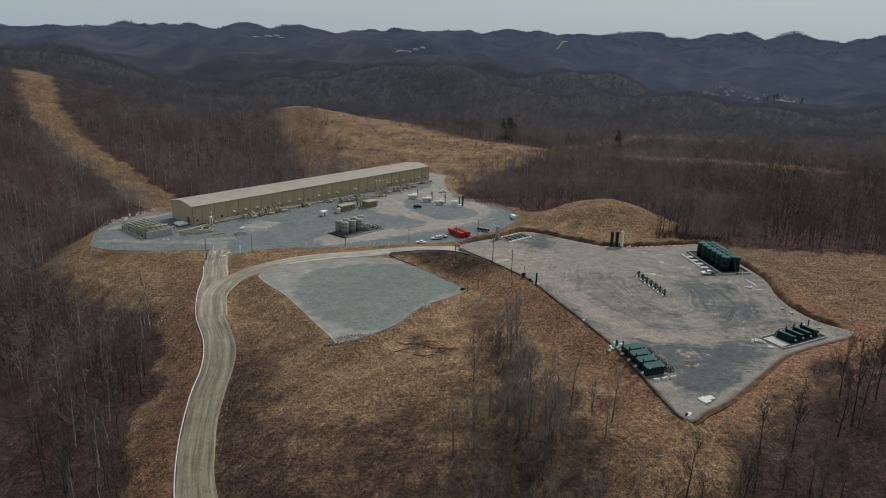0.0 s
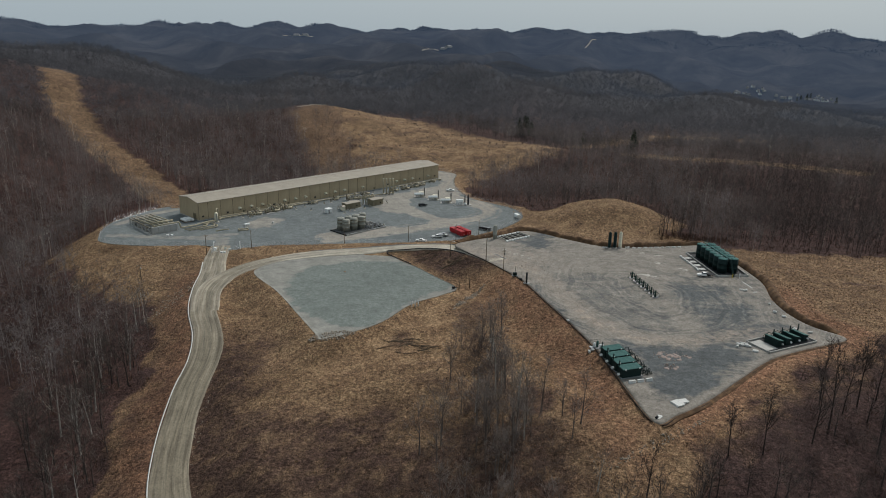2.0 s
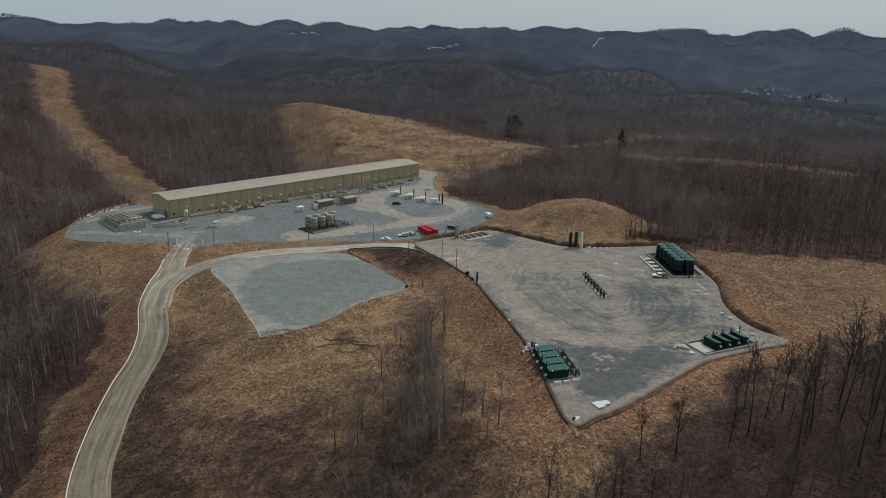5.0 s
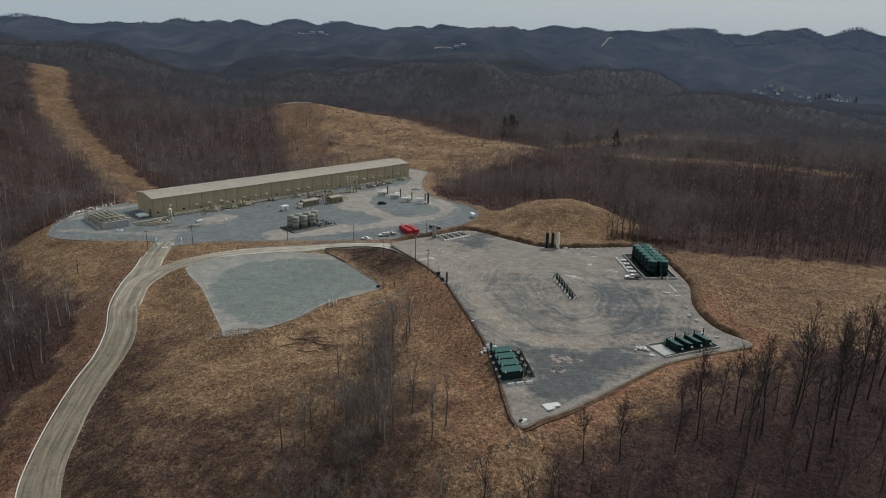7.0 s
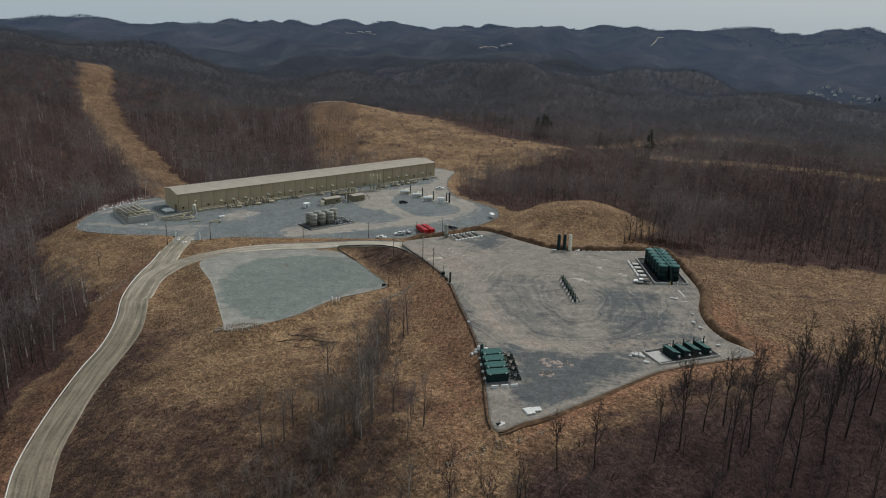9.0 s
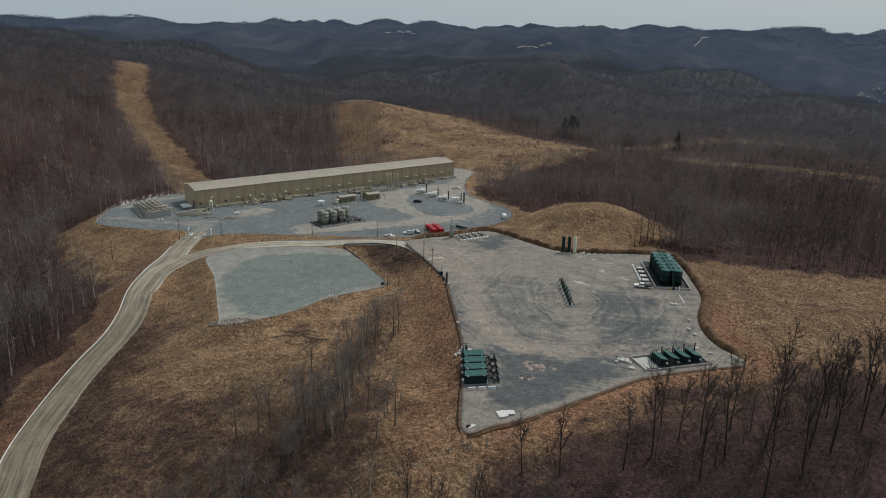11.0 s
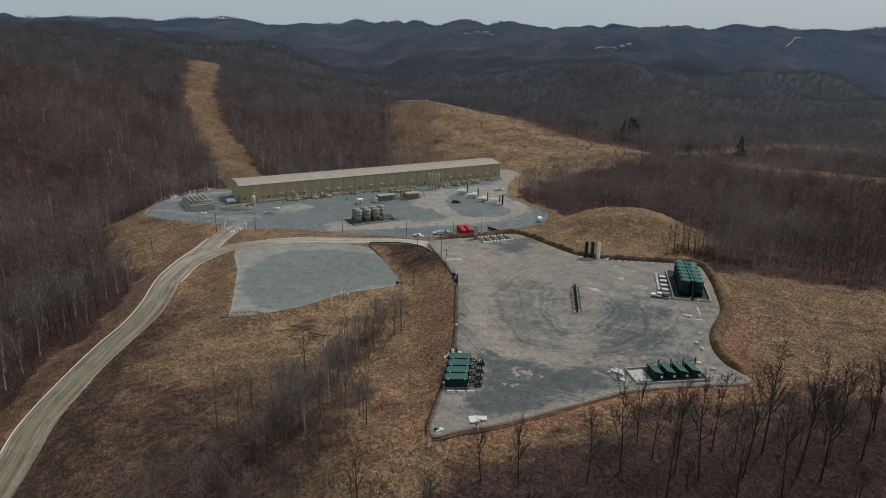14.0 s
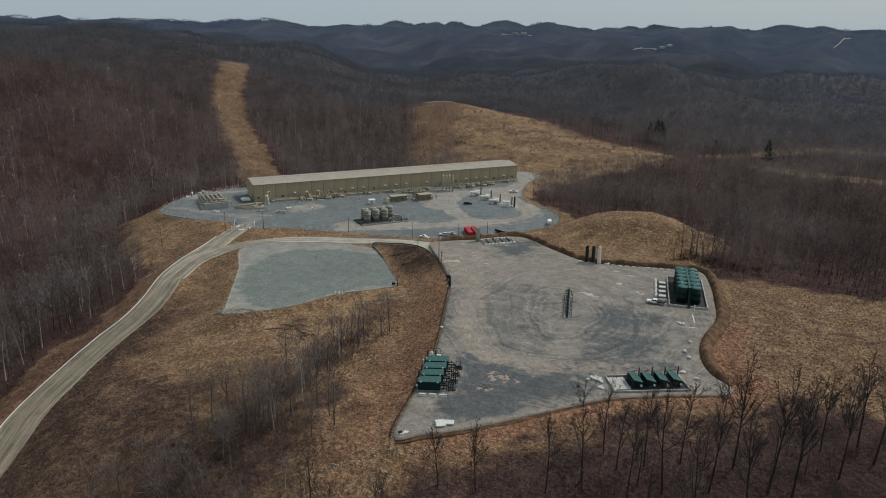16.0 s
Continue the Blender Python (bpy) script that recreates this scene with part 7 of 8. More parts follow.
stones("riprap", -32.0, 227.0, 8.5, 3.2, 24, 230, 3, "pale broken rock at the laydown pad's tip")
stones("riprap", 17.5, 270.0, 12.0, 1.3, 58, 130, 4, "pale rock lining of a drainage channel")
stones("riprap", 66.0, 157.5, 20.0, 1.2, 32, 90, 5, "pale rocky track below the pad", (0.25, 0.7))
stones("riprap", -110.0, 272.0, 16.0, 5.5, 65, 150, 6, "scattered pale rock beside the road", (0.2, 0.8))
stones("road_stones", -68.5, 190.0, 3.2, 34.0, 12, 300, 7, "loose pale stone along the road shoulder", (0.15, 0.45))


# ---- broken stone and pale spills on the well pad ----
def blob(name, x, y, rx, ry, turn, seed, material, label):
    """A thin irregular spread of fill lying on the gravel."""
    rs = np.random.RandomState(seed)
    n = 22
    a = np.linspace(0, 2 * math.pi, n, endpoint=False)
    r = 1 + 0.22 * np.sin(3 * a + rs.uniform(0, 6)) + 0.16 * np.sin(5 * a + rs.uniform(0, 6)) + 0.08 * rs.randn(n)
    c, s = math.cos(radians(turn)), math.sin(radians(turn))
    v, f = [], []
    for k, (sc, h) in enumerate(((1.0, 0.0), (0.86, 0.07), (0.5, 0.11))):
        for i in range(n):
            px, py = rx * sc * r[i] * math.cos(a[i]), ry * sc * r[i] * math.sin(a[i])
            v.append((x + px * c - py * s, y + px * s + py * c, WELL_Z + h + 0.02 * rs.rand()))
    for k in range(2):
        f += [(k * n + i, k * n + (i + 1) % n, (k + 1) * n + (i + 1) % n, (k + 1) * n + i) for i in range(n)]
    f.append(tuple(2 * n + i for i in range(n)))
    return tagged(new(name, mesh_of(name, v, f, material, True)), label, "fill patch", kind="structure")


for k, (x, y, rx, ry, t) in enumerate(((93.3, 285.6, 3.0, 1.4, -20), (96.5, 284.0, 1.5, 1.0, 15), (102.9, 302.8, 1.7, 1.2, 0), (111.2, 296.4, 1.1, 0.9, 10), (113.0, 294.6, 1.5, 0.9, 40), (106.2, 314.9, 1.9, 0.7, 0), (99.5, 318.0, 1.2, 0.6, 20), (93.0, 320.5, 1.2, 0.5, 10), (38.7, 309.8, 1.5, 0.7, 30), (44.6, 304.0, 1.2, 0.6, 0), (34.0, 316.3, 1.0, 0.5, 50), (36.0, 312.5, 0.8, 0.5, 50), (41.5, 307.5, 0.8, 0.5, 10), (66.5, 199.0, 1.0, 0.5, 0))):
    blob("fill_patch", x, y, rx, ry, t, 30 + k, PALE_FILL, "thin pale spill of crushed stone")
_rb = random.Random(44)
for k in range(15):
    a, d = _rb.uniform(0, 6.28), math.sqrt(_rb.random())
    x, y = (83.2 + 6.2 * d * math.cos(a), 205.2 + 3.6 * d * math.sin(a)) if k < 12 else (80.6 + 2.0 * math.cos(a), 197.6 + 1.4 * math.sin(a))
    blob("fill_patch", x, y, _rb.uniform(0.6, 1.5), _rb.uniform(0.5, 1.0), _rb.uniform(0, 180), 70 + k, PINK_RUBBLE, "flat pinkish spill of broken stone")
stones("rubble", 83.0, 205.0, 6.5, 3.4, 10, 50, 12, "pinkish broken rubble scattered on the gravel", (0.2, 0.6))
stones("rubble", 80.5, 198.0, 2.6, 1.8, 30, 26, 13, "pinkish broken rubble scattered on the gravel", (0.2, 0.6))
for o in scene.objects:
    if o.name.startswith("rubble"):
        o.data.materials[0] = PINK_RUBBLE
stones("loose_stone", 95.0, 262.0, 42.0, 70.0, 0, 300, 14, "loose pale stones strewn over the pad", (0.12, 0.4))
stones("loose_stone", 50.0, 296.0, 14.0, 9.0, 30, 60, 15, "loose pale stones near the lane", (0.2, 0.6))


# ---- far settlement and tracks ----
def house(x, y, turn, size, wall, label):
    ob = thing("house", x, y, land_at(x, y) - 0.4, turn, label, "house", "houses in the valley")
    part("wall", Shape().box(0, 0, 0, 12 * size, 8.5 * size, 5.2, bevel=0.05), wall, ob)
    part("roof", Shape().extrude([(-4.9 * size, 5.0), (0, 8.0), (4.9 * size, 5.0)], 0, -6.5 * size, 6.5 * size), SHINGLE, ob)
    part("chimney", Shape().box(3 * size, 1.0, 6.0, 0.9, 0.9, 3.0), CONCRETE, ob)
    return ob


hr = random.Random(5)
for k in range(46):
    t = hr.random()
    x = 850 + 175 * t + hr.uniform(-28, 28)
    y = 2260 - 200 * t + hr.uniform(-60, 60)
    house(x, y, hr.uniform(0, 180), hr.uniform(0.5, 0.9), HOUSE_WALL if k % 4 else WHITE, "small pale house in the distant valley")
for x, y, t in ((-88, 2395, 20), (-70, 2400, 50), (-620, 2552, 10), (-590, 2556, 30)):
    house(x, y, t, 1.6, HOUSE_WALL, "lone pale farm building on a far ridge")


def far_track(line, half, label, lift=1.6):
    line = smooth_line(line, 12)
    d = np.gradient(line, axis=0)
    d /= np.linalg.norm(d, axis=1)[:, None]
    nn = np.stack([d[:, 1], -d[:, 0]], -1)
    v, f = [], []
    for p, q in zip(line, nn):
        for s in (-1, 1):
            r = p + q * s * half
            v.append((r[0], r[1], land_at(r[0], r[1]) + lift))
    f = [(2 * i, 2 * i + 1, 2 * i + 3, 2 * i + 2) for i in range(len(line) - 1)]
    return tagged(new("dirt_track", mesh_of("dirt_track", v, f, TRACK_DIRT, True)), label, "track", kind="structure")


far_track([(-104, 2392), (-132, 2417), (-165, 2400), (-170, 2280), (-150, 2200), (-121, 2150), (-138, 2106)], 1.5, "pale dirt track winding up a far ridge")
far_track([(417, 2633), (437, 2670), (448, 2700), (470, 2722)], 1.4, "pale dirt track on a far ridge")
far_track([(-660, 2509), (-617, 2552), (-560, 2548)], 2.2, "bare pale clearing on a far ridge")
far_track([(-160, 692), (-134, 716), (-112, 732), (-92, 738)], 1.5, "pale dirt track over the brow of the old field", 0.5)
# ---- woods ----
def stick(pts, radii, n):
    """Vertices and triangles of a tapered stem."""
    p = np.array(pts, float)
    d = np.gradient(p, axis=0)
    d /= np.linalg.norm(d, axis=1)[:, None] + 1e-9
    ref = np.array([1.0, 0.13, 0.07]) if abs(d[0, 0]) < 0.8 else np.array([0.1, 1.0, 0.2])
    s = np.cross(d, ref)
    s /= np.linalg.norm(s, axis=1)[:, None] + 1e-9
    u = np.cross(d, s)
    v = []
    for i in range(len(p)):
        for k in range(n):
            a = 2 * math.pi * k / n
            v.append(p[i] + (s[i] * math.cos(a) + u[i] * math.sin(a)) * radii[i])
    f = []
    for i in range(len(p) - 1):
        for k in range(n):
            a, b = i * n + k, i * n + (k + 1) % n
            f += [(a, b, b + n), (a, b + n, a + n)]
    return np.array(v), np.array(f)


def blade(p, q, w, rs):
    """One thin triangle: a twig."""
    d = q - p
    s = np.cross(d, rs.randn(3))
    s *= w / (np.linalg.norm(s) + 1e-9) / 2
    return np.array([p - s, p + s, q]), np.array([(0, 1, 2)])


def bare_tree(seed, h, limbs, branches, twigs, detail, spread_=1.0, girth=1.0):
    """A leafless tree: trunk, limbs, branches and twigs. detail 2 is nearest, 0 farthest."""
    rs = np.random.RandomState(seed)
    vs, fs, n = [], [], 0

    def put(vf):
        nonlocal n
        vs.append(vf[0])
        fs.append(vf[1] + n)
        n += len(vf[0])

    lean = rs.randn(2) * 0.04
    top = h * rs.uniform(0.78, 0.9)
    ts = np.linspace(0, 1, 6 if detail == 2 else (3 if detail == 1 else 2))
    trunk = np.stack([lean[0] * top * ts + 0.02 * h * np.sin(3 * ts + seed) * ts, lean[1] * top * ts + 0.02 * h * np.cos(2.3 * ts + seed) * ts, top * ts - 0.4 * (1 - ts)], -1)
    r0 = h * (0.0165, 0.0085, 0.009)[2 - detail]
    rad = r0 * girth * (1 - 0.86 * ts)
    if detail == 0:
        put(blade(trunk[0], trunk[-1] * (1, 1, 0.9), r0 * 1.8, rs))
    else:
        put(stick(trunk, rad, 7 if detail == 2 else 3))
    az = rs.uniform(0, 6.28)
    for i in range(limbs):
        t = rs.uniform(0.34, 0.98) if i else 0.99
        az += 2.4 + rs.uniform(-0.5, 0.5)
        p0 = np.array([np.interp(t, ts, trunk[:, k]) for k in range(3)])
        up = rs.uniform(0.55, 1.25) + 0.5 * (t - 0.4)
        ln = h * (0.20 + 0.30 * (1 - t) + 0.08 * rs.rand()) * spread_
        di = np.array([math.cos(az) * math.cos(up), math.sin(az) * math.cos(up), math.sin(up)])
        p1 = p0 + di * ln * 0.5
        p2 = p1 + (di * 0.75 + np.array([0, 0, 0.45])) * ln * 0.5
        lr = r0 * 0.42 * (1.15 - t * 0.7)
        if detail == 2:
            put(stick([p0, p1, p2], [lr, lr * 0.65, lr * 0.2], 4))
        else:
            put(blade(p0, p2, lr * (2.6 if detail else 4), rs))
        for j in range(branches):
            s = rs.uniform(0.25, 1.0)
            q0 = p0 + (p1 - p0) * min(1, s * 2) + (p2 - p1) * max(0, s * 2 - 1)
            bd = di + rs.randn(3) * 0.65 + np.array([0, 0, 0.25])
            bd /= np.linalg.norm(bd)
            bl = ln * rs.uniform(0.32, 0.62)
            q1 = q0 + bd * bl
            if detail == 2:
                put(stick([q0, q1], [lr * 0.42, lr * 0.1], 3))
            else:
                put(blade(q0, q1, lr * (1.5 if detail else 2.6), rs))
            for k in range(twigs):
                g0 = q0 + (q1 - q0) * rs.uniform(0.2, 1.0)
                gd = bd + rs.randn(3) * 0.7 + np.array([0, 0, 0.2])
                gd /= np.linalg.norm(gd)
                put(blade(g0, g0 + gd * bl * rs.uniform(0.35, 0.75), (0.085, 0.17, 0.3)[2 - detail], rs))
    return np.vstack(vs), np.vstack(fs)


def puff_tree(seed, h, twigs, ln, wd, wide=0.27):
    """A leafless crown seen from afar: a slim stem and a cloud of short twigs."""
    rs = np.random.RandomState(seed)
    vs, fs = [], []
    v, f = blade(np.array([0, 0, -0.4]), np.array([rs.randn() * 0.3, rs.randn() * 0.3, h * 0.8]), h * 0.02, rs)
    vs.append(v)
    fs.append(f)
    for i in range(twigs):
        d = rs.randn(3)
        d /= np.linalg.norm(d)
        r = rs.rand() ** 0.4
        c = np.array([d[0] * wide * h * r, d[1] * wide * h * r, h * (0.62 + 0.36 * d[2] * r)])
        w = d * 0.8 + rs.randn(3) * 0.7 + np.array([0, 0, 0.35])
        w *= ln * h * rs.uniform(0.6, 1.2) / np.linalg.norm(w)
        v, f = blade(c - w * 0.5, c + w * 0.5, wd * h * rs.uniform(0.6, 1.4), rs)
        vs.append(v)
        fs.append(f + 3 * (i + 1))
    return np.vstack(vs), np.vstack(fs)


def shrub(seed, h, stems, w):
    rs = np.random.RandomState(seed)
    vs, fs = [], []
    for i in range(stems):
        a, o = rs.uniform(0, 6.28), rs.uniform(0.1, 0.75)
        p = np.array([math.cos(a) * 0.25 * h * rs.rand(), math.sin(a) * 0.25 * h * rs.rand(), -0.1])
        q = p + np.array([math.cos(a) * o, math.sin(a) * o, rs.uniform(0.6, 1.1)]) * h
        v, f = blade(p, q, w, rs)
        vs.append(v)
        fs.append(f + 3 * i)
    return np.vstack(vs), np.vstack(fs)


def fir(seed, h):
    """A pine: a stem and drooping sprays of needles."""
    rs = np.random.RandomState(seed)
    vs, fs, n = [], [], 0
    for i in range(260):
        t = rs.rand() ** 0.8
        z = h * (0.12 + 0.86 * t)
        a = rs.uniform(0, 6.28)
        ln = h * 0.27 * (1 - t) ** 0.8 * rs.uniform(0.6, 1.1) + 0.3
        p = np.array([0, 0, z]) + np.array([math.cos(a), math.sin(a), 0]) * ln * rs.uniform(0, 0.5)
        q = p + np.array([math.cos(a) * ln, math.sin(a) * ln, rs.uniform(-0.15, 0.12) * ln])
        v, f = blade(p, q, 0.7, rs)
        vs.append(v)
        fs.append(f + n)
        n += 3
    return np.vstack(vs), np.vstack(fs)


def scatter(name, kinds, x, y, size, rs, material, label, category, sink=0.0, tone_lo=0.0, tone_hi=1.0):
    """Many plants of a few kinds as one mass."""
    z = land(x, y)
    pick = rs.randint(0, len(kinds), len(x))
    vs, fs, tn, n = [], [], [], 0
    patch = 0.5 + 0.26 * ripple(x, y, 90, 3) + 0.22 * ripple(x, y, 34, 8) + 0.2 * rs.randn(len(x))
    # the woods east of the pad are darker oak, deepened further as painted vignette
    patch = patch + (0.08 + 0.22 * step01(-330, -230, x)) * step01(60, -60, x) * step01(760, 600, y)
    patch = patch - 0.75 * step01(110, 200, x - 0.3 * (y - 300)) * step01(640, 480, y)
    for k, (tv, tf) in enumerate(kinds):
        sel = np.where(pick == k)[0]
        if not len(sel):
            continue
        a = rs.uniform(0, 6.28, len(sel))
        sc = size[sel]
        c, s = np.cos(a) * sc, np.sin(a) * sc
        q = np.empty((len(sel), len(tv), 3), np.float32)
        q[:, :, 0] = c[:, None] * tv[None, :, 0] - s[:, None] * tv[None, :, 1] + x[sel][:, None]
        q[:, :, 1] = s[:, None] * tv[None, :, 0] + c[:, None] * tv[None, :, 1] + y[sel][:, None]
        q[:, :, 2] = sc[:, None] * tv[None, :, 2] + (z[sel] - sink)[:, None]
        vs.append(q.reshape(-1, 3))
        fs.append((tf[None] + (np.arange(len(sel)) * len(tv))[:, None, None]).reshape(-1, 3) + n)
        tn.append(np.repeat(np.clip(tone_lo + (tone_hi - tone_lo) * patch[sel], 0, 1), len(tv)))
        n += len(sel) * len(tv)
    ob = new(name, mesh_of(name, np.vstack(vs), np.vstack(fs), material, False, {"tone": np.concatenate(tn), "haze": haze_at(np.vstack(vs)[:, 0], np.vstack(vs)[:, 1])} if material is DISTANCE else {"tone": np.concatenate(tn)}))
    return tagged(ob, label, category, kind="stuff")


def in_sight(x, y, margin=25.0):
    """The part of the hills that lies before the flight line."""
    left = ((x - 136) * 0.578 + (y - 27) * 0.816 > -margin) | (x * 0.84 + y * 0.54 > -margin)
    right = (x * 0.84 - y * 0.54 < margin) | ((x - 59) * 0.883 - (y - 4) * 0.47 < margin) | ((x - 136) * 0.983 - (y - 27) * 0.186 < margin)
    return left & right


def jitter(x0, x1, y0, y1, step, rs):
    px, py = np.meshgrid(np.arange(x0, x1, step), np.arange(y0, y1, step))
    px = px.ravel() + rs.uniform(-0.48, 0.48, px.size) * step
    py = py.ravel() + rs.uniform(-0.48, 0.48, py.size) * step
    return px, py


def keep_woods(x, y, rs, power=1.0):
    w, _, _ = cover(x, y)
    strip = (ring_distance(x, y, STATION) < 7) | (line_distance(x, y, LANE)[0] < 22)
    w = np.where(strip, 0.0, w)
    return rs.rand(len(x)) < w ** power * step01(0.25, 0.7, w)


rs = np.random.RandomState(21)
far_of = lambda x, y: np.hypot(x - 60, y - 10)

# near trees, one by one
near_kinds = [bare_tree(40 + k, 17.0, 9, 5, 6, 2, 0.9 + 0.1 * (k % 3)) for k in range(9)]
pale_kinds = [bare_tree(80 + k, 17.0, 8, 4, 5, 2, 0.85) for k in range(3)]


def split_tree(v, f):
    """Trunk and limbs apart from the fine crown, by the size of each stem."""
    trunk_v = 42
    own = (f < trunk_v).all(1)
    return (v[:trunk_v], f[own]), (v[trunk_v:], f[~own] - trunk_v)


near_parts = []
for k, (v, f) in enumerate(near_kinds):
    (tv, tf), (cv_, cf) = split_tree(v, f)
    near_parts.append((mesh_of("trunk", tv, tf, TWIG, True, {"tone": np.full(len(tv), 0.1 + 0.06 * k)}), mesh_of("crown", cv_, cf, TWIG, False, {"tone": np.full(len(cv_), 0.16 + 0.09 * k)})))
gully_parts = []
for k in range(4):
    (tv, tf), (cv_, cf) = split_tree(*near_kinds[2 * k])
    gully_parts.append((mesh_of("trunk", tv, tf, GULLY_TWIG, True, {"tone": np.full(len(tv), 0.55)}), mesh_of("crown", cv_, cf, GULLY_TWIG, False, {"tone": np.full(len(cv_), 0.75)})))
pale_parts = []
for k, (v, f) in enumerate(pale_kinds):
    (tv, tf), (cv_, cf) = split_tree(v, f)
    pale_parts.append((mesh_of("trunk", tv, tf, PALE, True, {"tone": np.full(len(tv), 0.5)}), mesh_of("crown", cv_, cf, PALE_TWIG, False, {"tone": np.full(len(cv_), 0.3)})))


def plant(x, y, parts, scale, label, name="bare_tree"):
    ob = thing(name, x, y, land_at(x, y), rs.uniform(0, 360), label, "tree", "bare trees in the near woods")
    ob.scale = (scale, scale, scale)
    part("trunk", parts[0], None, ob)
    part("crown", parts[1], None, ob)
    return ob


nx_, ny_ = jitter(-170, 190, 100, 330, 6.4, rs)
ok = in_sight(nx_, ny_, 5) & keep_woods(nx_, ny_, rs, 1.5) & ((nx_ < 70) | (rs.rand(len(nx_)) < 0.4))
nx_, ny_ = nx_[ok], ny_[ok]
order = np.argsort(far_of(nx_, ny_) + 30 * rs.rand(len(nx_)) * (nx_ < 0))
chosen = order[:190]
for n_, i in enumerate(chosen):
    k = int(rs.randint(9))
    pale = rs.rand() < 0.05 and nx_[i] < 60
    s = rs.uniform(0.7, 1.15) if nx_[i] < 70 else rs.uniform(0.35, 0.8)
    if pale:
        plant(nx_[i], ny_[i], pale_parts[k % 3], s, "bare sycamore with pale white bark and thin twigs")
    else:
        plant(nx_[i], ny_[i], near_parts[k], s, "leafless grey-brown hardwood with a twiggy crown")
rest = order[190:]
# tall oaks below the well pad
oak_parts = []
for k in range(6):
    (tv, tf), (cv_, cf) = split_tree(*bare_tree(840 + k, 26.0, 12, 7, 8, 2, 0.64 + 0.07 * (k % 3), 0.66))
    oak_parts.append((mesh_of("trunk", tv, tf, TWIG, True, {"tone": np.full(len(tv), 0.02)}), mesh_of("crown", cv_, cf, TWIG, False, {"tone": np.full(len(cv_), 0.22 + 0.08 * (k % 3))})))
for i, (x, y, s) in enumerate(((148, 188, 1.12), (156, 184, 1.15), (143, 177, 1.0), (115, 168, 0.9), (128, 179, 0.85), (118, 180, 0.72), (161, 184, 1.1), (178, 212, 1.0), (181, 207, 1.05), (136, 184, 0.8), (169, 207, 0.9), (108, 162, 0.75), (93, 156, 0.7), (84, 155, 0.6), (133, 172, 0.95), (122, 175, 0.7), (172, 196, 1.0), (186, 220, 0.95), (164, 199, 0.7), (151, 171, 1.05), (126, 163, 0.9), (140, 160, 1.0))):
    plant(x, y, oak_parts[i % 6], s, "tall dark leafless oak with forking upswept limbs")
# single trees that stand out at the wood edges
for i, (x, y, s) in enumerate(((-105, 222, 1.0), (-116, 251, 1.0), (-106, 199, 1.05), (-101, 187, 0.9), (-117, 245, 0.9), (-115, 220, 0.95), (-154, 275, 0.9), (-120, 262, 0.8), (-125, 235, 1.0), (32, 177, 1.15), (26, 186, 1.1), (31, 165, 0.95), (152, 429, 1.2), (172, 454, 1.2), (-195, 421, 1.1), (-205, 398, 1.15), (-213, 388, 1.1), (-222, 405, 1.0))):
    plant(x, y, pale_parts[i % 3], s, "bare sycamore with pale white bark and thin twigs")
for i, (x, y, s) in enumerate(((123, 370, 0.75), (127, 377, 0.8), (130, 376, 0.85), (137, 384, 0.9), (142, 382, 0.9), (120, 366, 0.45), (133, 371, 0.6), (146, 390, 0.85), (139, 374, 0.6), (128, 366, 0.4), (-181, 486, 1.15), (-176, 491, 1.2), (-172, 499, 1.2), (-166, 504, 1.2), (-162, 509, 1.15), (-158, 525, 1.2), (-156, 541, 1.1), (-186, 480, 1.0), (-150, 530, 1.1), (-143, 545, 1.1), (-132, 552, 1.0))):
    plant(x, y, near_parts[(2 * i) % 9] if i < 10 else gully_parts[i % 4], s * (1.25 if i < 10 else 1.0), "leafless grey hardwood at the edge of the woods")
# trees and brush along the gully
for i in range(74):
    t = rs.rand() ** 0.9
    x = 21 + 6 * t + rs.randn() * (5 + 13 * t * t)
    y = 240 - 125 * t + rs.randn() * 4
    if rs.rand() < 0.16:
        plant(x, y, pale_parts[i % 3], rs.uniform(0.6, 0.95), "bare sycamore with pale white bark and thin twigs")
    else:
        plant(x, y, gully_parts[i % 4], rs.uniform(0.45, 1.0), "leafless grey-brown sapling in the gully")

# the woods behind, as masses
mid_kinds = [bare_tree(120 + k, 17.0, 7, 3, 2, 1, 0.95) for k in range(7)] + [puff_tree(140 + k, 15.5, 60, 0.20, 0.010) for k in range(4)]
wx_, wy_ = jitter(-820, 620, 90, 760, 5.6, rs)
d_ = far_of(wx_, wy_)
used = (wx_ > -170) & (wx_ < 190) & (wy_ < 330)
ok = in_sight(wx_, wy_) & (d_ < 720) & ~used
wx_, wy_ = wx_[ok], wy_[ok]
ok = keep_woods(wx_, wy_, rs)
wx_, wy_ = np.concatenate([wx_[ok], nx_[rest]]), np.concatenate([wy_[ok], ny_[rest]])
scatter("middle_woods", mid_kinds, wx_, wy_, rs.uniform(0.72, 1.2, len(wx_)), rs, MID_TWIG, "dense leafless grey-brown winter woods on the slopes", "woods", tone_lo=0.05, tone_hi=0.85)
pal = rs.rand(len(wx_)) < np.where((wx_ < -60) & (wy_ < 620), 0.065, 0.014)
scatter("pale_trees", [bare_tree(160 + k, 16.0, 5, 2, 2, 1, 0.8) for k in range(3)], wx_[pal] + 2, wy_[pal] + 2, rs.uniform(0.8, 1.15, pal.sum()), rs, PALE, "pale-barked sycamores scattered through the woods", "woods")

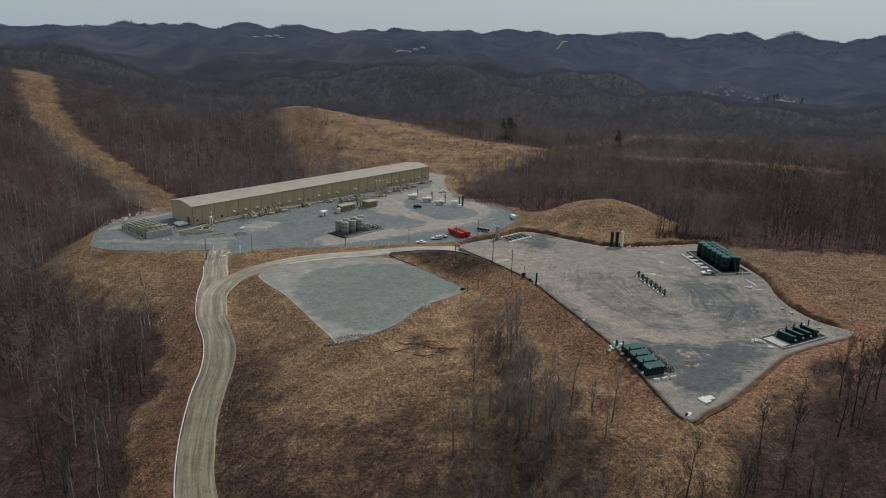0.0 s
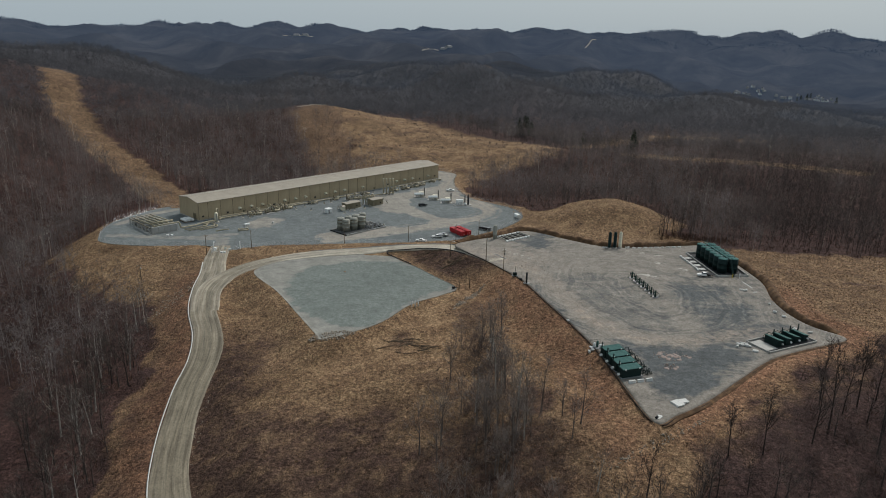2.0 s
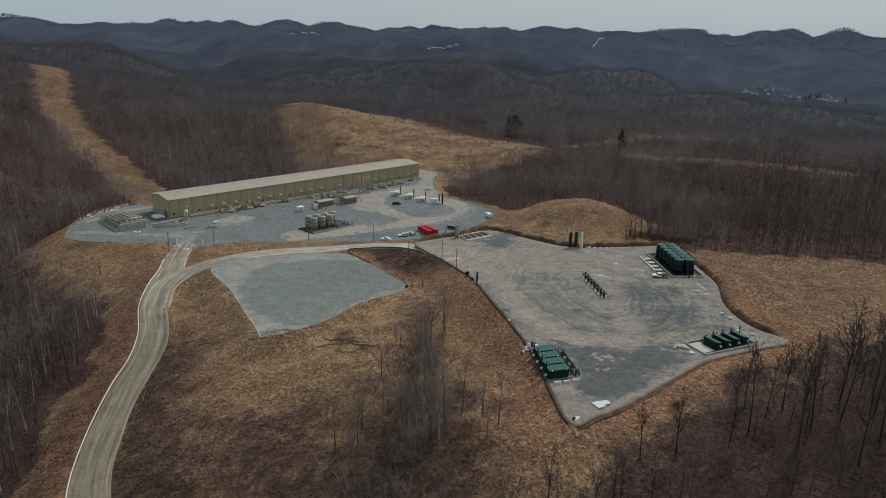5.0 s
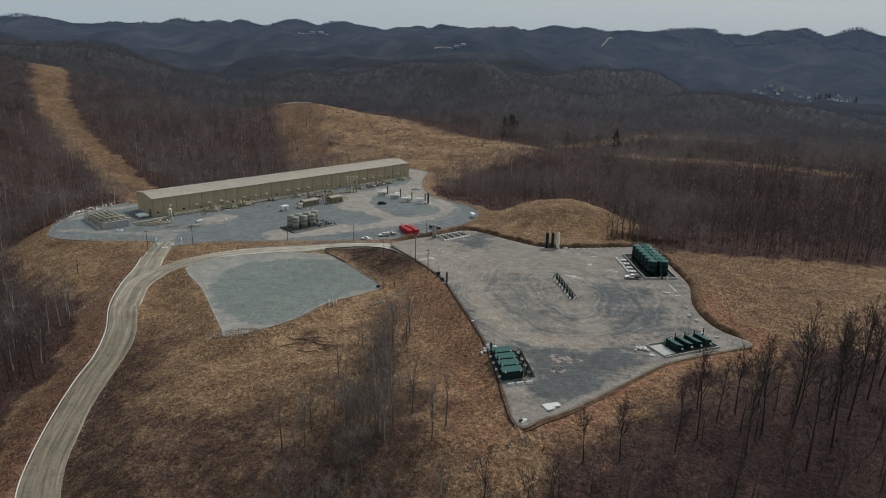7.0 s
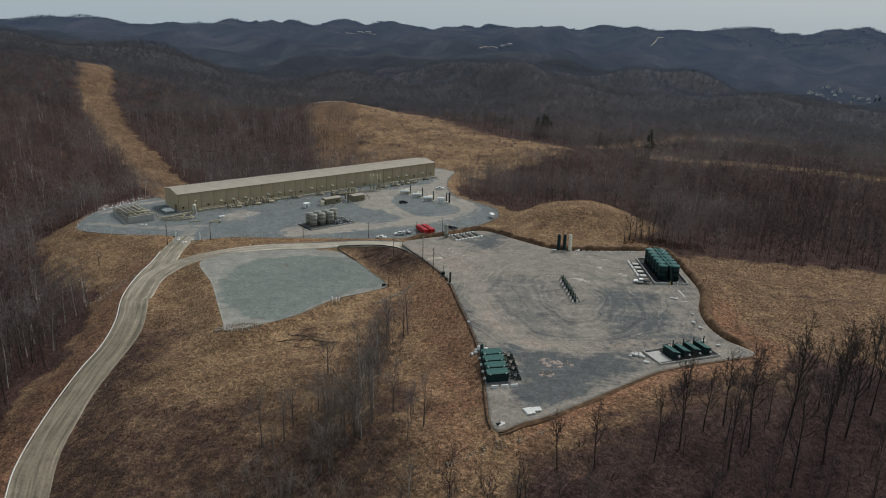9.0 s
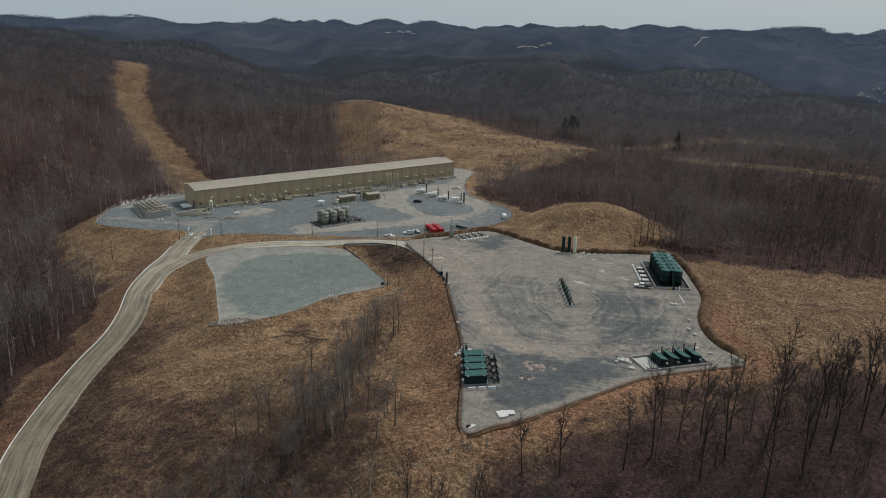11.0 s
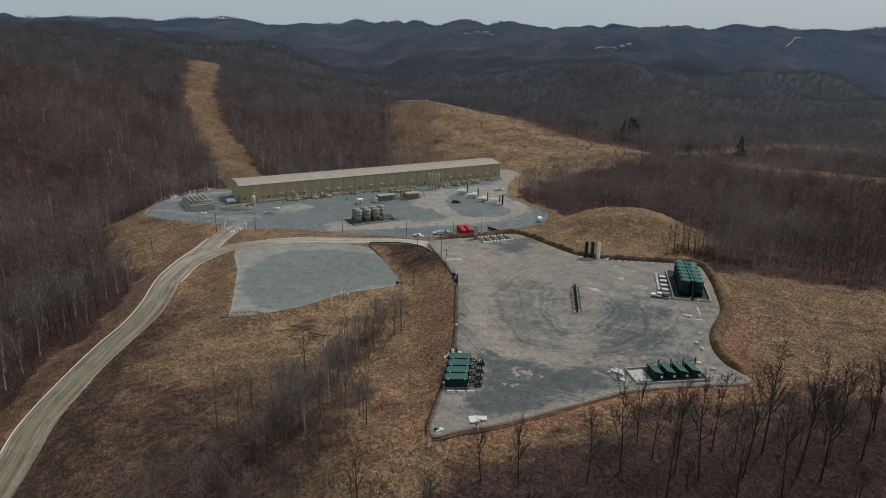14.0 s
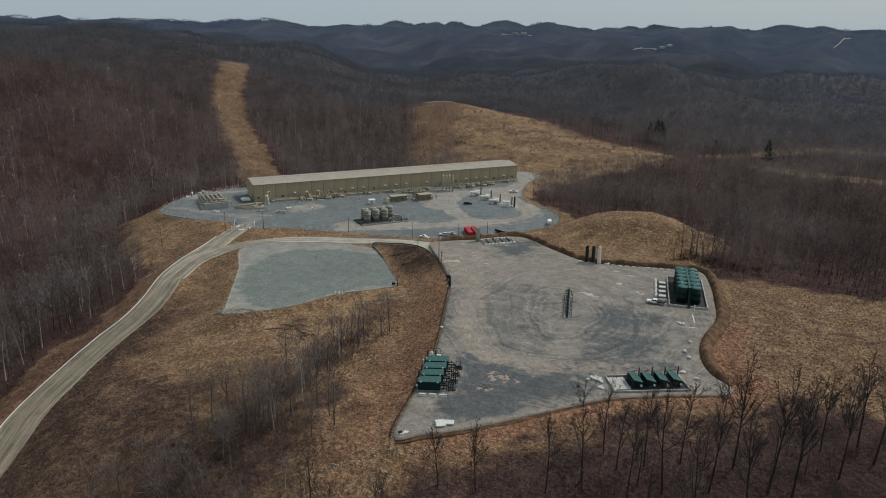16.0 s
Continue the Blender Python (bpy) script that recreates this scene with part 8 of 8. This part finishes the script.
far_kinds = [puff_tree(200 + k, 14.5, 28, 0.26, 0.028, 0.32) for k in range(8)]
fx, fy = jitter(-1500, 1100, 250, 1750, 7.6, rs)
d_ = far_of(fx, fy)
ok = in_sight(fx, fy, 40) & (d_ >= 715) & (d_ < 1650)
fx, fy = fx[ok], fy[ok]
ok = keep_woods(fx, fy, rs)
fx, fy = fx[ok], fy[ok]
d_ = far_of(fx, fy) + 90 * ripple(fx, fy, 300, 5)
hill = d_ < 1180
# nearer hills take a light haze tint, farther ones a bluer one
scatter("hill_woods", far_kinds, fx[hill], fy[hill], rs.uniform(0.75, 1.2, hill.sum()), rs, HILL_HAZE_TWIG, "leafless woods on the next hills, tinted grey as by haze", "woods", sink=4.0, tone_lo=0.1, tone_hi=0.8)
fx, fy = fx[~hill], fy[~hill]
scatter("far_woods", far_kinds, fx, fy, rs.uniform(0.75, 1.2, len(fx)), rs, HAZE_TWIG, "leafless woods covering the farther hills", "woods", sink=6.0, tone_lo=0.3, tone_hi=0.6)

clump_kinds = []
for k in range(6):
    vv, ff, n0 = [], [], 0
    for j in range(3):
        v, f = puff_tree(300 + 7 * k + j, 14.0, 5, 0.5, 0.16, 0.42)
        vv.append(v + (7 * math.cos(2.1 * j + k), 7 * math.sin(2.1 * j + k), 0))
        ff.append(f + n0)
        n0 += len(v)
    clump_kinds.append((np.vstack(vv), np.vstack(ff)))
cx_, cy_ = jitter(-4300, 3100, 900, 4700, 19.0, rs)
d_ = far_of(cx_, cy_)
ok = in_sight(cx_, cy_, 60) & (d_ >= 1600) & (d_ < 4600)
cx_, cy_ = cx_[ok], cy_[ok]
ux_, uy_ = (cx_ - 60) / far_of(cx_, cy_), (cy_ - 10) / far_of(cx_, cy_)
crest = land(cx_, cy_) - 0.5 * (land(cx_ + 90 * ux_, cy_ + 90 * uy_) + land(cx_ - 90 * ux_, cy_ - 90 * uy_))
ok = keep_woods(cx_, cy_, rs) & (crest > 2.6) & (far_of(cx_, cy_) > 3000)
cx_, cy_ = cx_[ok], cy_[ok]
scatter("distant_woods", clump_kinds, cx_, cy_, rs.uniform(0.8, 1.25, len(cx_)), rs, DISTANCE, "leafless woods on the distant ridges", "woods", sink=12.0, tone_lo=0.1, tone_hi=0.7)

# brush under and along the woods, and rough grass on the open slopes
bx, by = jitter(-260, 260, 95, 640, 3.1, rs)
w_, dk_, so_ = cover(bx, by)
ok = in_sight(bx, by, 5) & (rs.rand(len(bx)) < np.where((bx > 70) & (by < 230), 0.22, 0.5) * step01(0.15, 0.6, w_))
scatter("underbrush", [shrub(500 + k, 2.2, 9, 0.10) for k in range(6)], bx[ok], by[ok], rs.uniform(0.5, 1.4, ok.sum()), rs, BRUSH, "tangled brown underbrush beneath the bare trees", "brush")
sx_, sy_ = jitter(70, 200, 120, 226, 2.6, rs)
w_, dk_, so_ = cover(sx_, sy_)
ok = (rs.rand(len(sx_)) < 0.36 * step01(0.2, 0.7, w_)) & (ring_distance(sx_, sy_, WELL) > 9)
scatter("sapling_thicket", [shrub(540 + k, 4.6, 13, 0.07) for k in range(6)], sx_[ok], sy_[ok], rs.uniform(0.5, 1.35, ok.sum()), rs, SAPLING, "grey-brown thicket of leafless saplings below the pad", "brush", tone_lo=0.2, tone_hi=1.0)
ux, uy = rs.rand(2000) ** 0.75, rs.randn(2000)
ux, uy = 21 + 5 * ux + uy * (5 + 12 * ux * ux), 245 - 135 * ux + 3 * rs.randn(2000)
scatter("gully_brush", [shrub(560 + k, 3.2, 13, 0.06) for k in range(6)], ux, uy, rs.uniform(0.4, 1.3, 2000), rs, SAPLING, "grey-brown saplings and briars in the gully", "brush", tone_lo=0.3, tone_hi=1.0)
tx, ty = jitter(-200, 260, 100, 440, 1.35, rs)
w_, dk_, so_ = cover(tx, ty)
free = np.minimum(np.minimum(ring_distance(tx, ty, WELL), ring_distance(tx, ty, POND)), ring_distance(tx, ty, STATION))
free = np.minimum(free, np.minimum(line_distance(tx, ty, ROAD)[0] - 5.6, line_distance(tx, ty, LANE)[0] - 4.6))
ok = in_sight(tx, ty, 5) & (free > 0.6) & (w_ < 0.6) & (rs.rand(len(tx)) < 0.75 * (1 - 0.85 * dk_) * (1 - 0.9 * so_))
scatter("rough_grass", [shrub(600 + k, 0.5, 7, 0.15) for k in range(6)], tx[ok], ty[ok], rs.uniform(0.5, 1.25, ok.sum()), rs, STRAW, "tufts of dry tan grass on the open slopes", "grass")
ex, ey = jitter(138, 320, 225, 352, 2.1, rs)
w_, dk_, so_ = cover(ex, ey)
ok = in_sight(ex, ey, 5) & (w_ < 0.4) & (ring_distance(ex, ey, WELL) > 5) & (rs.rand(len(ex)) < 0.55 * (1 - 0.8 * dk_))
scatter("grass_tussocks", [shrub(620 + k, 0.45, 18, 0.17) for k in range(6)], ex[ok], ey[ok], rs.uniform(0.5, 1.3, ok.sum()), rs, STRAW, "shaggy golden tussocks of dry grass in the field", "grass", tone_lo=0.25, tone_hi=1.0)
mx, my = jitter(116, 160, 350, 395, 1.5, rs)
ok = np.hypot((mx - 140) / 22, (my - 368) / 9) + 0.3 * ripple(mx, my, 9, 4) < 1
scatter("mound_brush", [shrub(670 + k, 2.6, 11, 0.09) for k in range(6)], mx[ok], my[ok], rs.uniform(0.4, 1.3, ok.sum()), rs, BRUSH, "dark tangled brush at the foot of the mound", "brush")
qx, qy = jitter(-90, 80, 100, 330, 2.3, rs)
w_, dk_, so_ = cover(qx, qy)
free = np.minimum(np.minimum(ring_distance(qx, qy, WELL), ring_distance(qx, qy, POND)), np.minimum(line_distance(qx, qy, ROAD)[0] - 5.8, line_distance(qx, qy, LANE)[0] - 4.8))
ok = (free > 1.0) & (w_ < 0.6) & (rs.rand(len(qx)) < 0.55 * dk_)
scatter("dark_weeds", [shrub(650 + k, 1.1, 8, 0.09) for k in range(6)], qx[ok], qy[ok], rs.uniform(0.5, 1.4, ok.sum()), rs, BRUSH, "dark dead weeds and briars on the banks", "weeds")
hx, hy = jitter(-170, 110, 520, 760, 5.0, rs)
w_, _, _ = cover(hx, hy)
ok = (w_ < 0.4) & (ring_distance(hx, hy, STATION) > 4) & (rs.rand(len(hx)) < 0.10 + 0.22 * step01(0.3, 1.0, ripple(hx, hy, 40, 6)))
scatter("field_brush", [shrub(700 + k, 2.3, 26, 0.11) for k in range(5)], hx[ok], hy[ok], rs.uniform(0.5, 1.3, ok.sum()), rs, SAPLING, "low brown bushes dotting the old field", "brush", tone_lo=0.4, tone_hi=1.0)

for k, (x, y, h) in enumerate(((66, 735, 21), (72, 741, 24), (79, 738, 19), (75, 748, 22), (170, 664, 24), (128, 700, 18), (955, 2085, 24), (968, 2090, 27), (980, 2078, 25), (992, 2084, 24), (1040, 2030, 22))):
    v, f = fir(900 + k, h)
    ob = thing("pine_tree", x, y, land_at(x, y), 0, "dark green pine standing among bare woods", "tree", "pines in the woods")
    s = Shape().tube([(0, 0, -0.5), (0, 0, h * 0.6), (0, 0, h * 0.97)], [h * 0.014, h * 0.009, 0.03], 6)
    part("trunk", mesh_of("trunk", s.v, s.f, WOOD), None, ob)
    part("crown", mesh_of("crown", v, f, PINE, False, {"tone": np.full(len(v), 0.3)}), None, ob)
